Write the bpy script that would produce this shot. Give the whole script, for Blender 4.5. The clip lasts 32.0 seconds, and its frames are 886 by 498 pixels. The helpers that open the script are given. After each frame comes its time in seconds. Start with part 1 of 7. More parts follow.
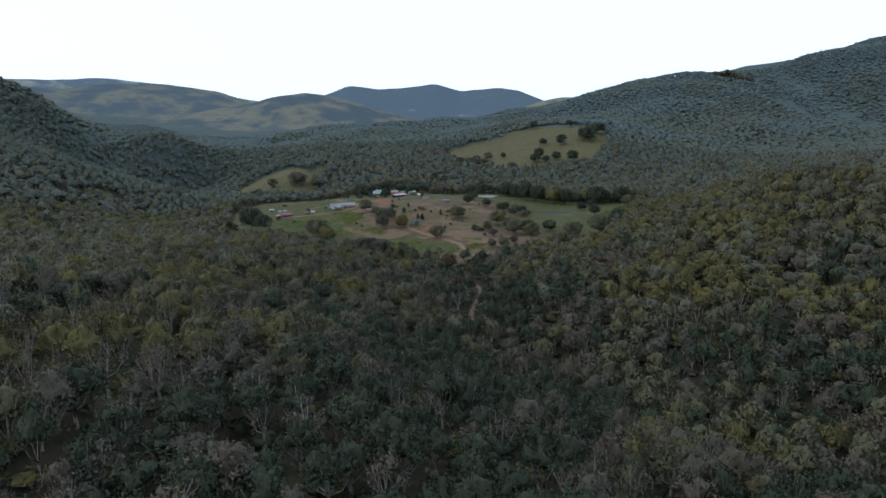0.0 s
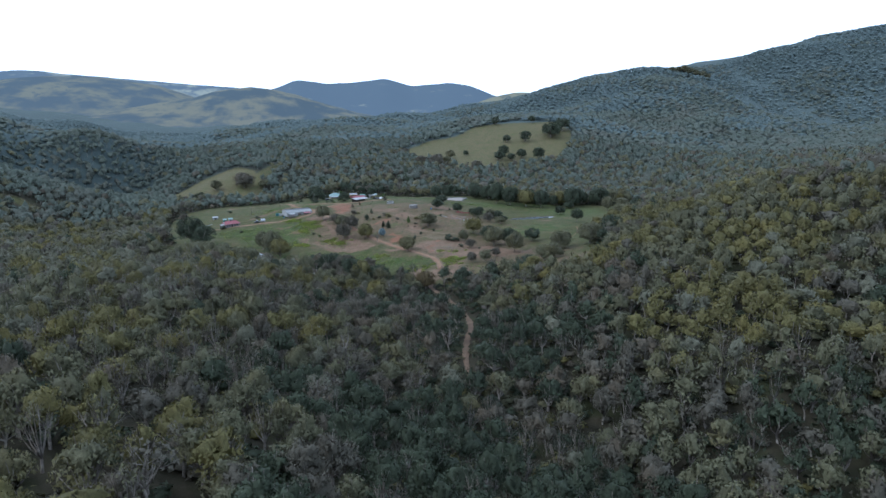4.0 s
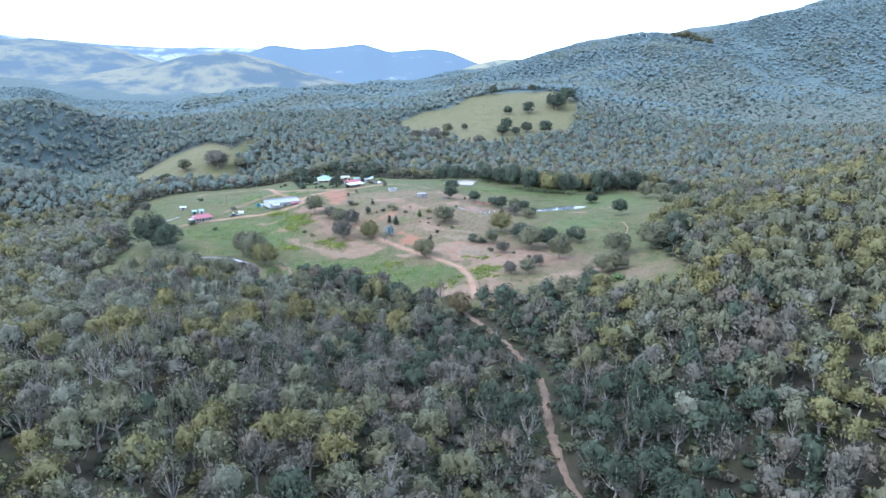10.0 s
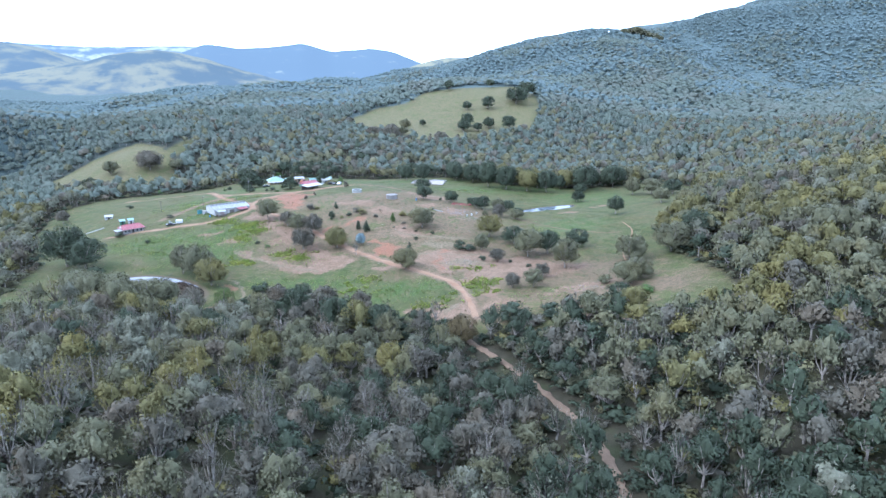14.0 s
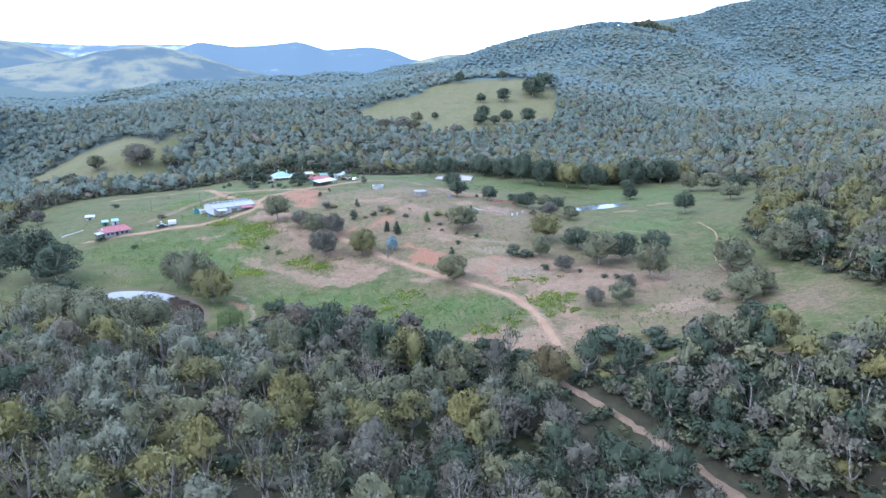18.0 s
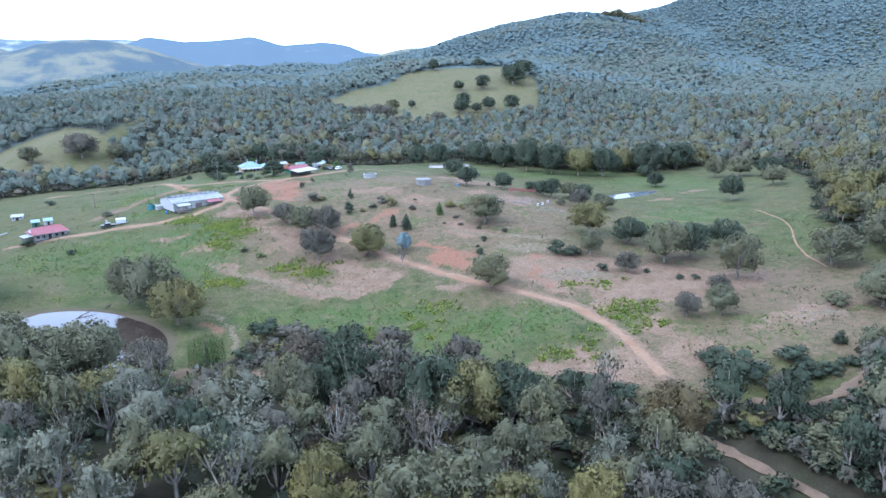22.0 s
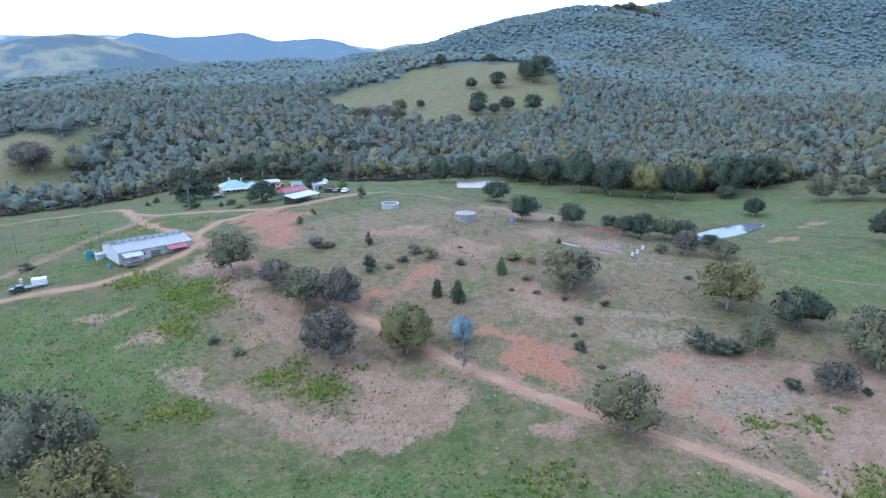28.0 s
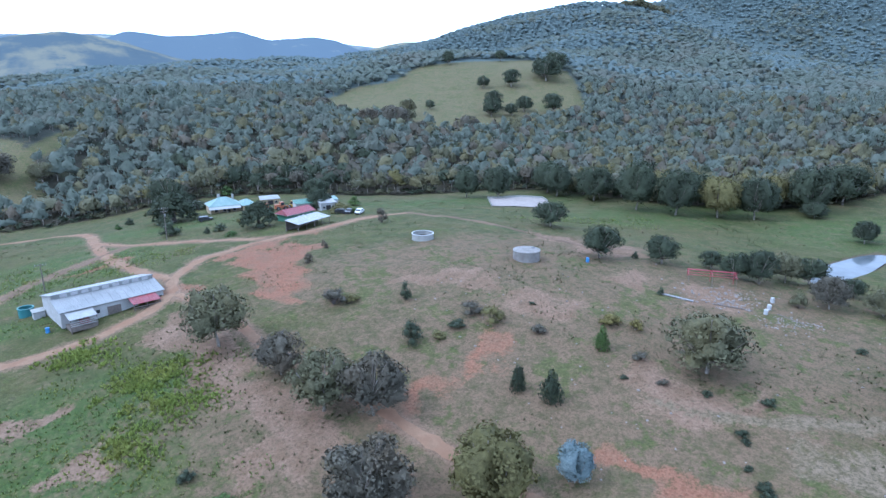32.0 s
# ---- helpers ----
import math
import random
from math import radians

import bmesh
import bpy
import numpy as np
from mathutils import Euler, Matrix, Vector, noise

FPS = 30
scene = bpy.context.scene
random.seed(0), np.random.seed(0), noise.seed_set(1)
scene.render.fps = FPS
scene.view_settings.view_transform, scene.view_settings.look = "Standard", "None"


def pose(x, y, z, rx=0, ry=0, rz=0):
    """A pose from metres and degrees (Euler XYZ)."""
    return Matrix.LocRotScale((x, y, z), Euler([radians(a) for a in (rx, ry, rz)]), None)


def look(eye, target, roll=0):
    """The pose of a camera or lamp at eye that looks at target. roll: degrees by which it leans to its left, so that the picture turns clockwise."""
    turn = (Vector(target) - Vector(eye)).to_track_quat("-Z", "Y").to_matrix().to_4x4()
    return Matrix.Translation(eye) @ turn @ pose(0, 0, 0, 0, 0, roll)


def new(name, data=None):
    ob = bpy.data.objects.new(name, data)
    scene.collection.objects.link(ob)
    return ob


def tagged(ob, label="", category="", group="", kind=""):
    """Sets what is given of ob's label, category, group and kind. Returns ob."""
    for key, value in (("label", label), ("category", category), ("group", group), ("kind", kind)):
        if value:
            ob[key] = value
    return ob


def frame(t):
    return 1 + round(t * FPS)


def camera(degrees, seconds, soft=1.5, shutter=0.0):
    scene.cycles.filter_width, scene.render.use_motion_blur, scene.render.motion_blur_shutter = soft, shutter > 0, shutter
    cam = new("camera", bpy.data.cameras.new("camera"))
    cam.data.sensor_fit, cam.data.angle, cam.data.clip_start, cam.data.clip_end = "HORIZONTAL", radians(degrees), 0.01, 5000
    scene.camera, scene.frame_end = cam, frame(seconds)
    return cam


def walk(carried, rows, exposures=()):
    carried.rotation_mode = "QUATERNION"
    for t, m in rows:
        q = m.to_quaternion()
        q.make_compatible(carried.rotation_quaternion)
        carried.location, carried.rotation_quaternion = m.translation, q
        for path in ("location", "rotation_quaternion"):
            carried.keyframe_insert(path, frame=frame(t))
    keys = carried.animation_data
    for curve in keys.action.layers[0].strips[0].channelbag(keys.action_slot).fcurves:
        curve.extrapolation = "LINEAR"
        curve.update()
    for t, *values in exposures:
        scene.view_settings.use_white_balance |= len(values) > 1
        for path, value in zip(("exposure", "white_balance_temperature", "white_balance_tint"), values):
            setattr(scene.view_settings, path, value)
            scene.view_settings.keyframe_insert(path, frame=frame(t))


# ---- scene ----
cam = camera(70.9, 32.0)
METRES, EYE, TILT, LEAN, TURN = 430.0, 100.0, -12.0, 0.0, 0.0
ROWS = [
    (0.0, 0.0, 0.0, 0.0, 0.0, 0.0, 0.0),
    (0.5, -0.006, 0.015, 0.0036, -3.02, -0.01, 0.76),
    (1.0, -0.0101, 0.0304, 0.0072, -4.8, -0.03, 1.18),
    (1.5, -0.0129, 0.0447, 0.0105, -5.0, -0.03, 1.16),
    (2.0, -0.0157, 0.0602, 0.0139, -4.47, -0.03, 1.0),
    (2.5, -0.0186, 0.0757, 0.0175, -4.19, -0.04, 0.9),
    (4.5, -0.0329, 0.1406, 0.0312, -4.64, -1.02, 0.88),
    (5.0, -0.0364, 0.1566, 0.0352, -4.84, -3.23, 0.85),
    (5.5, -0.04, 0.1726, 0.039, -5.0, -3.29, 0.85),
    (6.0, -0.0437, 0.1884, 0.0426, -5.18, -3.31, 0.88),
    (6.5, -0.0476, 0.2042, 0.0462, -5.39, -3.34, 0.9),
    (7.0, -0.0513, 0.2198, 0.0497, -5.51, -3.33, 0.89),
    (7.5, -0.0551, 0.2353, 0.0533, -5.73, -3.35, 0.92),
    (8.0, -0.0588, 0.2508, 0.0569, -5.9, -3.36, 0.97),
    (8.5, -0.0626, 0.2662, 0.0605, -6.11, -3.35, 0.99),
    (9.0, -0.0661, 0.2815, 0.0641, -6.29, -3.35, 1.04),
    (9.5, -0.0696, 0.2967, 0.0678, -6.52, -3.36, 1.08),
    (10.0, -0.073, 0.3119, 0.0709, -6.61, -3.35, 1.08),
    (10.5, -0.0764, 0.327, 0.0731, -6.55, -3.32, 1.07),
    (11.0, -0.0801, 0.342, 0.0748, -6.53, -3.3, 1.04),
    (11.5, -0.0836, 0.3572, 0.0757, -6.47, -3.27, 1.02),
    (12.0, -0.0871, 0.3722, 0.0757, -6.59, -3.24, 1.02),
    (12.5, -0.0903, 0.3874, 0.0755, -7.0, -3.23, 1.15),
    (13.0, -0.0932, 0.4027, 0.0752, -9.25, -3.29, 1.73),
    (13.5, -0.0959, 0.418, 0.0747, -11.01, -3.34, 2.17),
    (15.5, -0.1049, 0.4813, 0.0746, -12.16, -3.41, 2.43),
    (16.0, -0.1082, 0.4976, 0.0748, -12.15, -3.41, 2.44),
    (16.5, -0.1117, 0.5139, 0.0749, -12.2, -3.41, 2.42),
    (17.0, -0.1154, 0.5299, 0.0749, -12.2, -3.41, 2.43),
    (17.5, -0.1192, 0.5458, 0.075, -12.19, -3.39, 2.44),
    (18.0, -0.1232, 0.5614, 0.0748, -12.19, -3.36, 2.4),
    (18.5, -0.1267, 0.5764, 0.0746, -12.24, -3.36, 2.42),
    (19.0, -0.1309, 0.5916, 0.0732, -12.23, -3.36, 2.45),
    (19.5, -0.1346, 0.6066, 0.0717, -12.68, -3.37, 2.56),
    (20.0, -0.1382, 0.6217, 0.0705, -13.04, -3.42, 2.66),
    (20.5, -0.1414, 0.6368, 0.0692, -13.83, -3.48, 2.86),
    (21.0, -0.144, 0.652, 0.0681, -15.06, -3.56, 3.12),
    (21.5, -0.1455, 0.6674, 0.0682, -15.62, -3.63, 3.27),
    (22.0, -0.1466, 0.6825, 0.071, -15.95, -3.73, 3.31),
    (22.5, -0.147, 0.6976, 0.0742, -16.15, -3.8, 3.35),
    (23.0, -0.1474, 0.7125, 0.0775, -16.3, -3.86, 3.37),
    (23.5, -0.1477, 0.7269, 0.0808, -16.35, -3.92, 3.36),
    (24.0, -0.1477, 0.7412, 0.0838, -16.39, -3.96, 3.37),
    (24.5, -0.1472, 0.7551, 0.0871, -16.98, -4.01, 3.53),
    (25.0, -0.1457, 0.7689, 0.0905, -17.95, -4.09, 3.73),
    (25.5, -0.1438, 0.7827, 0.0937, -18.13, -4.12, 3.78),
    (27.5, -0.1385, 0.839, 0.106, -16.8, -4.06, 3.4),
    (28.0, -0.1379, 0.8534, 0.1083, -16.55, -4.05, 3.36),
    (28.5, -0.1375, 0.8682, 0.1106, -16.47, -4.06, 3.34),
    (29.0, -0.1372, 0.8832, 0.1132, -16.36, -4.07, 3.28),
    (29.5, -0.1367, 0.8982, 0.1156, -16.22, -4.05, 3.27),
    (30.0, -0.1364, 0.9132, 0.1176, -16.09, -4.03, 3.22),
    (30.5, -0.1362, 0.9283, 0.1198, -16.05, -4.05, 3.17),
    (31.0, -0.1361, 0.9432, 0.1228, -16.21, -4.04, 3.23),
    (31.5, -0.1359, 0.957, 0.1265, -16.33, -4.04, 3.28),
    (32.0, -0.137, 0.9684, 0.1293, -17.05, -4.1, 3.44),
]
EXPOSURES = [(0.0, -0.92, 5650, 11), (1.0, -0.78, 5520, 11), (2.0, -0.44, 5280, 12), (4.5, -0.3, 5180, 12), (5.0, -0.05, 5080, 13), (6.0, 0.53, 5030, 14), (7.0, 0.8, 5050, 14), (9.0, 0.98, 5030, 14), (16.0, 0.92, 4960, 14), (25.0, 0.66, 4870, 14), (32.0, 0.38, 4780, 14)]
walk(cam, [(t, pose(0, 0, EYE, TILT, LEAN, TURN) @ pose(METRES * x, METRES * y, METRES * z, 90 + pitch, roll, yaw))
           for t, x, y, z, yaw, pitch, roll in ROWS], EXPOSURES)

# ---- sky and sun: a bright, thinly overcast late afternoon ----
SUN_ELEVATION, SUN_AZIMUTH = 50.0, -95.0
world = bpy.data.worlds.new("overcast_sky")
scene.world = world
world.use_nodes = True
wn, wl = world.node_tree.nodes, world.node_tree.links
sky = wn.new("ShaderNodeTexSky")
sky.sky_type = "NISHITA"
sky.sun_disc = False
sky.sun_elevation, sky.sun_rotation = radians(SUN_ELEVATION), radians(SUN_AZIMUTH)
sky.air_density, sky.dust_density, sky.ozone_density = 1.0, 3.0, 1.0
cloud = wn.new("ShaderNodeMix")
cloud.data_type = "RGBA"
cloud.inputs["Factor"].default_value = 0.72
cloud.inputs["B"].default_value = (17.6, 19.4, 21.4, 1)
wl.new(sky.outputs["Color"], cloud.inputs["A"])
wl.new(cloud.outputs["Result"], wn["Background"].inputs["Color"])
wn["Background"].inputs["Strength"].default_value = 0.15
sun = new("sun", bpy.data.lights.new("sun", "SUN"))
sun.data.energy, sun.data.angle, sun.data.color = 2.2, radians(18), (1.0, 0.96, 0.90)
sun.matrix_world = look((0, 0, 900), Vector((0, 0, 900)) - Vector((
    math.sin(radians(SUN_AZIMUTH)) * math.cos(radians(SUN_ELEVATION)),
    math.cos(radians(SUN_AZIMUTH)) * math.cos(radians(SUN_ELEVATION)), math.sin(radians(SUN_ELEVATION)))))


# ---- materials ----
class Nodes:
    """A short way to write a node material."""

    def __init__(self, name, rough=0.8, metal=0.0, spec=0.3):
        self.m = bpy.data.materials.new(name)
        self.m.use_nodes = True
        self.t = self.m.node_tree
        self.b = self.t.nodes["Principled BSDF"]
        self.b.inputs["Roughness"].default_value = rough
        self.b.inputs["Metallic"].default_value = metal
        self.b.inputs["Specular IOR Level"].default_value = spec

    def node(self, kind, **sockets):
        n = self.t.nodes.new(kind)
        for k, v in sockets.items():
            self.put(n.inputs[k.replace("_", " ")], v)
        return n

    def put(self, socket, v):
        if isinstance(v, bpy.types.NodeSocket):
            self.t.links.new(v, socket)
        else:
            socket.default_value = v

    def place(self):
        return self.node("ShaderNodeNewGeometry").outputs["Position"]

    def local(self):
        return self.node("ShaderNodeTexCoord").outputs["Object"]

    def noise(self, scale, detail=4.0, rough=0.6, at=None):
        n = self.node("ShaderNodeTexNoise", Scale=scale, Detail=detail, Roughness=rough)
        self.put(n.inputs["Vector"], at or self.place())
        return n.outputs["Fac"]

    def math(self, op, a, b=0.0, clamp=False):
        n = self.node("ShaderNodeMath")
        n.operation, n.use_clamp = op, clamp
        self.put(n.inputs[0], a), self.put(n.inputs[1], b)
        return n.outputs[0]

    def span(self, v, low, high):
        n = self.node("ShaderNodeMapRange", Value=v)
        n.inputs["From Min"].default_value, n.inputs["From Max"].default_value = low, high
        return n.outputs["Result"]

    def mix(self, f, a, b, blend="MIX"):
        n = self.node("ShaderNodeMix")
        n.data_type, n.blend_type = "RGBA", blend
        for s, v in (("Factor", f), ("A", a), ("B", b)):
            self.put(n.inputs[s], (*v, 1) if isinstance(v, tuple) and len(v) == 3 else v)
        return n.outputs["Result"]

    def field(self, name):
        n = self.node("ShaderNodeAttribute")
        n.attribute_name = name
        return n.outputs["Fac"]

    def bump(self, height, strength=0.5, distance=0.1):
        n = self.node("ShaderNodeBump", Height=height, Strength=strength, Distance=distance)
        self.put(self.b.inputs["Normal"], n.outputs["Normal"])

    def colour(self, c):
        self.put(self.b.inputs["Base Color"], (*c, 1) if isinstance(c, tuple) else c)
        return self


def foliage(name, dark, light, third=None, patch=0.11, grain=1.0, speckle=0.22, thinness=0.34, relief=1.0, tone=(0.81, 0.80, 0.74)):
    dark, light, third = (tuple(k * v for k, v in zip(tone, c)) if c else c for c in (dark, light, third))
    n = Nodes(name, 0.7, 0, 0.2)
    leaf = n.node("ShaderNodeNewGeometry").outputs["Random Per Island"]
    tree = n.span(n.noise(patch, 2.0), 0.35, 0.65)
    one = n.node("ShaderNodeObjectInfo").outputs["Random"]
    f = n.math("ADD", n.math("MULTIPLY", leaf, speckle), n.math("ADD", n.math("MULTIPLY", tree, 0.6), n.math("MULTIPLY", one, 0.25)))
    c = n.mix(f, dark, light)
    if third:
        c = n.mix(n.math("MULTIPLY", n.span(n.noise(patch * 0.7, 1.0), 0.52, 0.66), 0.8), c, third)
    c = n.mix(n.math("MULTIPLY", n.span(n.noise(grain, 3, 0.7), 0.56, 0.36), 0.35), c, tuple(0.6 * v for v in dark))
    sprays = n.noise(grain * 2.6, 3, 0.75)
    c = n.mix(n.math("MULTIPLY", n.span(sprays, 0.54, 0.34), 0.55 * relief), c, tuple(0.45 * v for v in dark))
    n.colour(c)
    n.bump(sprays, 0.5 * relief, 0.2 / grain)
    thin = n.node("ShaderNodeBsdfTranslucent", Color=c)
    both = n.node("ShaderNodeMixShader", Fac=thinness)
    n.t.links.new(n.b.outputs[0], both.inputs[1])
    n.t.links.new(thin.outputs[0], both.inputs[2])
    n.t.links.new(both.outputs[0], n.t.nodes["Material Output"].inputs["Surface"])
    return n.m


LEAF_OLIVE = foliage("leaf_olive", (0.106, 0.097, 0.038), (0.178, 0.164, 0.062), (0.190, 0.162, 0.052))
LEAF_GREY = foliage("leaf_grey_green", (0.092, 0.092, 0.054), (0.162, 0.160, 0.092), (0.165, 0.148, 0.072))
LEAF_DARK = foliage("leaf_dark_green", (0.036, 0.047, 0.028), (0.070, 0.088, 0.052))
LEAF_DULL = foliage("leaf_dull_mauve", (0.086, 0.079, 0.060), (0.136, 0.126, 0.096), (0.140, 0.112, 0.076))
LEAF_PALE = foliage("leaf_pale_tips", (0.120, 0.122, 0.086), (0.192, 0.192, 0.138))
LEAF_FRESH = foliage("leaf_fresh_green", (0.044, 0.082, 0.022), (0.12, 0.172, 0.05))
LEAF_BLUE = foliage("leaf_blue_grey", (0.12, 0.17, 0.19), (0.27, 0.34, 0.36))
LEAF_RUST = foliage("leaf_rust", (0.078, 0.06, 0.028), (0.145, 0.112, 0.05))
# Distance haze painted into leaf colour: paler, bluer leaves for the far woods.
LEAF_HAZE_BLUE = foliage("leaf_haze_blue", (0.100, 0.146, 0.168), (0.130, 0.180, 0.200), (0.128, 0.172, 0.180), 0.02, 0.2, 0.2, 0.5, 0.2, (1.0, 0.93, 0.78))
LEAF_HAZE_GREY = foliage("leaf_haze_grey", (0.112, 0.126, 0.120), (0.150, 0.166, 0.156), (0.152, 0.150, 0.142), 0.03, 0.2, 0.2, 0.5, 0.3, (0.86, 0.91, 0.74))
LEAVES = (LEAF_OLIVE, LEAF_GREY, LEAF_DARK, LEAF_DULL, LEAF_PALE, LEAF_FRESH, LEAF_BLUE, LEAF_RUST, LEAF_HAZE_BLUE, LEAF_HAZE_GREY)
OLIVE, GREY, DARK, DULL, PALE, FRESH, BLUE, RUST, HAZE_BLUE, HAZE_GREY = range(10)


def bark_material(name, pale, dark):
    n = Nodes(name, 0.85)
    n.colour(n.mix(n.span(n.noise(1.3, 5), 0.38, 0.62), pale, dark))
    n.bump(n.noise(6, 3), 0.4, 0.05)
    return n.m


BARK_PALE = bark_material("bark_pale", (0.235, 0.21, 0.172), (0.115, 0.097, 0.078))
BARK_DARK = bark_material("bark_dark", (0.09, 0.075, 0.063), (0.045, 0.038, 0.034))


# ---- the lie of the land: rounded hills (x, y, reach, height) on a plain at 40 m ----
BROAD_HILLS = [
    (2200, 800, 800, 155.3), (1200, 3000, 800, 68.3), (-1800, 1800, 800, 140.2), (1700, 2200, 800, 165.7),
    (1000, 1900, 450, 75.2), (-240, 1990, 450, 62.4), (-900, 100, 450, 63.3), (-900, 1900, 450, -63.8), (900, 0, 450, 43.5),
    (1500, 1400, 450, 63.5), (-300, 2300, 450, -43.5), (-50, 490, 250, -38.7), (670, 970, 250, -36.5), (-170, 1290, 250, 17.5),
    (370, 1300, 250, -17.2),
]
SPURS = [
    (400, 320, 140, 17), (-300, 400, 140, -25), (0, -150, 140, -26.5), (-370, 1090, 140, -27.5), (540, 1560, 140, 41),
    (160, 1090, 140, 36.8), (-540, 960, 140, 27.3), (20, 1020, 140, -20.9), (450, 800, 140, -5.4), (910, 1500, 140, 23.6),
    (190, 920, 140, -14.4),
]
KNOLLS = [
    (-560, 830, 80, 76.6), (-150, 120, 80, 11), (-300, 600, 80, -50.5), (220, 770, 80, -15.1), (-260, 800, 80, -42.8),
    (-440, 850, 80, -93.9), (220, 380, 80, 16.7), (200, 140, 80, -19.6), (230, 640, 80, -13.6), (180, 520, 80, -9.8),
    (80, 760, 80, -3.2), (180, 260, 80, -12.9), (320, 1620, 80, 7.4), (-370, 590, 80, 28.4), (-170, 400, 80, 6.1),
    (90, 180, 45, -4.4), (0, 550, 45, 7.6), (20, 300, 45, -6.7), (-110, 290, 45, 8.7), (-80, 560, 45, 2.3), (-40, 640, 45, 0.5),
    (20, 200, 45, -19.8), (-150, 700, 45, -8.3), (0, 730, 45, -11.7),
]
KNOLLS += [
    (-10, 350, 45, -13.2), (80, 420, 45, -7.1), (-400, 920, 45, 85.4), (-20, 250, 45, -6.2), (-60, 430, 45, -6.3),
    (-100, 370, 45, -0.6), (90, 580, 45, -2.1), (-100, 690, 45, -5.3), (60, 680, 45, -3.2), (-370, 910, 45, -64.4),
    (-150, 780, 45, -25.6), (-190, 800, 45, 28), (-140, 260, 45, -5.7), (90, 140, 45, -17.6), (130, 420, 45, -2.7),
    (-110, 450, 45, -2.5),
]
RIDGE_FORMS = [
    (820, 930, 150, -4), (-510, 1130, 150, -5), (60, 1130, 150, -6), (250, 1130, 150, 5), (440, 1130, 150, 12),
    (630, 1130, 150, 10), (820, 1130, 150, -25), (1010, 1130, 150, -13), (-700, 1330, 150, -7), (-510, 1330, 150, -22),
    (-320, 1330, 150, -7), (-130, 1330, 150, -5), (60, 1330, 150, -5), (440, 1330, 150, 13), (630, 1330, 150, 32),
    (820, 1330, 150, -18), (1010, 1330, 150, -16),
]
CREST_FORMS = [
    (-700, 1530, 150, -10), (-510, 1530, 150, -16), (-130, 1530, 150, -11), (60, 1530, 150, 6), (250, 1530, 150, -11),
    (440, 1530, 150, -7), (630, 1530, 150, -8), (820, 1530, 150, -5), (1010, 1530, 150, -4), (-700, 1730, 150, -8),
    (-510, 1730, 150, -9), (-130, 1730, 150, -5), (250, 1730, 150, -10), (440, 1730, 150, 25), (820, 1730, 150, -11),
    (1010, 1730, 150, 5), (1200, 1730, 150, 10),
]
BACK_FORMS = [
    (-700, 1930, 150, -34), (-510, 1930, 150, -17), (-320, 1930, 150, -10), (-130, 1930, 150, -23), (60, 1930, 150, -16),
    (250, 1930, 150, -5), (440, 1930, 150, -8), (630, 1930, 150, -5), (820, 1930, 150, -22), (1010, 1930, 150, -46),
    (1200, 1930, 150, -22), (1390, 1930, 150, -3),
]
SPUR_GULLY = [(775, 1330, 75, -32), (765, 1180, 70, -24), (815, 1460, 75, -24)]

POND = (-108.0, 447.0, 26.0, 15.5, -48.0, 9.6)      # x, y, half length, half width, turn, water level
DAM = (96.5, 541.0, 21.0, 4.7, 18.0, 17.2)
CREEK = [(-80, 425), (-73, 422), (-67, 416), (-60, 409), (-53, 403), (-47, 397), (-41, 388), (-36, 378)]
CLEARING = [(-160, 415), (-131, 422), (-108, 410), (-88, 406), (-77, 425), (-64, 440), (-50, 428), (-33, 414), (-12, 398), (2, 388),
            (10, 380), (23, 374), (44, 372), (60, 360), (80, 352), (96, 362), (104, 385), (108, 410), (113, 436), (122, 460), (150, 489), (180, 520),
            (215, 570), (215, 620), (150, 612), (100, 630), (75, 668), (40, 690), (-5, 694), (-30, 694), (-60, 700), (-90, 706),
            (-120, 712), (-150, 716), (-190, 690), (-215, 660), (-210, 600), (-185, 540), (-165, 490), (-160, 450)]
LEFT_PADDOCK = [(-269, 730), (-275, 812), (-252, 865), (-211, 885), (-165, 800), (-152, 755), (-191, 735), (-239, 732)]
HILL_PADDOCK = [(-4, 960), (17, 1010), (60, 1040), (157, 1095), (240, 1100), (270, 1040), (255, 985), (216, 890), (156, 868),
                (86, 831), (47, 870)]
GLADES = [(-66, 414, 17, 5, -42), (-52, 401, 9, 4, -42), (-146, 400, 20, 9, 10), (-150, 440, 12, 8, 0), (-165, 840, 9, 28, -10), (-125, 890, 14, 10, 30), (-85, 905, 18, 7, 35), (-35, 955, 34, 8, 38),
          (-60, 780, 10, 7, 0), (-339, 627, 14, 9, 0), (-183, 1140, 16, 9, 0), (-120, 970, 12, 6, 0)]
LANE = [(9, 939), (30, 880), (50, 838), (75, 814), (101, 794), (130, 769), (149, 760)]
FOREST_ROAD = [(13, 392), (5, 378), (10, 368), (15, 352), (19, 330), (20, 304), (15, 285), (12, 262), (13, 245)]
SIDE_TRACK = [(22, 378), (25, 375), (29.5, 371.6), (36, 372), (41, 373.3), (47, 375), (50, 370.5), (54, 364.5), (58, 358), (66, 350)]
MAIN_TRACK = [(13, 392), (14, 404), (14, 417), (11, 429), (4, 438), (-3, 447), (-12, 458), (-20, 470), (-27, 479), (-35, 492),
              (-43, 506), (-50, 516), (-58, 528), (-63, 540), (-69, 552), (-77, 563)]
SHED_TRACK = [(-150, 538), (-125, 541), (-110, 541), (-100, 542), (-90, 546), (-82, 553), (-77, 563), (-79, 574), (-72, 588),
              (-58, 597), (-48, 600), (-36, 606), (-26, 616), (-8, 622)]
CROSS_TRACK = [(-128, 563), (-120, 574), (-112, 590), (-101, 606), (-94, 616)]
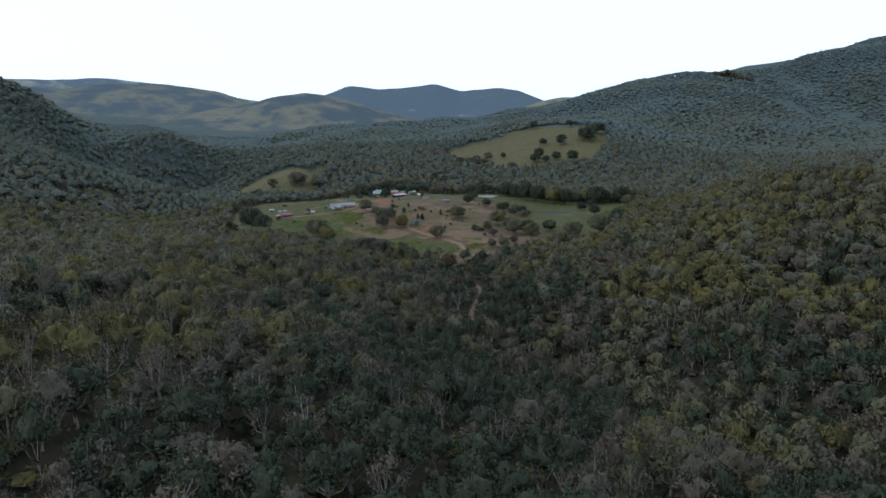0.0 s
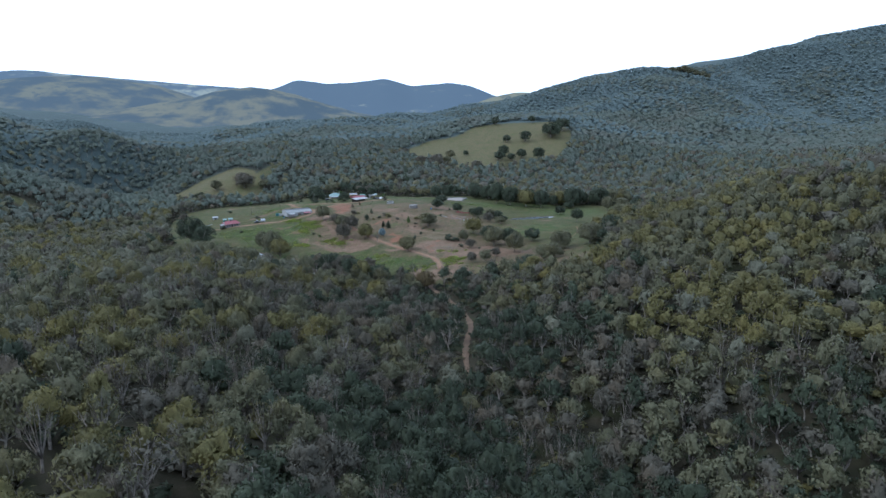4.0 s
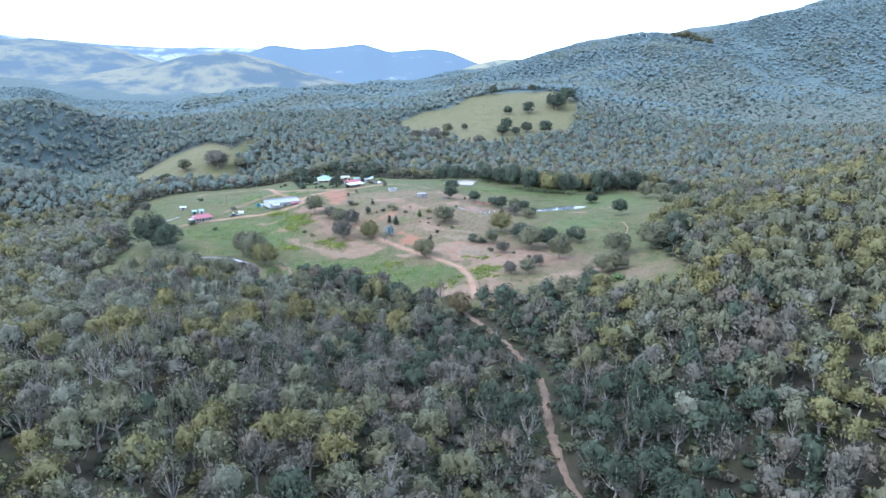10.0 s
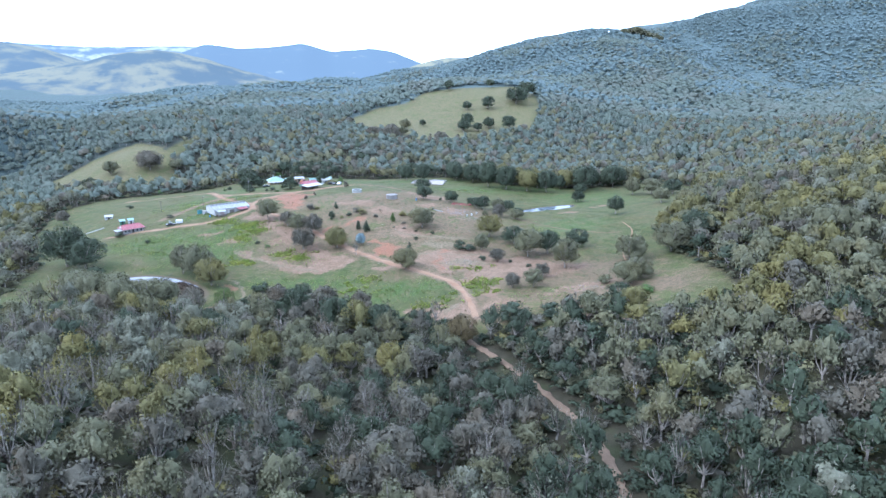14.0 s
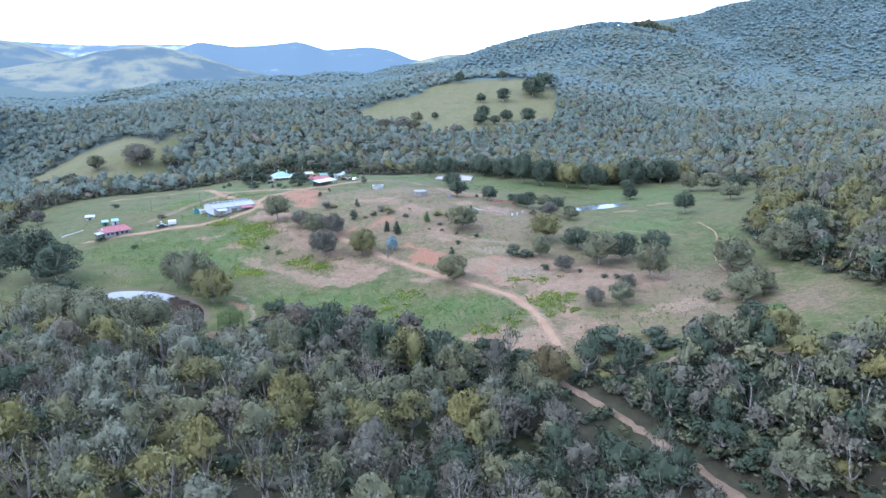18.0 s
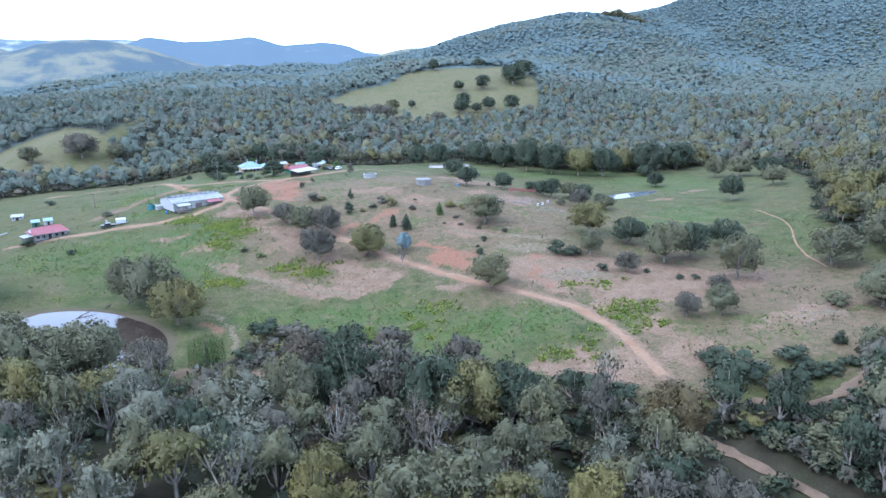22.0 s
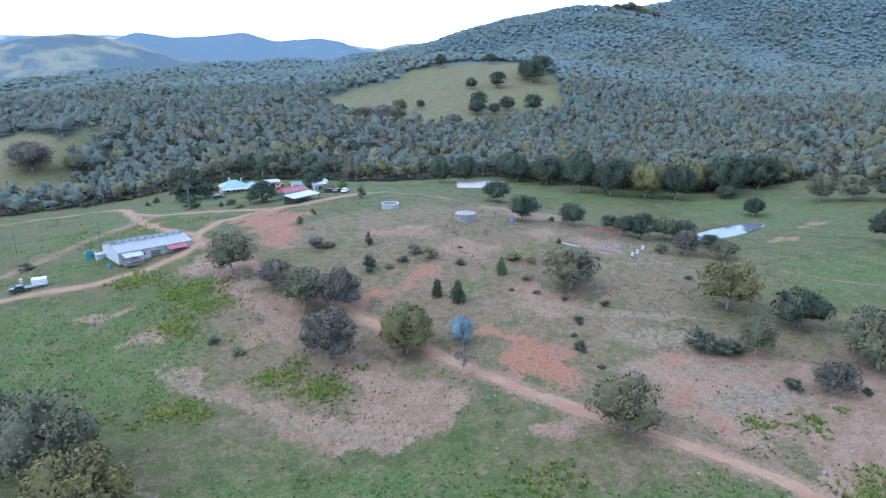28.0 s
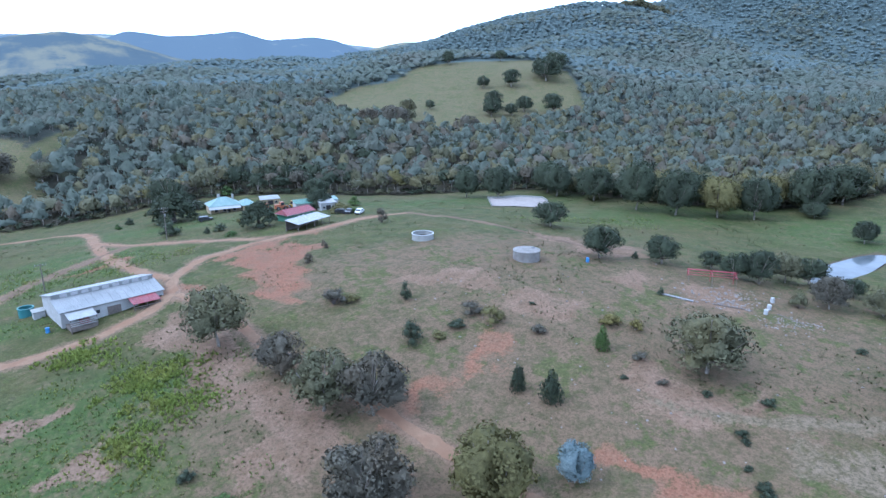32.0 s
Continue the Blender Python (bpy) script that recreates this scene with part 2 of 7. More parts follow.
BACK_TRACK = [(-79, 574), (-90, 588), (-99, 606), (-106, 628), (-112, 652), (-122, 668), (-145, 674), (-175, 665)]
HOUSE_TRACK = [(-106, 628), (-96, 618), (-84, 613), (-69, 606), (-56, 602)]
RIGHT_PATH = [(66, 512), (70, 506), (76, 496), (83, 487), (90, 480), (99, 472), (108, 466)]
RED_PATH = [(117, 484), (115, 470), (109, 458), (99, 447), (92, 435), (88, 424)]
RISE_TRACK = [(-8, 622), (4, 606), (12, 588), (18, 566), (26, 556), (40, 556)]


def ellipse(x, y, e):
    """How far out of an ellipse (1 at its edge) places lie."""
    a = radians(e[4])
    u, v = x - e[0], y - e[1]
    return np.hypot((u * math.cos(a) + v * math.sin(a)) / e[2], (v * math.cos(a) - u * math.sin(a)) / e[3])


def step(v, low, high):
    v = np.clip((v - low) / (high - low), 0, 1)
    return v * v * (3 - 2 * v)


def ground_height(x, y):
    x, y = np.asarray(x, float), np.asarray(y, float)
    z = np.full(np.broadcast(x, y).shape, 40.0)
    for hx, hy, reach, height in BROAD_HILLS + SPURS + KNOLLS + RIDGE_FORMS + CREST_FORMS + BACK_FORMS + SPUR_GULLY:
        z += height * np.exp(-((x - hx) ** 2 + (y - hy) ** 2) / (2.0 * reach * reach))
    z += 0.25 * np.sin(x * 0.31 + 1.3 * np.sin(y * 0.17)) * np.sin(y * 0.27 + np.sin(x * 0.13))
    z += 7.0 * step(np.hypot(x + 20, y - 500), 450, 900) * np.sin(x * 0.021 + 1.4 * np.sin(y * 0.009)) * np.sin(y * 0.017 + np.sin(x * 0.011))
    for e in (POND, DAM):
        r = ellipse(x, y, e)
        z = z + (e[5] + 0.35 - z) * (1 - step(r, 1.1, 1.7))
        z = z - 1.6 * (1 - step(r, 0.75, 1.15))
    return z


def ground_at(x, y):
    return float(ground_height(np.array([x]), np.array([y]))[0])


def off_line(x, y, line):
    """Distance of places from a line of points."""
    best = np.full(np.shape(x), 1e9)
    for (ax, ay), (bx, by) in zip(line, line[1:]):
        ux, uy = bx - ax, by - ay
        f = np.clip(((x - ax) * ux + (y - ay) * uy) / (ux * ux + uy * uy), 0, 1)
        best = np.minimum(best, np.hypot(x - ax - f * ux, y - ay - f * uy))
    return best


def inside(x, y, outline):
    """Metres inside an outline (minus: outside)."""
    odd = np.zeros(np.shape(x), bool)
    for (ax, ay), (bx, by) in zip(outline, outline[1:] + outline[:1]):
        if ay != by:
            odd ^= ((ay > y) != (by > y)) & (x < (bx - ax) * (y - ay) / (by - ay) + ax)
    return np.where(odd, 1.0, -1.0) * off_line(x, y, outline + outline[:1])


def open_land(x, y):
    """Metres inside the nearest clearing (minus: in the woods)."""
    best = np.maximum.reduce([inside(x, y, o) for o in (CLEARING, LEFT_PADDOCK, HILL_PADDOCK)] + [(1 - ellipse(x, y, e)) * min(e[2], e[3]) for e in GLADES])
    return np.maximum(best, 3.5 - off_line(x, y, LANE))


def raw_mesh(name, verts, tris, materials, index=None, smooth=False, normals=None):
    """A mesh from arrays of corners and triangles."""
    me = bpy.data.meshes.new(name)
    verts, tris = np.asarray(verts, np.float32), np.asarray(tris, np.int32)
    me.vertices.add(len(verts)), me.loops.add(tris.size), me.polygons.add(len(tris))
    me.vertices.foreach_set("co", verts.ravel())
    me.loops.foreach_set("vertex_index", tris.ravel())
    me.polygons.foreach_set("loop_start", np.arange(0, tris.size, 3, dtype=np.int32))
    for m in materials:
        me.materials.append(m)
    if index is not None:
        me.polygons.foreach_set("material_index", np.asarray(index, np.int32))
    me.polygons.foreach_set("use_smooth", np.full(len(tris), smooth))
    me.update(calc_edges=True)
    if normals is not None:
        me.polygons.foreach_set("use_smooth", np.full(len(tris), True))
        me.normals_split_custom_set_from_vertices(np.asarray(normals, np.float32))
    return me


def lines_between(fine_low, fine_high, gap, low, high, growth=1.09):
    mid = list(np.arange(fine_low, fine_high + gap, gap))
    out, g = mid[:], gap
    while out[-1] < high:
        g = min(g * (growth if g < 3 else 1.12), 90)
        out.append(out[-1] + g)
    g, left = gap, [mid[0]]
    while left[-1] > low:
        g = min(g * (growth if g < 3 else 1.12), 90)
        left.append(left[-1] - g)
    return np.array(left[:0:-1] + out)


# ---- ground: one sheet to the horizon ----
gx, gy = np.meshgrid(lines_between(-102, 62, 1.25, -2600, 2600, 1.035), lines_between(418, 606, 1.25, -900, 4300, 1.035))
gh = ground_height(gx, gy)
rows_n, cols_n = gx.shape
k = np.arange(rows_n * cols_n).reshape(rows_n, cols_n)
quads = np.stack([k[:-1, :-1], k[:-1, 1:], k[1:, 1:], k[1:, :-1]], -1).reshape(-1, 4)
ground_tris = np.concatenate([quads[:, [0, 1, 2]], quads[:, [0, 2, 3]]])


def warped(x, y):
    """Places pushed about, so that patches have no smooth outline."""
    u = x + 1.6 * np.sin(y * 0.21 + 1.7 * np.sin(x * 0.13)) + 1.5 * np.sin(y * 0.57 + x * 0.31)
    v = y + 1.5 * np.sin(x * 0.19 + 1.9 * np.sin(y * 0.16)) + 1.4 * np.sin(x * 0.63 - y * 0.27)
    return u, v


def areas(outlines):
    """Soft sum of ragged outlined areas, 0 to 1."""
    wx, wy = warped(gx, gy)
    return np.maximum.reduce([np.clip(inside(wx, wy, o) / 5 + 0.45, 0, 1) for o in outlines])


def patches(items):
    """Soft sum of ragged oval patches, 0 to 1."""
    total = np.zeros(gx.shape)
    wx, wy = warped(gx, gy)
    for e in items:
        total = np.maximum(total, 1 - step(ellipse(wx, wy, e), 0.2, 1.5))
    return total


# worn ground: outlines on the plan
BARE_OUTLINES_A = [[(33, 446), (48, 448), (60, 437), (57, 424), (46, 422), (35, 419), (31, 424), (23, 424), (15, 424), (14, 429), (23, 437)],
    [(9, 466), (28, 463), (39, 455), (30, 445), (21, 439), (13, 433), (9, 440), (5, 450), (3, 455)],
    [(-1, 408), (4, 409), (4, 404), (0, 400), (-8, 401), (-9, 405)],
    [(23, 417), (26, 411), (25, 404), (21, 405), (20, 410)],
    [(-82, 492), (-64, 475), (-48, 460), (-39, 455), (-29, 459), (-26, 467), (-35, 477), (-43, 489), (-48, 484), (-43, 475), (-47, 466), (-55, 471), (-68, 483), (-77, 491)]]
BARE_OUTLINES_B = [[(-80, 541), (-70, 540), (-61, 521), (-50, 505), (-53, 496), (-64, 495), (-59, 506), (-68, 521)],
    [(-78, 543), (-74, 551), (-66, 537), (-59, 525), (-64, 521), (-69, 527)],
    [(-62, 519), (-53, 513), (-49, 504), (-51, 499), (-64, 500), (-60, 506)],
    [(-18, 543), (-11, 541), (-11, 534), (-19, 539)],
    [(-10, 532), (-4, 531), (3, 522), (0, 519), (-9, 523)],
    [(20, 539), (27, 540), (23, 530), (16, 526)],
    [(1, 502), (5, 496), (8, 488), (19, 487), (14, 484), (5, 486), (-2, 490), (-3, 498)]]
BARE_OUTLINES_C = [[(32, 529), (45, 530), (43, 520), (36, 516), (27, 521)],
    [(17, 583), (25, 563), (41, 559), (35, 549), (19, 552)]]
BARE_OUTLINES = BARE_OUTLINES_A + BARE_OUTLINES_B + BARE_OUTLINES_C
OCHRE_OUTLINES = [[(-13, 480), (-3, 474), (-2, 465), (-4, 456), (-8, 464), (-18, 467)],
    [(12, 468), (18, 465), (14, 459), (14, 448), (10, 436), (9, 442), (12, 460)],
    [(-64, 586), (-51, 591), (-41, 584), (-48, 569), (-49, 553), (-48, 541), (-52, 545), (-57, 550), (-59, 559), (-64, 569)],
    [(-84, 575), (-78, 568), (-74, 556), (-78, 555), (-85, 573)],
    [(-41, 504), (-33, 508), (-28, 510), (-29, 504), (-38, 500), (-36, 492), (-44, 503)],
    [(-28, 511), (-22, 515), (-12, 518), (-20, 511), (-29, 505)],
    [(-80, 454), (-77, 454), (-75, 448), (-77, 444), (-80, 448)]]
BENCHES = [[(-2, 492), (12, 483), (30, 478)],
    [(0, 464), (14, 459), (33, 453)],
    [(-1, 491), (7, 485), (15, 481), (27, 477), (33, 475)],
    [(-80, 460), (-75, 452), (-72, 442), (-72, 434)],
    [(-82, 492), (-68, 479), (-54, 466), (-42, 458)]]
BARE = [(124, 537, 4.5, 2.6, 0), (132, 538, 4, 2.2, 10), (103, 525, 5, 3, 0), (-74, 421, 9, 5, -40), (-60, 408, 14, 4, -42), (-48, 397, 9, 3.5, -45), (60, 402, 16, 5, 10), (5, 399, 7, 8, 0), (24, 398, 8, 5, 30), (-95, 520, 5, 2, 0), (-84, 507, 5, 3, 30), (-20, 546, 12, 3, 0), (62, 428, 14, 7, 0), (-14, 450, 6, 3, 0)]
OCHRE = [(-61, 590, 15, 5, 40), (-44, 600, 8, 4, 20), (-98, 596, 12, 3, 30), (-77, 563, 5, 7, 10), (-12, 480, 9, 3, -35)]
PALE_BANKS = [(22, 446, 12, 5, -20), (17, 471, 13, 5, -28), (6, 404, 6, 4, 0), (62, 401, 12, 3, 10)]
DRY = [(4, 508, 62, 40, 0), (-50, 500, 22, 30, 25), (30, 450, 42, 22, 0), (-42, 475, 26, 14, 0), (-10, 555, 50, 20, 0), (60, 420, 36, 18, 0), (22, 398, 26, 12, 0), (70, 390, 30, 16, 0)]
LUSH = [(-95, 500, 34, 22, 0), (-12, 424, 32, 11, 6), (-50, 445, 28, 9, -15), (-82, 520, 28, 14, 0), (-120, 515, 30, 18, 10), (-48, 471, 9, 5, 0), (-100, 560, 20, 8, 20),
        (-105, 600, 30, 26, 30), (42, 400, 24, 6, 0), (90, 610, 60, 20, 5), (135, 570, 40, 34, 0), (-90, 490, 20, 9, -20), (20, 650, 70, 18, 5),
        (-90, 640, 40, 14, 0), (88, 490, 30, 16, 15), (-80, 505, 14, 7, 0)]
clear = open_land(gx, gy)
track = np.minimum.reduce([off_line(gx, gy, l) for l in (MAIN_TRACK, SHED_TRACK, CROSS_TRACK, BACK_TRACK, HOUSE_TRACK)])
shore = np.minimum(ellipse(gx, gy, POND), ellipse(gx, gy, DAM))
ground_mesh = raw_mesh("ground", np.stack([gx, gy, gh], -1).reshape(-1, 3), ground_tris, [], None, True)
for field_name, values in (("bare", np.maximum(patches(BARE), areas(BARE_OUTLINES))), ("ochre", np.maximum(patches(OCHRE), areas(OCHRE_OUTLINES))), ("lush", patches(LUSH)), ("dry", patches(DRY)),
                           ("open", np.clip(clear / 12, -1, 1) * 0.5 + 0.5), ("rut", np.clip(1 - track / 5.0, 0, 1)),
                           ("bench", np.maximum(0.85 * patches(PALE_BANKS), np.clip(1 - np.minimum.reduce([off_line(gx + 0.5 * np.sin(gy * 0.7), gy + 0.5 * np.sin(gx * 0.6), l) for l in BENCHES]) / 2.2, 0, 1))),
                           # How far off the land lies: mask of the haze tint on litter.
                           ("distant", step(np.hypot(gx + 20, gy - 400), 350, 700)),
                           ("straw", np.clip(np.maximum(inside(gx, gy, LEFT_PADDOCK), inside(gx, gy, HILL_PADDOCK)) / 10 + 0.5, 0, 1)),
                           ("shore", 1 - step(shore, 1.0, 1.25))):
    ground_mesh.attributes.new(field_name, "FLOAT", "POINT").data.foreach_set("value", values.astype(np.float32).ravel())

n = Nodes("paddock_and_litter", 0.95, 0, 0.1)
big, mid_n, fine = n.noise(0.035, 4), n.noise(0.22, 5), n.noise(1.6, 5, 0.7)
rag = n.math("ADD", n.math("MULTIPLY", n.math("SUBTRACT", mid_n, 0.5), 1.2), n.math("MULTIPLY", n.math("SUBTRACT", n.noise(0.8, 9, 0.85), 0.5), 2.2))
grass = n.mix(n.span(mid_n, 0.35, 0.65), (0.044, 0.060, 0.018), (0.080, 0.088, 0.030))
grass = n.mix(n.span(big, 0.42, 0.6), grass, (0.080, 0.076, 0.028))
grass = n.mix(n.math("MULTIPLY", n.span(fine, 0.5, 0.75), 0.55), grass, (0.098, 0.106, 0.040))
weeds = n.mix(n.span(fine, 0.35, 0.65), (0.038, 0.070, 0.018), (0.084, 0.118, 0.032))
grass = n.mix(n.span(n.math("ADD", n.field("lush"), rag), 0.25, 0.75), grass, weeds)
grass = n.mix(n.math("MULTIPLY", n.field("straw"), n.span(n.math("ADD", mid_n, n.math("MULTIPLY", fine, 0.4)), 0.38, 0.75)), grass, (0.150, 0.130, 0.068))
clod = n.span(n.noise(0.75, 7, 0.78), 0.36, 0.64)
grass = n.mix(n.math("MULTIPLY", n.span(clod, 0.55, 0.0), 0.6), grass, (0.026, 0.042, 0.014))
grass = n.mix(n.math("MULTIPLY", n.span(clod, 0.6, 1.0), 0.5), grass, (0.100, 0.104, 0.050))
soil = n.mix(n.span(fine, 0.3, 0.7), (0.165, 0.100, 0.071), (0.262, 0.178, 0.132))
soil = n.mix(n.math("MULTIPLY", n.span(mid_n, 0.45, 0.62), 0.5), soil, (0.125, 0.078, 0.046))
ochre = n.mix(n.span(fine, 0.3, 0.7), (0.180, 0.078, 0.048), (0.262, 0.130, 0.086))
grass = n.mix(n.math("MULTIPLY", n.span(n.math("ADD", n.field("dry"), n.math("MULTIPLY", rag, 1.2)), -0.12, 0.55), 0.95), grass, n.mix(n.span(n.noise(0.5, 9, 0.8), 0.45, 0.66), (0.165, 0.110, 0.076), (0.062, 0.064, 0.028)))
herb = n.math("ADD", n.math("MULTIPLY", n.noise(0.11, 3), 0.6), n.math("MULTIPLY", n.noise(0.5, 8, 0.8), 0.55))
grass = n.mix(n.math("MULTIPLY", n.span(herb, 0.605, 0.66), 0.65), grass, n.mix(n.span(fine, 0.4, 0.6), (0.046, 0.066, 0.018), (0.094, 0.108, 0.030)))
land = n.mix(n.span(n.math("ADD", n.field("bare"), rag), 0.22, 0.52), grass, soil)
land = n.mix(n.math("MULTIPLY", n.span(clod, 0.4, 0.0), 0.45), land, (0.060, 0.056, 0.032))
land = n.mix(n.span(n.math("ADD", n.field("ochre"), n.math("MULTIPLY", rag, 0.9)), 0.42, 0.72), land, n.mix(n.math("MULTIPLY", n.span(mid_n, 0.45, 0.65), 0.6), ochre, soil))
land = n.mix(n.span(n.math("ADD", n.field("rut"), n.math("MULTIPLY", rag, 0.5)), 0.40, 0.75), land, soil)
land = n.mix(n.span(n.math("ADD", n.field("bench"), n.math("MULTIPLY", rag, 0.9)), 0.5, 0.8), land, n.mix(n.span(n.noise(0.9, 6, 0.8), 0.42, 0.6), (0.215, 0.160, 0.116), (0.110, 0.088, 0.054)))
land = n.mix(n.span(n.math("ADD", n.field("shore"), n.math("MULTIPLY", rag, 0.4)), 0.35, 0.7), land, (0.102, 0.079, 0.055))
litter = n.mix(n.span(mid_n, 0.35, 0.65), (0.026, 0.022, 0.015), (0.050, 0.042, 0.029))
litter = n.mix(n.span(n.noise(0.06, 3), 0.52, 0.62), litter, (0.034, 0.036, 0.017))
# Far litter takes a painted pale blue tint in place of distance haze.
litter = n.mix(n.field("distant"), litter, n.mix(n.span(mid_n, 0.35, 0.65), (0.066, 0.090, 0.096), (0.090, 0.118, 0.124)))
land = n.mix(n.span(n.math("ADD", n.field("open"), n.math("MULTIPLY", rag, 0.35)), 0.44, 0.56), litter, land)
speck = n.noise(2.4, 7, 0.88)
land = n.mix(n.math("MULTIPLY", n.span(speck, 0.51, 0.40), 0.6), land, (0.030, 0.034, 0.014))
land = n.mix(n.math("MULTIPLY", n.span(speck, 0.56, 0.68), 0.4), land, (0.170, 0.155, 0.095))
n.colour(n.mix(1.0, land, (0.675, 0.675, 0.61), "MULTIPLY"))
n.bump(n.math("ADD", fine, n.math("MULTIPLY", mid_n, 2.0)), 0.6, 0.25)
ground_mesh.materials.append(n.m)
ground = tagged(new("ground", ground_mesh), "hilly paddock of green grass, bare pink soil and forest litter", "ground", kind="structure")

# ---- dirt tracks ----
def track_dirt(name, dark, light, stain):
    dark, light, stain = (tuple(k * v for k, v in zip((0.84, 0.78, 0.68), c)) for c in (dark, light, stain))
    n = Nodes(name, 0.95, 0, 0.1)
    fine = n.noise(1.2, 6, 0.75)
    c = n.mix(n.span(fine, 0.3, 0.7), dark, light)
    n.colour(n.mix(n.math("MULTIPLY", n.span(n.noise(0.15, 3), 0.45, 0.6), 0.6), c, stain))
    n.bump(fine, 0.5, 0.1)
    return n.m


TRACK_DIRT = track_dirt("track_dirt", (0.150, 0.100, 0.068), (0.225, 0.158, 0.112), (0.165, 0.095, 0.062))
TRACK_PALE = track_dirt("track_pale_dirt", (0.092, 0.066, 0.048), (0.158, 0.118, 0.088), (0.068, 0.050, 0.036))


def smooth_line(line, gap=1.5):
    """The line rounded and sampled evenly."""
    p = np.array(line, float)
    for _ in range(3):
        q = np.empty((2 * len(p) - 2, 2))
        q[0::2], q[1::2] = 0.75 * p[:-1] + 0.25 * p[1:], 0.25 * p[:-1] + 0.75 * p[1:]
        p = np.vstack([p[:1], q, p[-1:]])
    run = np.r_[0, np.cumsum(np.hypot(*np.diff(p, axis=0).T))]
    s = np.arange(0, run[-1], gap)
    return np.stack([np.interp(s, run, p[:, 0]), np.interp(s, run, p[:, 1])], -1)


def dirt_track(line, width, label, seed, dirt):
    rng = np.random.default_rng(seed)
    p = smooth_line(line)
    ahead = np.gradient(p, axis=0)
    ahead /= np.linalg.norm(ahead, axis=1)[:, None]
    side = np.stack([-ahead[:, 1], ahead[:, 0]], -1)
    cols = np.array([-0.5, -0.3, -0.12, 0.12, 0.3, 0.5])
    dip = np.array([-0.08, 0.05, 0.09, 0.09, 0.05, -0.08])
    wide = width * (1 + 0.22 * rng.standard_normal((len(p), 1)))
    off = cols[None] * wide
    x, y = p[:, :1] + side[:, :1] * off, p[:, 1:] + side[:, 1:] * off
    z = ground_height(x, y) + dip + (0.3 if "forest" in label or "scrub" in label else 0)
    k = np.arange(x.size).reshape(x.shape)
    q = np.stack([k[:-1, :-1], k[1:, :-1], k[1:, 1:], k[:-1, 1:]], -1).reshape(-1, 4)
    tris = np.concatenate([q[:, [0, 2, 1]], q[:, [0, 3, 2]]])
    tagged(new("dirt_track", raw_mesh("dirt_track", np.stack([x, y, z], -1).reshape(-1, 3), tris, [dirt], None, True)),
           label, "track", kind="structure")


for seed, (line, width, label) in enumerate((
        (MAIN_TRACK, 2.9, "reddish dirt farm track winding up through the paddock"), (SHED_TRACK, 3.4, "reddish dirt track curving past the shed"),
        (CROSS_TRACK, 3.0, "pale dirt track crossing the green paddock"), (BACK_TRACK, 4.0, "reddish dirt track forking behind the shed"),
        (HOUSE_TRACK, 3.0, "dirt track leading to the homestead garden"), (RISE_TRACK, 3.2, "pale worn track over the grassy knoll"),
        (RIGHT_PATH, 1.3, "pale worn path across the far paddock"), (RED_PATH, 0.9, "reddish cattle path at the paddock's edge"),
        (FOREST_ROAD, 2.1, "narrow pale dirt road cut through the forest"), (SIDE_TRACK, 2.2, "pale dirt side track among the scrub"))):
    dirt_track(line, width, label, seed, TRACK_PALE if "pale" in label else TRACK_DIRT)

# ---- water ----
def still_water(name, colour, ior, ripple):
    n = Nodes(name, 0.04, 0, 0.5)
    n.b.inputs["IOR"].default_value = ior
    n.colour(n.mix(n.span(n.noise(0.12, 3), 0.4, 0.6), colour, tuple(0.7 * v for v in colour)))
    n.bump(n.noise(0.9, 2), ripple, 0.05)
    return n.m


WATER = still_water("brown_water", (0.036, 0.027, 0.020), 1.33, 0.06)
DAM_WATER = still_water("pale_dam_water", (0.075, 0.085, 0.088), 1.13, 0.2)


def water(name, e, label, seed, surface):
    rng = np.random.default_rng(seed)
    a = np.linspace(0, 2 * math.pi, 72, endpoint=False)
    wob = 1.05 + 0.05 * np.sin(3 * a + seed) + 0.04 * np.sin(5 * a + 2 * seed)
    u, v = e[2] * wob * np.cos(a), e[3] * wob * np.sin(a)
    t = radians(e[4])
    rim = np.stack([e[0] + u * math.cos(t) - v * math.sin(t), e[1] + u * math.sin(t) + v * math.cos(t), np.full(72, e[5])], -1)
    verts = np.vstack([[(e[0], e[1], e[5])], rim])
    tris = [(0, 1 + i, 1 + (i + 1) % 72) for i in range(72)]
    tagged(new(name, raw_mesh(name, verts, tris, [surface])), label, "pond", kind="structure")


def creek(line, width, label, seed):
    """A shallow run of water along its bed."""
    rng = np.random.default_rng(seed)
    p = smooth_line(line, 1.2)
    ahead = np.gradient(p, axis=0)
    ahead /= np.linalg.norm(ahead, axis=1)[:, None]
    side = np.stack([-ahead[:, 1], ahead[:, 0]], -1)
    run = np.arange(len(p))
    wide = width * (0.75 + 0.35 * np.sin(run * 0.31 + seed) * np.sin(run * 0.13) + 0.12 * rng.standard_normal(len(p)))
    z = np.minimum.accumulate(ground_height(p[:, 0], p[:, 1])) + 0.1
    left, right = p + side * wide[:, None] / 2, p - side * wide[:, None] / 2
    verts = np.concatenate([np.c_[left, z], np.c_[right, z]])
    n = len(p)
    tris = [t for i in range(n - 1) for t in ((i, n + i, n + i + 1), (i, n + i + 1, i + 1))]
    tagged(new("creek", raw_mesh("creek", verts, tris, [WATER])), label, "creek", kind="structure")


creek(CREEK, 2.6, "shallow creek trickling from the pond between stony banks", 3)
water("pond", POND, "still brown farm pond mirroring sky and trees", 1, WATER)
water("dam", DAM, "farm dam of pale still water below the knoll", 2, DAM_WATER)


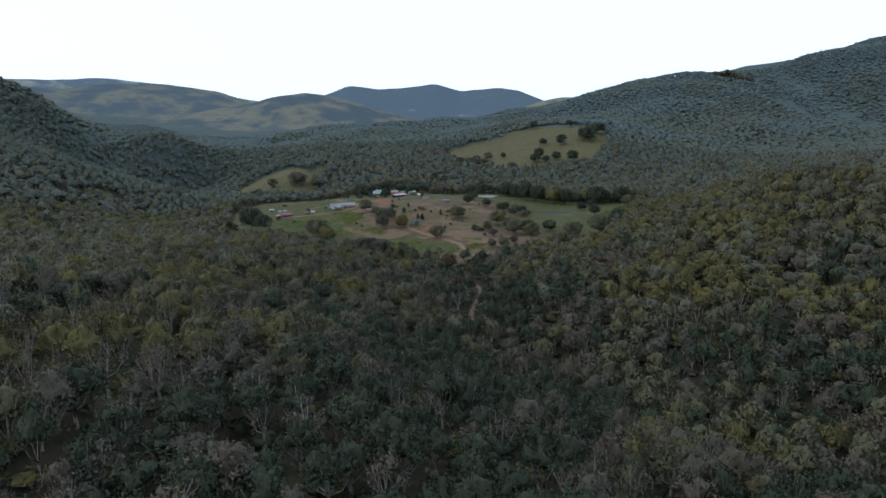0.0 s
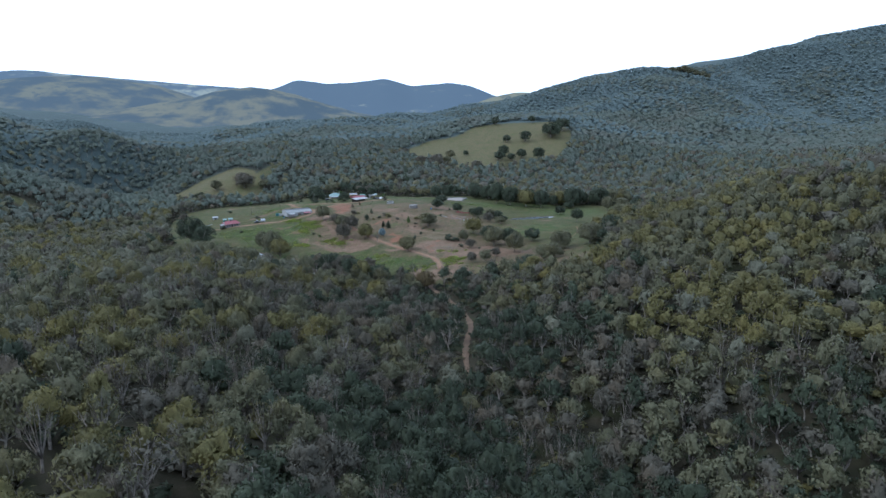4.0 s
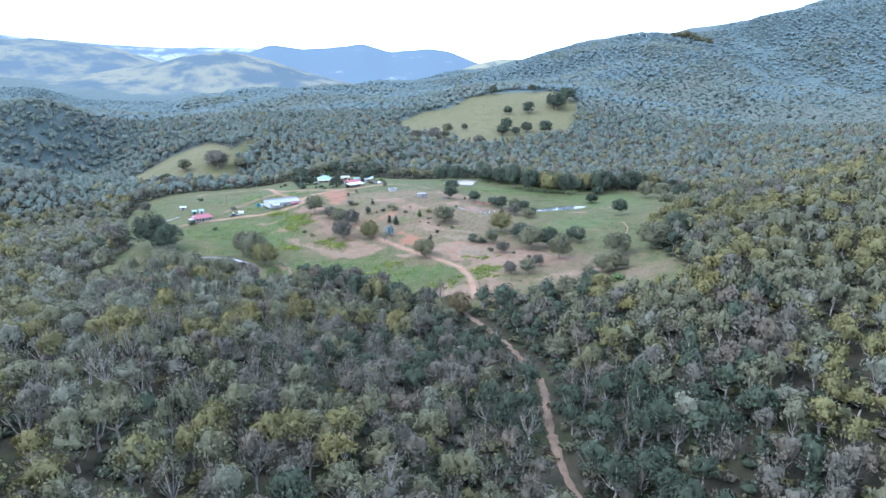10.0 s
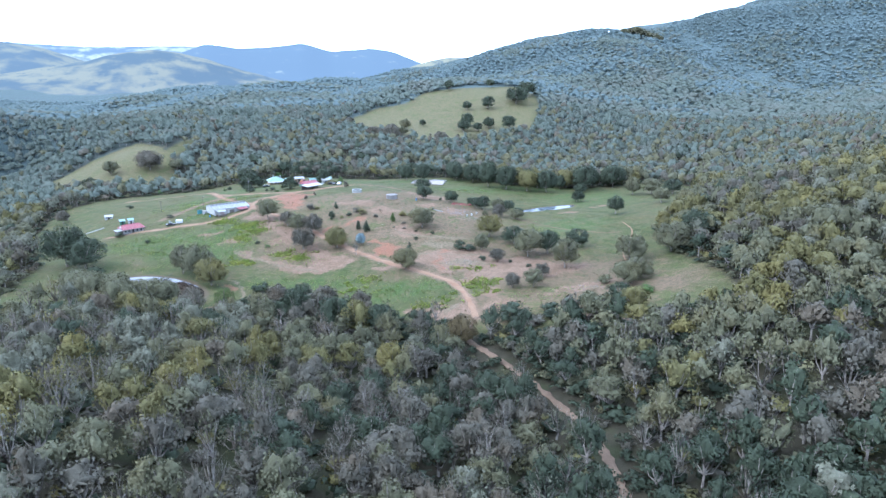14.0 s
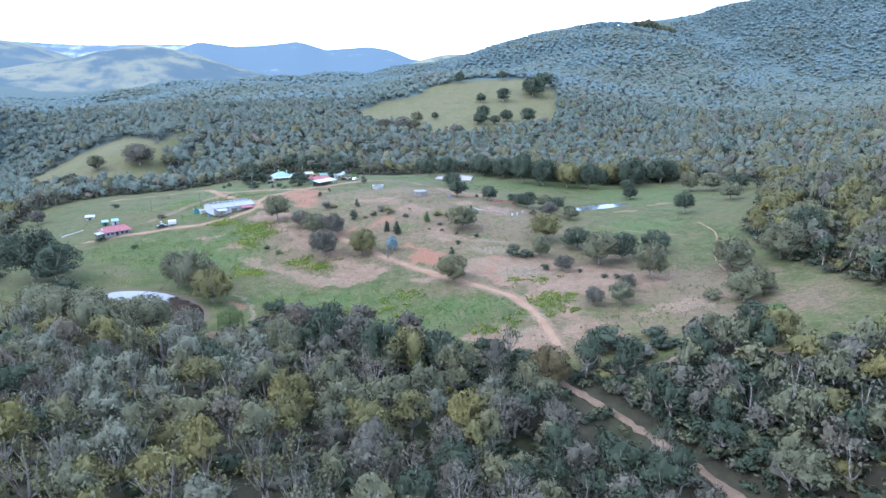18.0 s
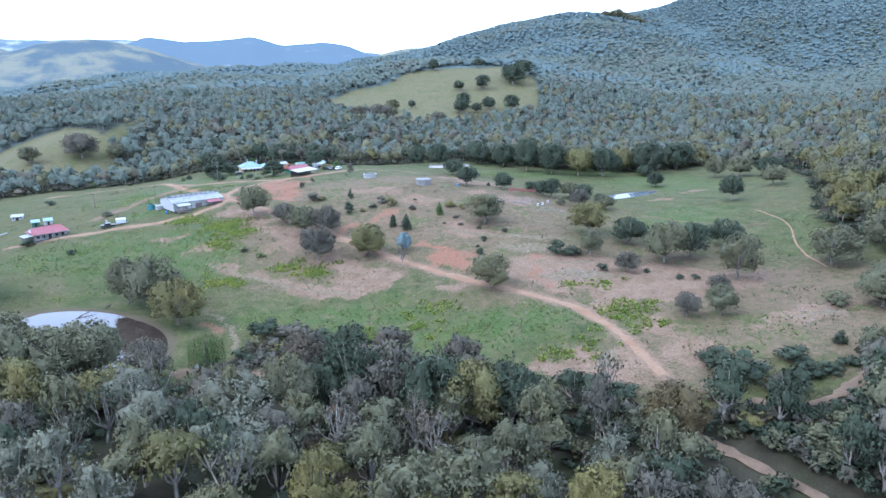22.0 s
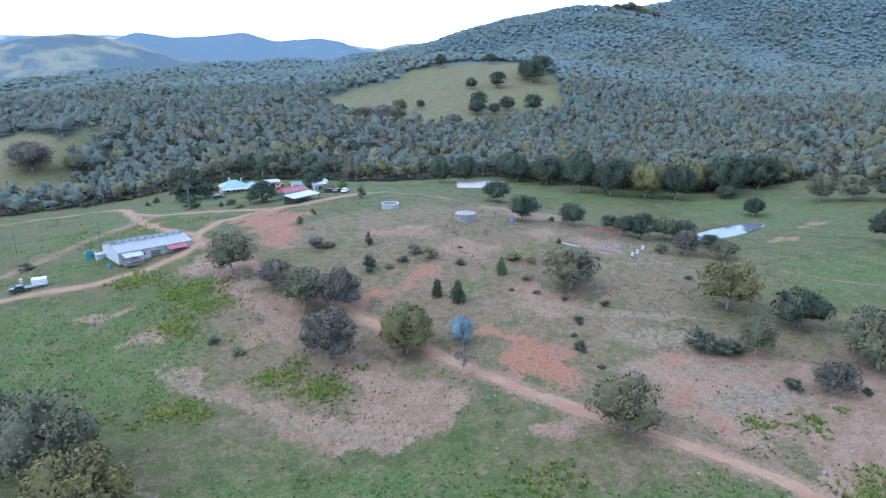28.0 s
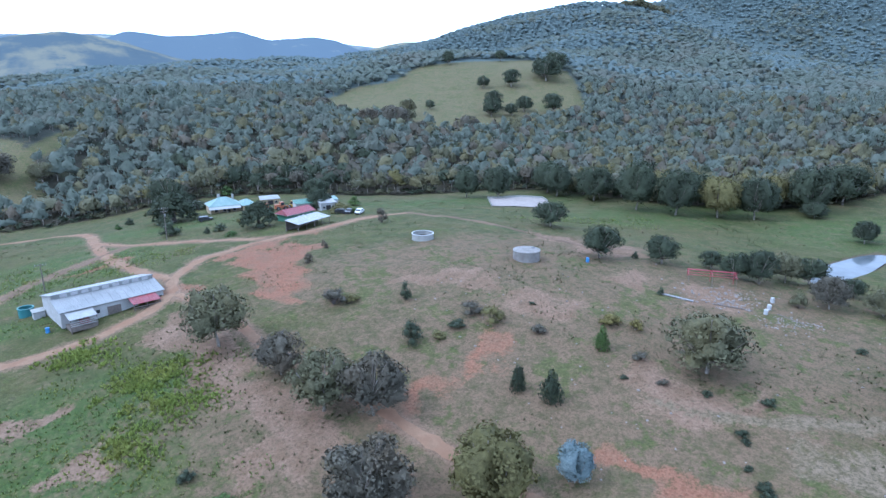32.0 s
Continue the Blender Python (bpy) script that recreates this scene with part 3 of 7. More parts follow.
# ---- trees: shapes as arrays, at a width and height of about 10 m ----
def tube(points, radii, sides=5):
    p, r = np.asarray(points, float), np.asarray(radii, float)
    ahead = np.gradient(p, axis=0)
    ahead /= np.linalg.norm(ahead, axis=1)[:, None] + 1e-9
    ref = np.where(np.abs(ahead[:, 2:]) > 0.9, [[1.0, 0, 0]], [[0, 0, 1.0]])
    u = np.cross(ahead, ref)
    u /= np.linalg.norm(u, axis=1)[:, None] + 1e-9
    v = np.cross(ahead, u)
    a = np.arange(sides) * 2 * math.pi / sides
    ring = p[:, None] + r[:, None, None] * (np.cos(a)[None, :, None] * u[:, None] + np.sin(a)[None, :, None] * v[:, None])
    k = np.arange(len(p) * sides).reshape(len(p), sides)
    j = np.roll(k, -1, axis=1)
    q = np.stack([k[:-1], j[:-1], j[1:], k[1:]], -1).reshape(-1, 4)
    return ring.reshape(-1, 3), np.concatenate([q[:, [0, 1, 2]], q[:, [0, 2, 3]]])


def joined(pieces):
    verts, tris, n = [], [], 0
    for v, t in pieces:
        verts.append(v), tris.append(t + n)
        n += len(v)
    return np.concatenate(verts), np.concatenate(tris)


def joined_crown(pieces):
    verts, tris = joined([(v, t) for v, t, _ in pieces])
    return verts, tris, np.concatenate([m for *_, m in pieces])


def leaves(rng, centres, radii, count, size, flat=0.75, lean=0.5, droop=0.0, slim=0.5, lift=0.25, inner=0.5):
    """Leaf sprays as triangles on the shells of clumps: corners, triangles, and normals rounded as the clumps are."""
    c, r = np.asarray(centres, float), np.asarray(radii, float)
    which = rng.choice(len(c), count, p=r ** 2 / (r ** 2).sum())
    d = rng.standard_normal((count, 3))
    d[:, 2] = np.where(d[:, 2] < 0, d[:, 2] * 0.35, d[:, 2])
    d /= np.linalg.norm(d, axis=1)[:, None]
    shell = rng.uniform(inner, 1.08, count) ** 0.7
    p = c[which] + d * (r[which] * shell)[:, None] * [1, 1, flat]
    face = d + lean * rng.standard_normal((count, 3))
    face *= np.where((face * d).sum(1) < 0, -1.0, 1.0)[:, None]
    face /= np.linalg.norm(face, axis=1)[:, None]
    u = np.cross(face, rng.standard_normal((count, 3)))
    u /= np.linalg.norm(u, axis=1)[:, None]
    v = np.cross(face, u)
    s = (size * rng.uniform(0.55, 1.35, count))[:, None]
    down = np.zeros((count, 3))
    down[:, 2] = -droop
    verts = np.stack([p - u * s * slim - v * s * 0.3, p + u * s * slim - v * s * 0.3, p + v * s * 0.65 + down * s], 1).reshape(-1, 3)
    whole = p - [0, 0, 3.5]
    whole /= np.linalg.norm(whole, axis=1)[:, None] + 1e-9
    soft = (0.6 * d + 0.6 * whole + 0.25 * face) * (1 - lift) + [0, 0, 1.3 * lift]
    soft /= np.linalg.norm(soft, axis=1)[:, None]
    return verts, np.arange(3 * count).reshape(-1, 3), np.repeat(soft, 3, axis=0)


def blobs(rng, centres, radii, flat=0.8, rough=0.16):
    """Rounded lumpy hearts of leaf clumps."""
    out = []
    for c, r in zip(centres, radii):
        d = ICO_VERTS @ np.array(Matrix.Rotation(rng.uniform(0, 6.28), 3, "Z"))
        v = d * rng.uniform(1 - rough, 1 + rough, (len(d), 1))
        up = d + [0, 0, 0.45]
        out.append((np.asarray(c) + v * r * [1, 1, flat], ICO_TRIS, up / np.linalg.norm(up, axis=1)[:, None]))
    return joined_crown(out)


GOLD = (1 + 5 ** 0.5) / 2
ICO_VERTS = np.array([(-1, GOLD, 0), (1, GOLD, 0), (-1, -GOLD, 0), (1, -GOLD, 0), (0, -1, GOLD), (0, 1, GOLD), (0, -1, -GOLD), (0, 1, -GOLD),
                      (GOLD, 0, -1), (GOLD, 0, 1), (-GOLD, 0, -1), (-GOLD, 0, 1)], float) / math.sqrt(1 + GOLD ** 2)
ICO_TRIS = np.array([(0, 11, 5), (0, 5, 1), (0, 1, 7), (0, 7, 10), (0, 10, 11), (1, 5, 9), (5, 11, 4), (11, 10, 2), (10, 7, 6), (7, 1, 8),
                     (3, 9, 4), (3, 4, 2), (3, 8, 9), (4, 9, 5), (2, 4, 11), (6, 2, 10), (9, 8, 1)])


def dome(rng, centres, radii, around, rings, flat=0.8, fall=118, jitter=0.06, lift=0.25):
    """One lumpy leaf surface drawn over all clumps of a crown: an uneven roof with creases between the clumps."""
    c, r = np.asarray(centres, float), np.asarray(radii, float)
    o = np.array([*(c[:, :2].mean(0)), c[:, 2].min() * 0.7 + c[:, 2].mean() * 0.3 - 0.6])
    t = np.radians(np.linspace(0, fall, rings + 1)[1:, None] + rng.uniform(-6, 6, (rings, around)))
    a = np.arange(around)[None] * 2 * math.pi / around + rng.uniform(0, 6) + (np.arange(rings)[:, None] % 2) * math.pi / around + rng.uniform(-0.12, 0.12, (rings, around))
    d = np.vstack([[(0, 0, 1.0)], np.stack([np.sin(t) * np.cos(a), np.sin(t) * np.sin(a), np.cos(t)], -1).reshape(-1, 3)])
    oc = (c - o) * [1, 1, 1 / flat]
    u = d * [1, 1, 1 / flat]
    uu, b = (u * u).sum(1)[:, None], u @ oc.T
    inside_root = b * b - uu * ((oc * oc).sum(1)[None] - (r * r)[None])
    reach = np.where(inside_root > 0, (b + np.sqrt(np.maximum(inside_root, 0))) / uu, 0).max(1)
    reach = np.maximum(reach, 0.9) * rng.uniform(1 - jitter, 1 + jitter, len(d))
    v = o + d * reach[:, None]
    k = 1 + np.arange(rings * around).reshape(rings, around)
    n1 = np.roll(k, -1, axis=1)
    tris = [np.stack([np.zeros(around, int), k[0], n1[0]], -1)]
    for m in range(rings - 1):
        p, q = (k[m], n1[m]), (k[m + 1], n1[m + 1])
        if m % 2 == 0:
            tris += [np.stack([p[0], q[0], p[1]], -1), np.stack([p[1], q[0], q[1]], -1)]
        else:
            tris += [np.stack([p[0], q[0], q[1]], -1), np.stack([p[0], q[1], p[1]], -1)]
    tris = np.concatenate(tris)
    face = np.cross(v[tris[:, 1]] - v[tris[:, 0]], v[tris[:, 2]] - v[tris[:, 0]])
    m = np.zeros_like(v)
    for i in range(3):
        np.add.at(m, tris[:, i], face)
    m /= np.linalg.norm(m, axis=1)[:, None] + 1e-9
    m = m + 0.3 * d + [0, 0, lift]
    return v, tris, m / np.linalg.norm(m, axis=1)[:, None]


def gum_clumps(rng, count, low=0.35, spread=1.0, fall=3.6):
    """Clump centres of a eucalypt crown, 10 m wide and 10 m high."""
    out, radii = [], []
    for i in range(count):
        a = i * 2.4 + rng.uniform(-0.5, 0.5)
        f = math.sqrt((i + 0.6) / count)
        reach = 3.6 * f * spread * rng.uniform(0.75, 1.12)
        top = 8.6 - fall * f ** 2.0 + rng.uniform(-1.5, 0.7)
        out.append((reach * math.cos(a), reach * math.sin(a), max(top, 10 * low)))
        radii.append(rng.uniform(1.0, 1.9) * (11 / max(count, 9)) ** 0.25)
    return np.array(out), np.array(radii)


def round_clumps(rng, count, low):
    """Clump centres over a rounded crown."""
    i = np.arange(count)
    up = 1 - (1 + low) * (i + 0.5) / count
    a = i * 2.4 + rng.uniform(-0.4, 0.4, count)
    out = np.sqrt(1 - up ** 2) * rng.uniform(0.86, 1.08, count)
    return np.stack([3.5 * out * np.cos(a), 3.5 * out * np.sin(a), 5.3 + 3.4 * up + rng.uniform(-0.4, 0.4, count)], -1), rng.uniform(1.05, 1.75, count)


def gum_shape(rng, leaf_count, leaf_size, clumps=11, sides=5, limbs=True, low=0.35, twigs=0, fall=3.6, stout=1.0, rounded=None):
    c, r = gum_clumps(rng, clumps, low, 1.0, fall) if rounded is None else round_clumps(rng, clumps, rounded)
    full = leaf_count > 600
    crown = leaves(rng, c, r, leaf_count, leaf_size, 0.8, 0.5, 0.2, 0.42, 0.25, 0.62 if full else 0.5)
    if full:
        crown = joined_crown([dome(rng, c, r * 0.66, 14, 5, 0.8, 105), crown])
    wood = []
    fork = np.array([rng.uniform(-0.5, 0.5), rng.uniform(-0.5, 0.5), rng.uniform(1.6, 3.2)])
    wood.append(tube([(0, 0, -0.6), fork * [0.4, 0.4, 0.5], fork], [0.36 * stout, 0.29 * stout, 0.25 * stout], sides))
    if limbs:
        for i in range(len(c)):
            mid = fork * 0.5 + c[i] * 0.5 + np.array([0, 0, -0.4 + rng.uniform(-0.3, 0.3)]) + rng.uniform(-0.3, 0.3, 3)
            wood.append(tube([fork, mid, c[i] + [0, 0, r[i] * 0.4]], [0.19 * stout, 0.13 * stout, 0.04], max(3, sides - 1)))
            for _ in range(twigs):
                d = rng.standard_normal(3)
                d[2] = abs(d[2])
                d /= np.linalg.norm(d)
                wood.append(tube([mid * 0.4 + c[i] * 0.6, c[i] + d * r[i] * rng.uniform(0.8, 1.25)], [0.05, 0.012], 3))
    return crown, joined(wood)


def bush_shape(rng, leaf_count, leaf_size, clumps=9):
    c, r = [], []
    for i in range(clumps):
        a, f = i * 2.4, math.sqrt((i + 0.3) / clumps)
        c.append((3.6 * f * math.cos(a), 3.6 * f * math.sin(a), rng.uniform(2.0, 6.8) * (1.1 - 0.5 * f)))
        r.append(rng.uniform(1.6, 2.6))
    crown = joined_crown([blobs(rng, np.array(c), np.array(r) * 0.6), leaves(rng, c, r, leaf_count, leaf_size, 1.0, 0.6, 0, 0.3)])
    wood = [tube([(0, 0, -0.5), np.array(p) * [0.5, 0.5, 0.5], p], [0.2, 0.12, 0.05], 4) for p in c]
    return crown, joined(wood)


def column_shape(rng, leaf_count, leaf_size):
    """A dense upright conifer."""
    c, r = [], []
    for i in range(12):
        f = i / 11
        c.append((rng.uniform(-1.2, 1.2), rng.uniform(-1.2, 1.2), 1.6 + 7.2 * f))
        r.append((3.6 * (1 - f) ** 0.6 + 0.9) * rng.uniform(0.85, 1.1))
    return leaves(rng, c, r, leaf_count, leaf_size, 0.8, 0.6, 0.2), tube([(0, 0, -0.5), (0, 0, 5), (0, 0, 9)], [0.5, 0.3, 0.06], 5)


def dome_shape(rng, leaf_count, leaf_size):
    """A dense round-headed shade tree."""
    c, r = [], []
    for i in range(30):
        a, f = i * 2.4, math.sqrt((i + 0.5) / 30)
        c.append((4.0 * f * math.cos(a), 4.0 * f * math.sin(a), 8.3 - 6.6 * f ** 2.2 + rng.uniform(-0.5, 0.5)))
        r.append(rng.uniform(1.2, 1.9))
    return leaves(rng, c, r, leaf_count, leaf_size, 0.85), tube([(0, 0, -0.5), (0.1, 0, 3), (0, 0.1, 7)], [0.6, 0.45, 0.1], 6)


def willow_shape(rng, leaf_count, leaf_size):
    """Hanging strands from a rounded head."""
    strands, per = leaf_count // 14, 14
    a, f = rng.uniform(0, 2 * math.pi, strands), np.sqrt(rng.uniform(0.02, 1, strands))
    head = np.stack([4.3 * f * np.cos(a), 4.3 * f * np.sin(a), 9.0 - 2.6 * f ** 2 + rng.uniform(-0.6, 0.6, strands)], -1)
    drop = np.linspace(0, 1, per)[None] * (head[:, 2:] - rng.uniform(0.6, 2.5, (strands, 1)))
    p = np.repeat(head[:, None], per, 1)
    p[..., 2] -= drop
    p[..., :2] *= (1 + 0.05 * np.linspace(0, 1, per))[None, :, None]
    p = p.reshape(-1, 3) + rng.normal(0, 0.07, (strands * per, 3))
    turn = rng.uniform(0, 2 * math.pi, len(p))
    u = np.stack([np.cos(turn), np.sin(turn), np.zeros(len(p))], -1) * leaf_size * 0.5
    verts = np.stack([p - u, p + u, p - [0, 0, leaf_size * 2.2]], 1).reshape(-1, 3)
    soft = p * [1, 1, 0.3] + [0, 0, 1.5]
    soft = np.repeat(soft / np.linalg.norm(soft, axis=1)[:, None], 3, axis=0)
    return (verts, np.arange(len(verts)).reshape(-1, 3), soft), tube([(0, 0, -0.5), (0.2, 0, 3), (0, 0.2, 7.5)], [0.5, 0.4, 0.15], 6)


# ---- the woods: joined, by how near the valley's line they stand ----
VALLEY_LINE = [(-5, 40), (-20, 120), (-40, 220), (-55, 320), (-60, 420)]
ROADS = (FOREST_ROAD, SIDE_TRACK, CREEK)


def scatter(rng, low, high, gap, keep):
    """Jittered places (x, y) on a grid of that gap for which keep says yes."""
    x, y = np.meshgrid(np.arange(low[0], high[0], gap), np.arange(low[1], high[1], gap))
    x, y = x.ravel() + rng.uniform(-0.48, 0.48, x.size) * gap, y.ravel() + rng.uniform(-0.48, 0.48, y.size) * gap
    ok = keep(x, y)
    return x[ok], y[ok]


def in_view(x, y):
    """Land that the valley's walk can see: a widening wedge ahead of it."""
    return (x > -30 - 0.76 * y) & (x < 35 + 0.88 * y) & (y > 58)


def wooded(x, y, margin=2.0):
    ragged = np.where(y > 720, 6 * np.sin(x * 1.7) * np.sin(y * 2.3) - 1, 0)
    ok = (open_land(x, y) < -margin - ragged) & (ellipse(x, y, POND) > 1.5)
    for line, verge in zip(ROADS, (5.2, 3.2, 3.2)):
        ok &= off_line(x, y, line) > verge
    return ok & ~((y > 338) & (y < 386) & (off_line(x + 6, y, FOREST_ROAD) < 7))


def woods(name, label, rng, x, y, shapes, leaf_of, sizes, wood_slot=10, sink=0.2):
    """Joins one shape a place into ONE mesh. leaf_of: the leaf slot of each place."""
    z = ground_height(x, y) - sink
    pick, turn = rng.integers(0, len(shapes), len(x)), rng.uniform(0, 2 * math.pi, len(x))
    verts, tris, index, normals, n = [], [], [], [], 0
    for s, (crown, wood) in enumerate(shapes):
        at = np.flatnonzero(pick == s)
        w, h = sizes[0][at, None], sizes[1][at, None]
        co, si = np.cos(turn[at])[:, None], np.sin(turn[at])[:, None]
        for piece, slot in ((crown, None), (wood, wood_slot)) if wood is not None else ((crown, None),):
            v, t = piece[:2]
            m = piece[2] if slot is None else v * [1, 1, 0] + [0, 0, 0.05]
            px = x[at, None] + (v[None, :, 0] * co - v[None, :, 1] * si) * w / 10
            py = y[at, None] + (v[None, :, 0] * si + v[None, :, 1] * co) * w / 10
            pz = z[at, None] + v[None, :, 2] * h / 10
            verts.append(np.stack([px, py, pz], -1).reshape(-1, 3))
            m = np.stack([m[None, :, 0] * co - m[None, :, 1] * si, m[None, :, 0] * si + m[None, :, 1] * co, m[None, :, 2] + 0 * co], -1).reshape(-1, 3)
            normals.append(m / (np.linalg.norm(m, axis=1)[:, None] + 1e-9))
            tris.append((t[None] + (np.arange(len(at)) * len(v))[:, None, None] + n).reshape(-1, 3))
            index.append(np.repeat(leaf_of[at], len(t)) if slot is None else np.full(len(at) * len(t), slot))
            n += len(at) * len(v)
    me = raw_mesh(name, np.concatenate(verts), np.concatenate(tris), [*LEAVES, BARK_PALE, BARK_DARK], np.concatenate(index), True, np.concatenate(normals))
    return tagged(new(name, me), label, "forest", kind="stuff")


def leaf_mix(rng, x, y):
    """Leaf slots: patches of grey-green, olive, dull mauve and dark crowns, with shadow on gully and near slopes
    painted as darker leaves.
    """
    n = len(x)
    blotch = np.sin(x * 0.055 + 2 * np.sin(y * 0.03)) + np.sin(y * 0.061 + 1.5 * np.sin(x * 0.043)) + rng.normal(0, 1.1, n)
    # Gully and near slopes get darker leaves, standing in for cloud and valley shadow.
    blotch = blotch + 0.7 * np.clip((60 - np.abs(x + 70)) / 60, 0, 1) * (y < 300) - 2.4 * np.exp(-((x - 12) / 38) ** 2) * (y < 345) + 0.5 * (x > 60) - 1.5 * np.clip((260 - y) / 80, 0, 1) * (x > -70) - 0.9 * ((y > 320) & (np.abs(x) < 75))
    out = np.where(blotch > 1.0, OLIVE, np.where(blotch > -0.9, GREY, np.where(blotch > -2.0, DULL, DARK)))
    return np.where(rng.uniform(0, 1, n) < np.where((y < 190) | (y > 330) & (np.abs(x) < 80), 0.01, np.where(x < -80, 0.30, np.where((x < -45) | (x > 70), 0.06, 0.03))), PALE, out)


rng = np.random.default_rng(11)
near_d = lambda x, y: off_line(x, y, VALLEY_LINE)

GRID_X, GRID_Y = np.arange(-1800, 2000, 20.0), np.arange(0, 2400, 20.0)
GRID_Z = ground_height(*np.meshgrid(GRID_X, GRID_Y))


def seen_from_valley(x, y, eyes=((0, 60, 112), (-50, 260, 132), (-60, 412, 156))):
    """Places whose crowns look over the land between them and the open valley."""
    top = ground_height(x, y) + 11
    ok = np.zeros(len(x), bool)
    for ex, ey, ez in eyes:
        clear = np.ones(len(x), bool)
        for f in np.linspace(0.12, 0.985, 70):
            px, py, pz = ex + (x - ex) * f, ey + (y - ey) * f, ez + (top - ez) * f
            i, k = np.clip(((px + 1800) / 20).astype(int), 0, len(GRID_X) - 1), np.clip((py / 20).astype(int), 0, len(GRID_Y) - 1)
            clear &= pz > GRID_Z[k, i] - 10
        ok |= clear
    return ok


# far woods on the mountain and the further ridges
def far_woods(name, label, low, high, gap, keep, around, rings):
    x, y = scatter(rng, low, high, gap, lambda x, y: in_view(x, y) & wooded(x, y) & (near_d(x, y) > 640) & (x > -0.8 * y) & keep(x, y))
    ok = seen_from_valley(x, y)
    x, y = x[ok], y[ok]
    shapes = []
    for _ in range(24):
        c, r = gum_clumps(rng, 4, 0.3)
        shapes.append((dome(rng, c * [1, 1, 0.8], r * 1.45, around, rings, 0.9, 125, 0.12, 2.2), None))
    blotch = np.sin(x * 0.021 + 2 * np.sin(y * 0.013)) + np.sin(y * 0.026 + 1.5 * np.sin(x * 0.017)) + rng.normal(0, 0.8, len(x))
    # Bluer leaf slot with distance, so haze deepens through the leaf colour.
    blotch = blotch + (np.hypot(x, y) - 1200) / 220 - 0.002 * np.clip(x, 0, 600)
    woods(name, label, rng, x, y, shapes, np.where(blotch > 0, HAZE_BLUE, HAZE_GREY), (rng.uniform(10, 15, len(x)), rng.uniform(7, 11, len(x))), 10, 0.8)


far_woods("far_forest", "distant eucalypt forest covering the mountain, coloured blue-grey with haze", (-1000, 700), (1100, 1300), 8.0, lambda x, y: np.hypot(x, y) < 1250, 7, 3)
far_woods("farther_forest", "eucalypt forest on the mountain's upper slopes, coloured blue-grey with haze", (-1400, 700), (1900, 2100), 9.2, lambda x, y: np.hypot(x, y) >= 1250, 6, 2)
# middle distance
x, y = scatter(rng, (-900, 200), (1100, 1250), 7.2, lambda x, y: in_view(x, y) & wooded(x, y) & (near_d(x, y) <= 640) & (near_d(x, y) > 300))
ok = seen_from_valley(x, y)
x, y = x[ok], y[ok]
shapes = []
for _ in range(16):
    c, r = gum_clumps(rng, 6, 0.42)
    r = r * rng.uniform(1.1, 1.35)
    trunk = joined([tube([(0, 0, -0.5), (0.4, 0, 5)], [0.24, 0.16], 3), tube([(0.4, 0, 4), c[3]], [0.14, 0.05], 3)])
    shapes.append((joined_crown([dome(rng, c, r * 0.85, 7, 3, 0.85, 120, 0.1, 0.9), leaves(rng, c, r * 1.05, 34, 1.5, 0.85, 0.4, 0, 0.45, 0.65, 0.75)]), trunk))
leaf = leaf_mix(rng, x, y)
# Haze is put into leaf colour, likelier with distance and to the left.
leaf = np.where(rng.uniform(0, 1, len(x)) < np.clip(0.35 + (np.hypot(x, y) - 700) / 600 + 0.35 * (x < -220), 0.25, 0.9), HAZE_GREY, np.where(leaf == OLIVE, np.where(rng.uniform(0, 1, len(x)) < 0.5, GREY, DULL), np.where(leaf == PALE, HAZE_GREY, leaf)))
woods("middle_forest", "dry eucalypt forest of grey-green, mauve and haze-greyed crowns", rng, x, y, shapes, leaf,
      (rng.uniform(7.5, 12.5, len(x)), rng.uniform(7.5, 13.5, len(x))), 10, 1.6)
# valley sides
x, y = scatter(rng, (-420, 40), (420, 760), 6.9, lambda x, y: in_view(x, y) & wooded(x, y) & (near_d(x, y) <= 300) & (near_d(x, y) > 165))
shapes = []
for _ in range(12):
    c, r = gum_clumps(rng, 9, 0.45)
    r = r * 1.1
    crown = joined_crown([dome(rng, c, r * 0.78, 9, 3, 0.8), leaves(rng, c, r * 1.03, 150, 1.0, 0.8, 0.45, 0, 0.43, 0.3, 0.72)])
    shapes.append((crown, joined([tube([(0, 0, -0.5), (0.3, 0, 3)], [0.26, 0.2], 3)] + [tube([(0.3, 0, 3), c[i]], [0.14, 0.04], 3) for i in (3, 4, 5)])))
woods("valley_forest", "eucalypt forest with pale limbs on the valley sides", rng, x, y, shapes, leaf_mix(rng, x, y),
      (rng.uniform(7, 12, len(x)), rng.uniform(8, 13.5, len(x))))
# nearer slopes
x, y = scatter(rng, (-260, 40), (260, 620), 6.9, lambda x, y: in_view(x, y) & wooded(x, y) & (near_d(x, y) <= 165) & (near_d(x, y) > 85))
shapes = []
for i in range(13):
    c, r = gum_clumps(rng, 13, 0.46)
    bare = i > 10
    crown = leaves(rng, c, r * 1.04, 90 if bare else 290, 0.7 if bare else 0.8, 0.8, 0.5, 0.15, 0.43, 0.25, 0.5 if bare else 0.7)
    if not bare:
        crown = joined_crown([dome(rng, c, r * 0.72, 9, 4), crown])
    shapes.append((crown, gum_shape(np.random.default_rng(i), 3, 0.5, 7, 3, True, 0.46, 2 if bare else 0)[1]))
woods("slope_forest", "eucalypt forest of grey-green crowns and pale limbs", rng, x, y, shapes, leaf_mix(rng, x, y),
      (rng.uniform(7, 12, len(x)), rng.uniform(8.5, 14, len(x))))
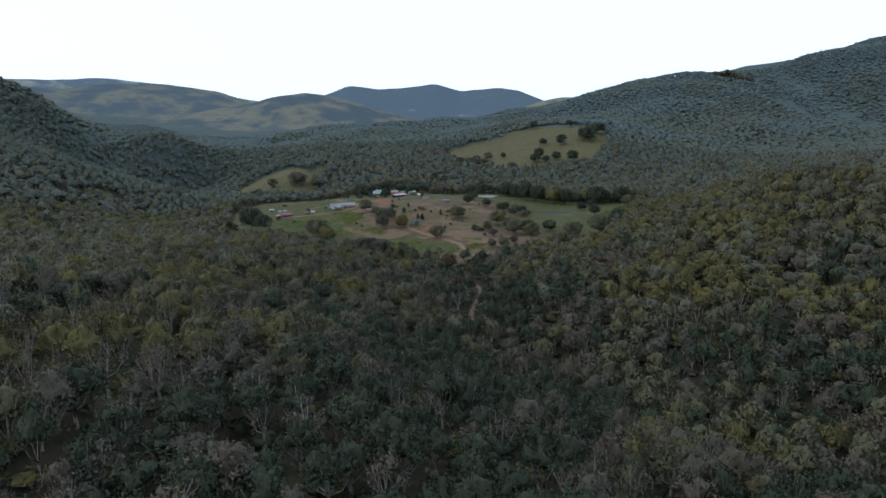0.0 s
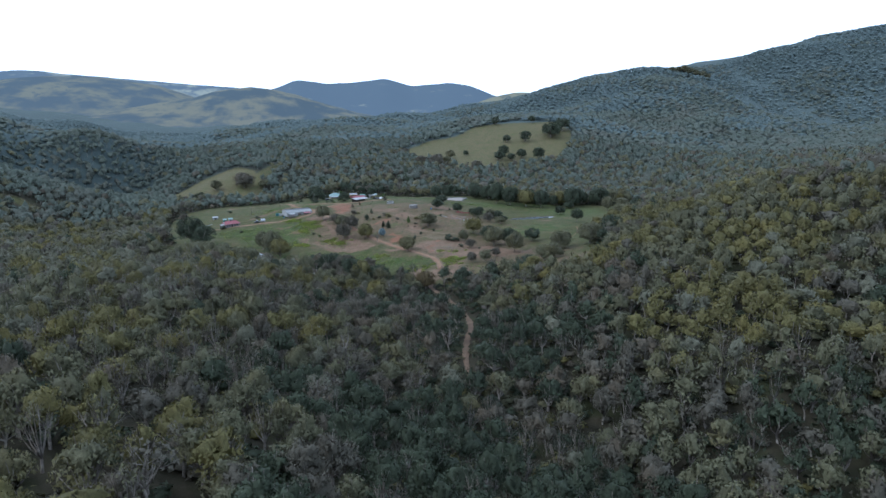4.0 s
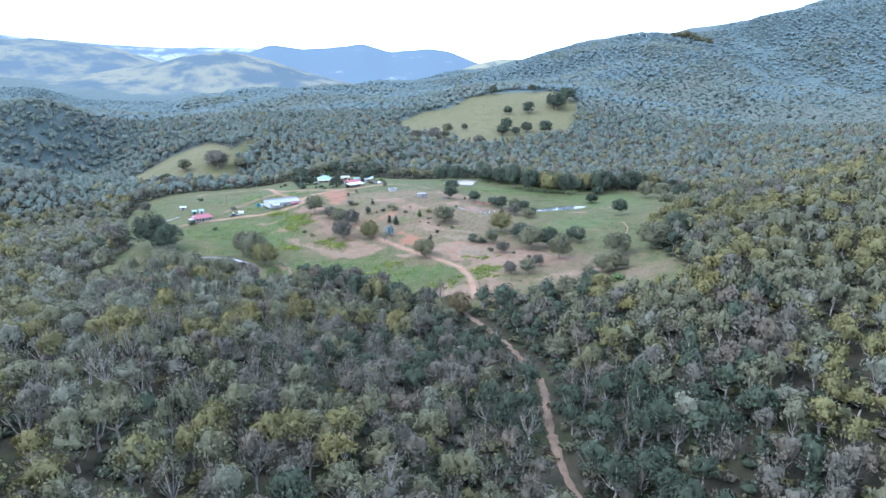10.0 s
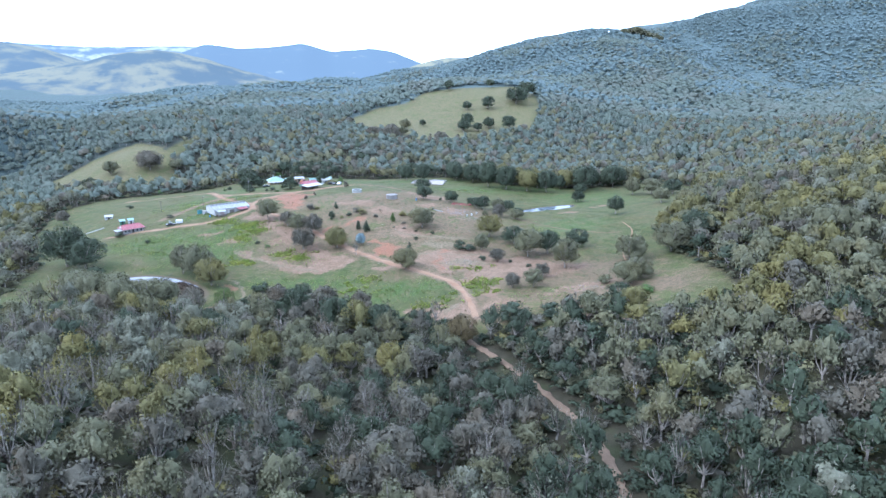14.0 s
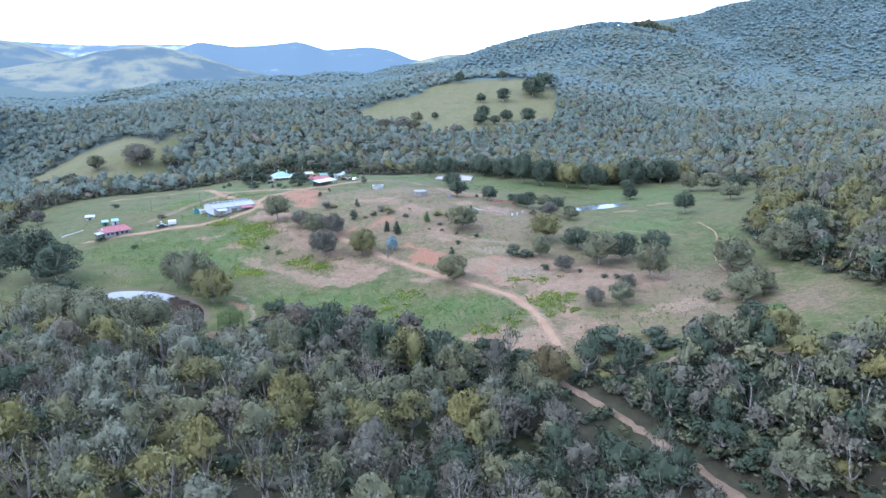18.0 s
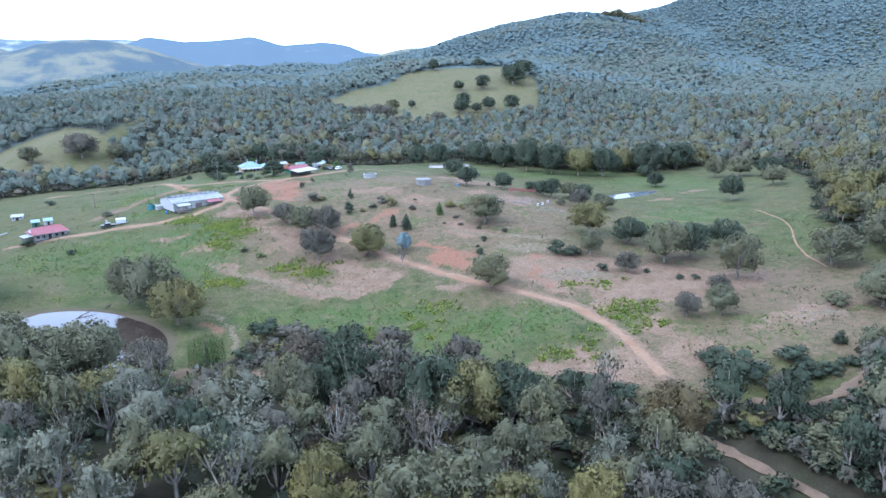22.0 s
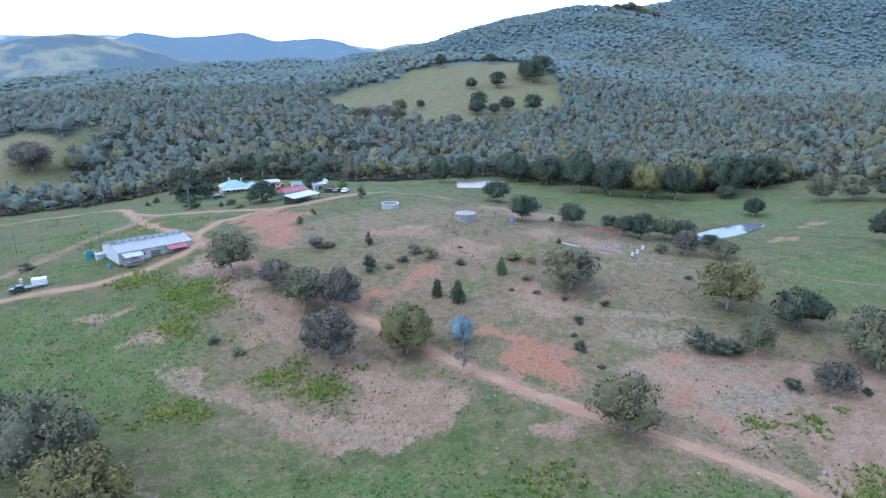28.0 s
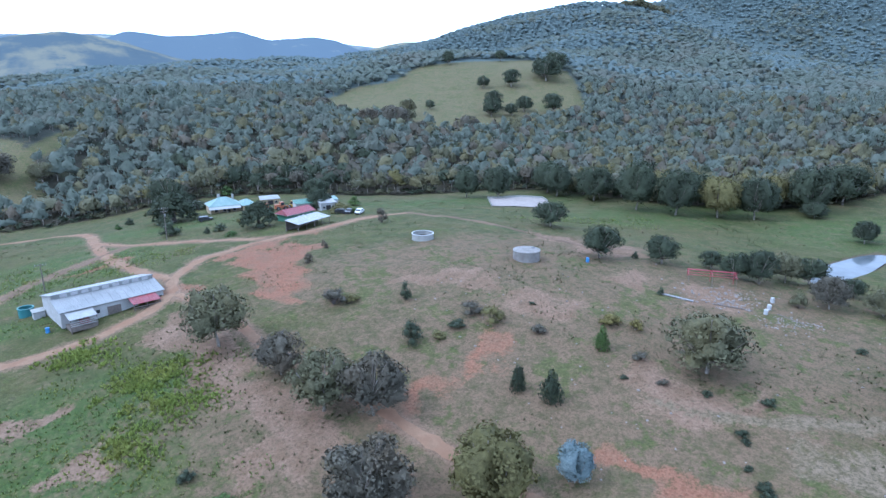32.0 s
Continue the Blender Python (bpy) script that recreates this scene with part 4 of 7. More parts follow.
# close at hand
x, y = scatter(rng, (-140, 45), (90, 420), 7.2, lambda x, y: in_view(x, y) & wooded(x, y) & (near_d(x, y) <= 85))
solo = np.zeros(len(x), bool)
solo[np.argsort(np.abs(x - np.interp(y, [60, 420], [-25, -40])) + rng.uniform(0, 40, len(x)))[:165]] = True
SOLO_X, SOLO_Y = x[solo], y[solo]
x, y = x[~solo], y[~solo]
shapes = []
for i in range(16):
    c, r = gum_clumps(rng, 19, 0.56)
    bare = i > 10
    crown = leaves(rng, c, r * 1.04, 160 if bare else 720, 0.5, 0.8, 0.5, 0.2, 0.43, 0.25, 0.5 if bare else 0.68)
    if not bare:
        crown = joined_crown([dome(rng, c, r * 0.68, 10, 4, 0.8, 98), crown])
    shapes.append((crown, gum_shape(np.random.default_rng(i), 3, 0.5, 9, 4, True, 0.56, 5 if bare else 0)[1]))
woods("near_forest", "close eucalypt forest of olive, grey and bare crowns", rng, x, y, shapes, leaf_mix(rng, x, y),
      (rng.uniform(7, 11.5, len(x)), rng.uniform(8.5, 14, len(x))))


# undergrowth along the clearing's edge and beside the forest roads
def scrub(x, y):
    road = np.minimum(off_line(x, y, FOREST_ROAD), off_line(x, y, SIDE_TRACK))
    edge = np.abs(inside(x, y, CLEARING) + 4) < 5
    return (edge | ((road < 34) & (inside(x, y, CLEARING) < 0))) & (road > 2.6) & (off_line(x, y, MAIN_TRACK) > 4) & (ellipse(x, y, POND) > 1.5) & (rng.uniform(0, 1, len(x)) < 0.85)


x, y = scatter(rng, (-230, 190), (240, 730), 3.8, scrub)
shapes = []
for _ in range(8):
    c, r = gum_clumps(rng, 6, 0.2)
    c[:, 2] *= 0.75
    shapes.append((joined_crown([blobs(rng, c[:2] * [1, 1, 0.7], r[:2] * 0.9), leaves(rng, c, r * 1.1, 72, 2.1, 0.9, 0.6, 0, 0.34)]), None))
woods("undergrowth", "dark scrub closing the forest's edge", rng, x, y, shapes, np.where(rng.uniform(0, 1, len(x)) < 0.45, DARK, np.where(rng.uniform(0, 1, len(x)) < 0.6, GREY, DULL)),
      (rng.uniform(3, 6, len(x)), rng.uniform(1.8, 4.6, len(x))))
# the thicket between the forest road and the side track
x, y = scatter(rng, (14, 330), (84, 378), 2.9, lambda x, y: (inside(x, y, CLEARING) < 1.5) & (np.minimum(off_line(x, y, FOREST_ROAD), off_line(x, y, SIDE_TRACK)) > 3.4) & (x > 14 + 0.1 * (378 - y)))
shapes = []
for _ in range(8):
    c, r = gum_clumps(rng, 7, 0.2)
    shapes.append((joined_crown([dome(rng, c, r * 0.8, 9, 4), leaves(rng, c, r * 1.1, 300, 1.0, 0.85, 0.5, 0.1, 0.4)]), None))
woods("thicket", "dense blue-green scrub filling the gully beside the track", rng, x, y, shapes, rng.choice([DARK, DARK, DARK, GREY, DULL], len(x)),
      (rng.uniform(3.8, 6.4, len(x)), rng.uniform(2.6, 4.8, len(x))))
# the forest beyond the walk's sides
x, y = scatter(rng, (-430, -70), (430, 640), 9.0, lambda x, y: ~in_view(x, y) & wooded(x, y) & (np.abs(x) < 90 + 0.62 * (y + 70) + 120))
shapes = [(joined_crown([dome(rng, *gum_clumps(rng, 6, 0.35), 6, 3)]), None) for _ in range(8)]
woods("outer_forest", "eucalypt forest beyond the valley's sides", rng, x, y, shapes, leaf_mix(rng, x, y),
      (rng.uniform(7, 12, len(x)), rng.uniform(8, 13, len(x))))
# low understorey between the nearer trees
x, y = scatter(rng, (-260, 58), (330, 460), 6.6, lambda x, y: in_view(x, y) & wooded(x, y) & (near_d(x, y) <= 210))
shapes = []
for _ in range(8):
    c, r = gum_clumps(rng, 5, 0.2)
    c[:, 2] *= 0.7
    shapes.append((joined_crown([blobs(rng, [(0, 0, 3.0)], [2.8]), leaves(rng, c, r * 1.1, 34, 2.0, 0.9, 0.6, 0, 0.34)]), None))
woods("understorey", "low grey-green shrubs filling the forest floor", rng, x, y, shapes, rng.choice([DARK, DARK, GREY, DULL, OLIVE], len(x)),
      (rng.uniform(5, 8.5, len(x)), rng.uniform(2.4, 5.2, len(x))))


# ---- the distance: far hill ranges ----
def far_range(name, label, distance, depth, crest, foot, seed, land, trees, haze, glow):
    """A range of hills along an arc; crest: (bearing in degrees, height); haze, glow: colour and strength of the added
    haze.
    """
    a = np.radians(np.linspace(crest[0][0], crest[-1][0], 240))
    b, h = np.array(crest, float).T
    top = np.interp(np.degrees(a), b, h)
    soft = np.hanning(13)
    top = np.convolve(np.pad(top, 6, "edge"), soft / soft.sum(), "valid")
    top += 0.004 * distance / 4 * (0.5 * np.sin(a * 190 + seed) + 0.5 * np.sin(a * 71 + 2 * seed)) * 0.35
    t = np.linspace(0, 1, 26)[:, None]
    rise = np.sin(t * math.pi / 2) ** 1.3
    far = distance - depth * (1 - t) + 0 * a[None]
    wave = np.sin(a * 34 + t * 5 + seed) * np.sin(a * 13 + t * 3 + 2 * seed) + 0.5 * np.sin(a * 61 + t * 7)
    z = foot + (top[None] - foot) * rise + wave * 16 * t * (1 - t)
    x, y = np.sin(a)[None] * far, np.cos(a)[None] * far
    k = np.arange(x.size).reshape(x.shape)
    q = np.stack([k[:-1, :-1], k[:-1, 1:], k[1:, 1:], k[1:, :-1]], -1).reshape(-1, 4)
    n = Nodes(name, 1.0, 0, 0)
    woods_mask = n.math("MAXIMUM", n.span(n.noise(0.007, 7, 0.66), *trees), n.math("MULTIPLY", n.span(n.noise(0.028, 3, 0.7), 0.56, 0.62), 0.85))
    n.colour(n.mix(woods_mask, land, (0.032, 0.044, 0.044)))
    # Distance haze put on as an even glow, though hills give no light.
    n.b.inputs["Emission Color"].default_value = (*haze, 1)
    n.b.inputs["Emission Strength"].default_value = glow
    me = raw_mesh(name, np.stack([x, y, z], -1).reshape(-1, 3), np.concatenate([q[:, [0, 1, 2]], q[:, [0, 2, 3]]]), [n.m], None, True)
    tagged(new("backdrop_" + name, me), label, "hills", kind="structure")


far_range("farthest_range", "faint haze-blue hills on the horizon", 5800, 900,
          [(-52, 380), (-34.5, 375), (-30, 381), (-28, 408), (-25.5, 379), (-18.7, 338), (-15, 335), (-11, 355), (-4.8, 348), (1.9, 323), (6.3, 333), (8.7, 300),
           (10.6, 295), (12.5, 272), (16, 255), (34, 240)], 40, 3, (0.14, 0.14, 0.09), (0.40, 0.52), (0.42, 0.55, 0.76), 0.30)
far_range("blue_range", "haze-blue forested hills in the distance", 4900, 900,
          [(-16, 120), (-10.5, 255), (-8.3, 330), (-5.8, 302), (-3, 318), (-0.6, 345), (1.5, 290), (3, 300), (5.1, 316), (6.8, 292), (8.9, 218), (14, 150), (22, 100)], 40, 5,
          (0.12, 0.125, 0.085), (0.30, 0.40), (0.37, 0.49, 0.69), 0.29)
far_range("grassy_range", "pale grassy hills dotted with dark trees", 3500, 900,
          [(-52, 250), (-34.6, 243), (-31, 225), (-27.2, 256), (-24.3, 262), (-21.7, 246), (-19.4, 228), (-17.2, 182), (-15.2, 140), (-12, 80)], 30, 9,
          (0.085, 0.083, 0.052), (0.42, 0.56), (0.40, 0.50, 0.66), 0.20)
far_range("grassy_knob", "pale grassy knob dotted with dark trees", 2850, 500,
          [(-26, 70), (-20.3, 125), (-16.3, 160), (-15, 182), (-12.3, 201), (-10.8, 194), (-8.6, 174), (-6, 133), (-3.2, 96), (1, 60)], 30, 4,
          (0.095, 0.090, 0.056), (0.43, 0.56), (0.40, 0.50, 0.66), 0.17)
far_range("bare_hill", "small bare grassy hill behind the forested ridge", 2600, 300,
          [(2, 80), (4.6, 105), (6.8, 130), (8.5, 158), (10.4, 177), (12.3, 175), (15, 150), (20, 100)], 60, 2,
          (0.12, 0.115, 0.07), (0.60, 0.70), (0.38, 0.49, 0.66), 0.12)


# ---- building tools ----
def part(name, bm, material, parent, label=""):
    """Links a bmesh as one mesh object under a thing or a part."""
    me = bpy.data.meshes.new(name)
    bm.to_mesh(me)
    bm.free()
    me.materials.append(material)
    ob = new(name, me)
    ob.parent = parent
    return tagged(ob, label)


def thing(name, x, y, turn, label, category, group="", sink=0.0):
    ob = new(name)
    ob.empty_display_size = 0.5
    ob.matrix_world = pose(x, y, ground_at(x, y) - sink, 0, 0, turn)
    return tagged(ob, label, category, group)


def box(low, high, bm=None, bevel=0.0):
    bm = bm or bmesh.new()
    made = bmesh.ops.create_cube(bm, size=1)["verts"]
    for v in made:
        v.co = [low[i] + (v.co[i] + 0.5) * (high[i] - low[i]) for i in range(3)]
    if bevel:
        bmesh.ops.bevel(bm, geom=list({e for v in made for e in v.link_edges}), offset=bevel, segments=1, affect="EDGES")
    return bm


def prism(outline, low, high, axis="x", bm=None):
    """An outline in the plane across axis, drawn out from low to high."""
    bm = bm or bmesh.new()
    put = {"x": lambda s, p: (s, p[0], p[1]), "y": lambda s, p: (p[0], s, p[1]), "z": lambda s, p: (p[0], p[1], s)}[axis]
    a, b = ([bm.verts.new(put(s, p)) for p in outline] for s in (low, high))
    bm.faces.new(a[::-1]), bm.faces.new(b)
    for i in range(len(a)):
        j = (i + 1) % len(a)
        bm.faces.new((a[i], a[j], b[j], b[i]))
    bmesh.ops.recalc_face_normals(bm, faces=bm.faces)
    return bm


def slab(corners, thick=0.08, bm=None):
    """A sheet through four corners, with thickness."""
    bm = bm or bmesh.new()
    c = [Vector(p) for p in corners]
    n = (c[1] - c[0]).cross(c[-1] - c[0]).normalized() * thick
    a, b = [bm.verts.new(p) for p in c], [bm.verts.new(p + n) for p in c]
    bm.faces.new(a[::-1]), bm.faces.new(b)
    for i in range(len(a)):
        j = (i + 1) % len(a)
        bm.faces.new((a[i], a[j], b[j], b[i]))
    bmesh.ops.recalc_face_normals(bm, faces=bm.faces)
    return bm


def rod(a, b, radius, sides=8, bm=None, end=None):
    bm = bm or bmesh.new()
    a, b = Vector(a), Vector(b)
    bmesh.ops.create_cone(bm, cap_ends=True, segments=sides, radius1=radius, radius2=radius if end is None else end, depth=(b - a).length,
                          matrix=Matrix.Translation((a + b) / 2) @ (b - a).to_track_quat("Z", "Y").to_matrix().to_4x4())
    return bm


def worn(name, a, b, rough=0.6, metal=0.0, scale=0.6, ribs=0.0, third=None):
    a, b, third = (tuple(0.78 * v for v in c) if c else c for c in (a, b, third))
    n = Nodes(name, rough, metal, 0.4)
    at = n.local()
    c = n.mix(n.span(n.noise(scale, 5, 0.65, at), 0.35, 0.68), a, b)
    if third:
        c = n.mix(n.math("MULTIPLY", n.span(n.noise(scale * 2.3, 4, 0.7, at), 0.55, 0.7), 0.7), c, third)
    n.colour(c)
    if ribs:
        w = n.node("ShaderNodeTexWave", Scale=ribs, Distortion=0.0)
        n.put(w.inputs["Vector"], at)
        n.bump(w.outputs["Fac"], 0.5, 0.04)
    return n.m


ROOF_WHITE = worn("white_corrugated_iron", (0.285, 0.286, 0.270), (0.215, 0.218, 0.208), 0.5, 0.0, 0.5, 4.0, (0.20, 0.185, 0.165))
ROOF_GREY = worn("grey_corrugated_iron", (0.240, 0.243, 0.232), (0.180, 0.184, 0.178), 0.5, 0.2, 0.4, 4.0)
ROOF_RED = worn("faded_red_iron", (0.206, 0.031, 0.034), (0.151, 0.034, 0.041), 0.5, 0.0, 0.5, 4.0, (0.248, 0.110, 0.103))
ROOF_GREEN = worn("pale_green_iron", (0.12, 0.20, 0.175), (0.18, 0.25, 0.23), 0.5, 0.0, 0.4, 4.0)
ROOF_DEEP_GREEN = worn("deep_green_iron", (0.021, 0.089, 0.055), (0.034, 0.124, 0.076), 0.5, 0.0, 0.4, 4.0)
WALL_WHITE = worn("white_painted_boards", (0.38, 0.38, 0.36), (0.29, 0.284, 0.266), 0.8, 0.0, 0.8)
WALL_CREAM = worn("cream_boards", (0.358, 0.275, 0.151), (0.289, 0.227, 0.138), 0.8, 0.0, 0.8)
WALL_GREEN = worn("green_boards", (0.041, 0.138, 0.083), (0.062, 0.165, 0.103), 0.8, 0.0, 0.8)
WALL_RED = worn("dull_red_boards", (0.165, 0.041, 0.034), (0.117, 0.041, 0.034), 0.8, 0.0, 0.8)
TIMBER = worn("grey_weathered_timber", (0.151, 0.124, 0.103), (0.089, 0.076, 0.062), 0.9, 0.0, 2.0)
DARK_OPENING = worn("dark_doorway_boards", (0.017, 0.017, 0.017), (0.028, 0.024, 0.021), 0.9, 0.0, 1.0)
CONCRETE = worn("weathered_concrete", (0.208, 0.198, 0.179), (0.139, 0.124, 0.109), 0.9, 0.0, 0.7, 0.0, (0.148, 0.109, 0.079))
CONCRETE_PALE = worn("pale_concrete", (0.297, 0.297, 0.272), (0.228, 0.228, 0.198), 0.9, 0.0, 0.7)
STEEL = worn("dull_steel", (0.241, 0.248, 0.255), (0.151, 0.138, 0.124), 0.5, 0.6, 1.5)
RED_STEEL = worn("red_painted_steel", (0.261, 0.034, 0.048), (0.179, 0.034, 0.034), 0.6, 0.0, 1.5)
PAINT_WHITE = worn("white_vehicle_paint", (0.516, 0.523, 0.530), (0.454, 0.454, 0.454), 0.3, 0.0, 0.8)
PAINT_DARK = worn("dark_vehicle_paint", (0.021, 0.022, 0.024), (0.034, 0.034, 0.038), 0.3, 0.0, 0.8)
PAINT_YELLOW = worn("yellow_machine_paint", (0.378, 0.227, 0.028), (0.289, 0.165, 0.034), 0.5, 0.0, 1.0)
PAINT_ORANGE = worn("orange_machine_paint", (0.310, 0.096, 0.034), (0.234, 0.083, 0.034), 0.5, 0.0, 1.0)
RUBBER = worn("black_rubber", (0.014, 0.014, 0.014), (0.024, 0.022, 0.021), 0.9, 0.0, 2.0)
TANK_GREEN = worn("blue_green_poly", (0.034, 0.138, 0.138), (0.055, 0.172, 0.172), 0.5, 0.0, 0.8)
PLASTIC_WHITE = worn("white_plastic", (0.387, 0.387, 0.377), (0.337, 0.337, 0.327), 0.5, 0.0, 1.2)
PLASTIC_BLUE = worn("blue_plastic", (0.055, 0.172, 0.378), (0.069, 0.206, 0.413), 0.5, 0.0, 1.2)
n = Nodes("window_glass", 0.08, 0, 0.5)
n.colour((0.02, 0.025, 0.03))
GLASS = n.m


def window(parent, x0, x1, y, z0, z1, out=-1):
    """A window in a wall across y, facing out."""
    w = part("window", box((x0, min(y, y + out * 0.06), z0), (x1, max(y, y + out * 0.06), z1)), WALL_WHITE, parent, "white window frame")
    part("pane", box((x0 + 0.08, min(y, y + out * 0.09), z0 + 0.08), (x1 - 0.08, max(y, y + out * 0.09), z1 - 0.08)), GLASS, w)
    return w


def door(parent, x0, x1, y, z1, material=DARK_OPENING, out=-1, name="door"):
    return part(name, box((x0, min(y, y + out * 0.07), 0.0), (x1, max(y, y + out * 0.07), z1)), material, parent)


def roof_sheets(parent, corners, count, material, name="roof_sheet", thick=0.06):
    """A roof slope of side-by-side iron sheets: corners eave low, eave high, ridge high, ridge low."""
    a, b, c, d = (Vector(p) for p in corners)
    for i in range(count):
        f, g = i / count, (i + 1) / count - 0.002
        part(name, slab([a.lerp(b, f), a.lerp(b, g), d.lerp(c, g), d.lerp(c, f)], thick + 0.012 * (i % 2)), material, parent)


# ---- the long white shed ----
shed = thing("shearing_shed", -91.3, 563.6, 28, "long white iron shearing shed with a row of roof windows", "shed", sink=0.5)
L2, W2 = 10.2, 6.6
part("wall", prism([(-W2, 0), (W2, 0), (W2, 3.6), (-1.2, 5.55), (-1.2, 4.75), (-W2, 3.4)], -L2, -L2 + 0.15), WALL_WHITE, shed, "white end wall of iron sheets")
part("wall", prism([(-W2, 0), (W2, 0), (W2, 3.6), (-1.2, 5.55), (-1.2, 4.75), (-W2, 3.4)], L2 - 0.15, L2), WALL_WHITE, shed)
part("wall", box((-L2 + 0.15, -W2, 0), (L2 - 0.15, -W2 + 0.15, 3.4)), WALL_WHITE, shed)
part("wall", box((-L2 + 0.15, W2 - 0.15, 0), (L2 - 0.15, W2, 3.6)), WALL_WHITE, shed)
front_roof = part("roof", slab([(-L2 - 0.3, -W2 - 0.4, 3.30), (L2 + 0.3, -W2 - 0.4, 3.30), (L2 + 0.3, -1.2, 4.72), (-L2 - 0.3, -1.2, 4.72)], 0.05), ROOF_GREY, shed)
roof_sheets(front_roof, [(-L2 - 0.3, -W2 - 0.45, 3.36), (L2 + 0.3, -W2 - 0.45, 3.36), (L2 + 0.3, -1.2, 4.78), (-L2 - 0.3, -1.2, 4.78)], 14, ROOF_GREY)
rear_roof = part("roof", slab([(-L2 - 0.3, -1.15, 5.56), (L2 + 0.3, -1.15, 5.56), (L2 + 0.3, W2 + 0.4, 3.62), (-L2 - 0.3, W2 + 0.4, 3.62)], 0.05), ROOF_WHITE, shed)
roof_sheets(rear_roof, [(-L2 - 0.3, -1.2, 5.62), (L2 + 0.3, -1.2, 5.62), (L2 + 0.3, W2 + 0.45, 3.68), (-L2 - 0.3, W2 + 0.45, 3.68)], 14, ROOF_WHITE)
part("clerestory_wall", box((-L2, -1.28, 4.7), (L2, -1.15, 5.54)), ROOF_GREY, shed, "grey iron strip under the upper roof")
for i in range(9):
    x0 = -L2 + 1.6 + i * 2.05
    w = part("clerestory_window", box((x0, -1.42, 4.86), (x0 + 1.35, -1.282, 5.5)), PLASTIC_WHITE, shed, "white translucent window")
lean = part("lean_to", box((-6.5, W2 + 0.004, 0), (6.6, W2 + 2.6, 2.6)), WALL_WHITE, shed)
roof_sheets(lean, [(-6.8, W2 + 0.2, 3.3), (6.9, W2 + 0.2, 3.3), (6.9, W2 + 2.9, 2.65), (-6.8, W2 + 2.9, 2.65)], 8, ROOF_WHITE)
porch = part("porch_roof", slab([(-9.6, -W2 - 3.6, 2.5), (-4.4, -W2 - 3.6, 2.5), (-4.4, -W2, 3.15), (-9.6, -W2, 3.15)], 0.07), ROOF_WHITE, shed, "white lean-to porch roof")
for x0 in (-9.4, -7.0, -4.6):
    part("post", rod((x0, -W2 - 3.4, -0.6), (x0, -W2 - 3.4, 2.5), 0.08), TIMBER, porch)
deck = part("loading_ramp", box((-9.5, -W2 - 3.5, 0.0), (-4.5, -W2 - 0.02, 0.8)), TIMBER, shed)
for z0 in (1.1, 1.5, 1.9):
    part("rail", box((-9.5, -W2 - 3.56, z0), (-4.5, -W2 - 3.5, z0 + 0.14)), WALL_WHITE, deck)
part("wool_bale", box((-7.4, -W2 - 2.6, 0.8), (-5.6, -W2 - 1.2, 1.9), None, 0.1), ROOF_RED, deck, "faded red bale under the porch")
red_roof = part("skillion_roof", slab([(2.6, -W2 - 3.4, 2.55), (8.4, -W2 - 3.4, 2.55), (8.4, -W2, 3.25), (2.6, -W2, 3.25)], 0.05), ROOF_RED, shed, "faded red striped iron roof")
for i in range(6):
    x0 = 2.6 + i * 0.97
    part("roof_sheet", slab([(x0, -W2 - 3.45, 2.62), (x0 + (0.72 if i % 2 else 0.93), -W2 - 3.45, 2.62), (x0 + (0.72 if i % 2 else 0.93), -W2, 3.32), (x0, -W2, 3.32)], 0.03),
         ROOF_RED, red_roof)
for x0 in (2.8, 5.5, 8.2):
    part("post", rod((x0, -W2 - 3.2, -0.6), (x0, -W2 - 3.2, 2.6), 0.08), TIMBER, red_roof)
pen = part("holding_pen", box((2.7, -W2 - 3.3, 0.1), (8.3, -W2 - 0.02, 0.6)), TIMBER, shed)
for z0 in (0.9, 1.35, 1.8):
    part("rail", box((2.7, -W2 - 3.36, z0), (8.3, -W2 - 3.3, z0 + 0.16)), TIMBER, pen)
door(shed, -1.5, 1.2, -W2, 2.4, TIMBER)
for x0 in (-3.8, 9.0):
    window(shed, x0, x0 + 0.9, -W2, 1.4, 2.3)


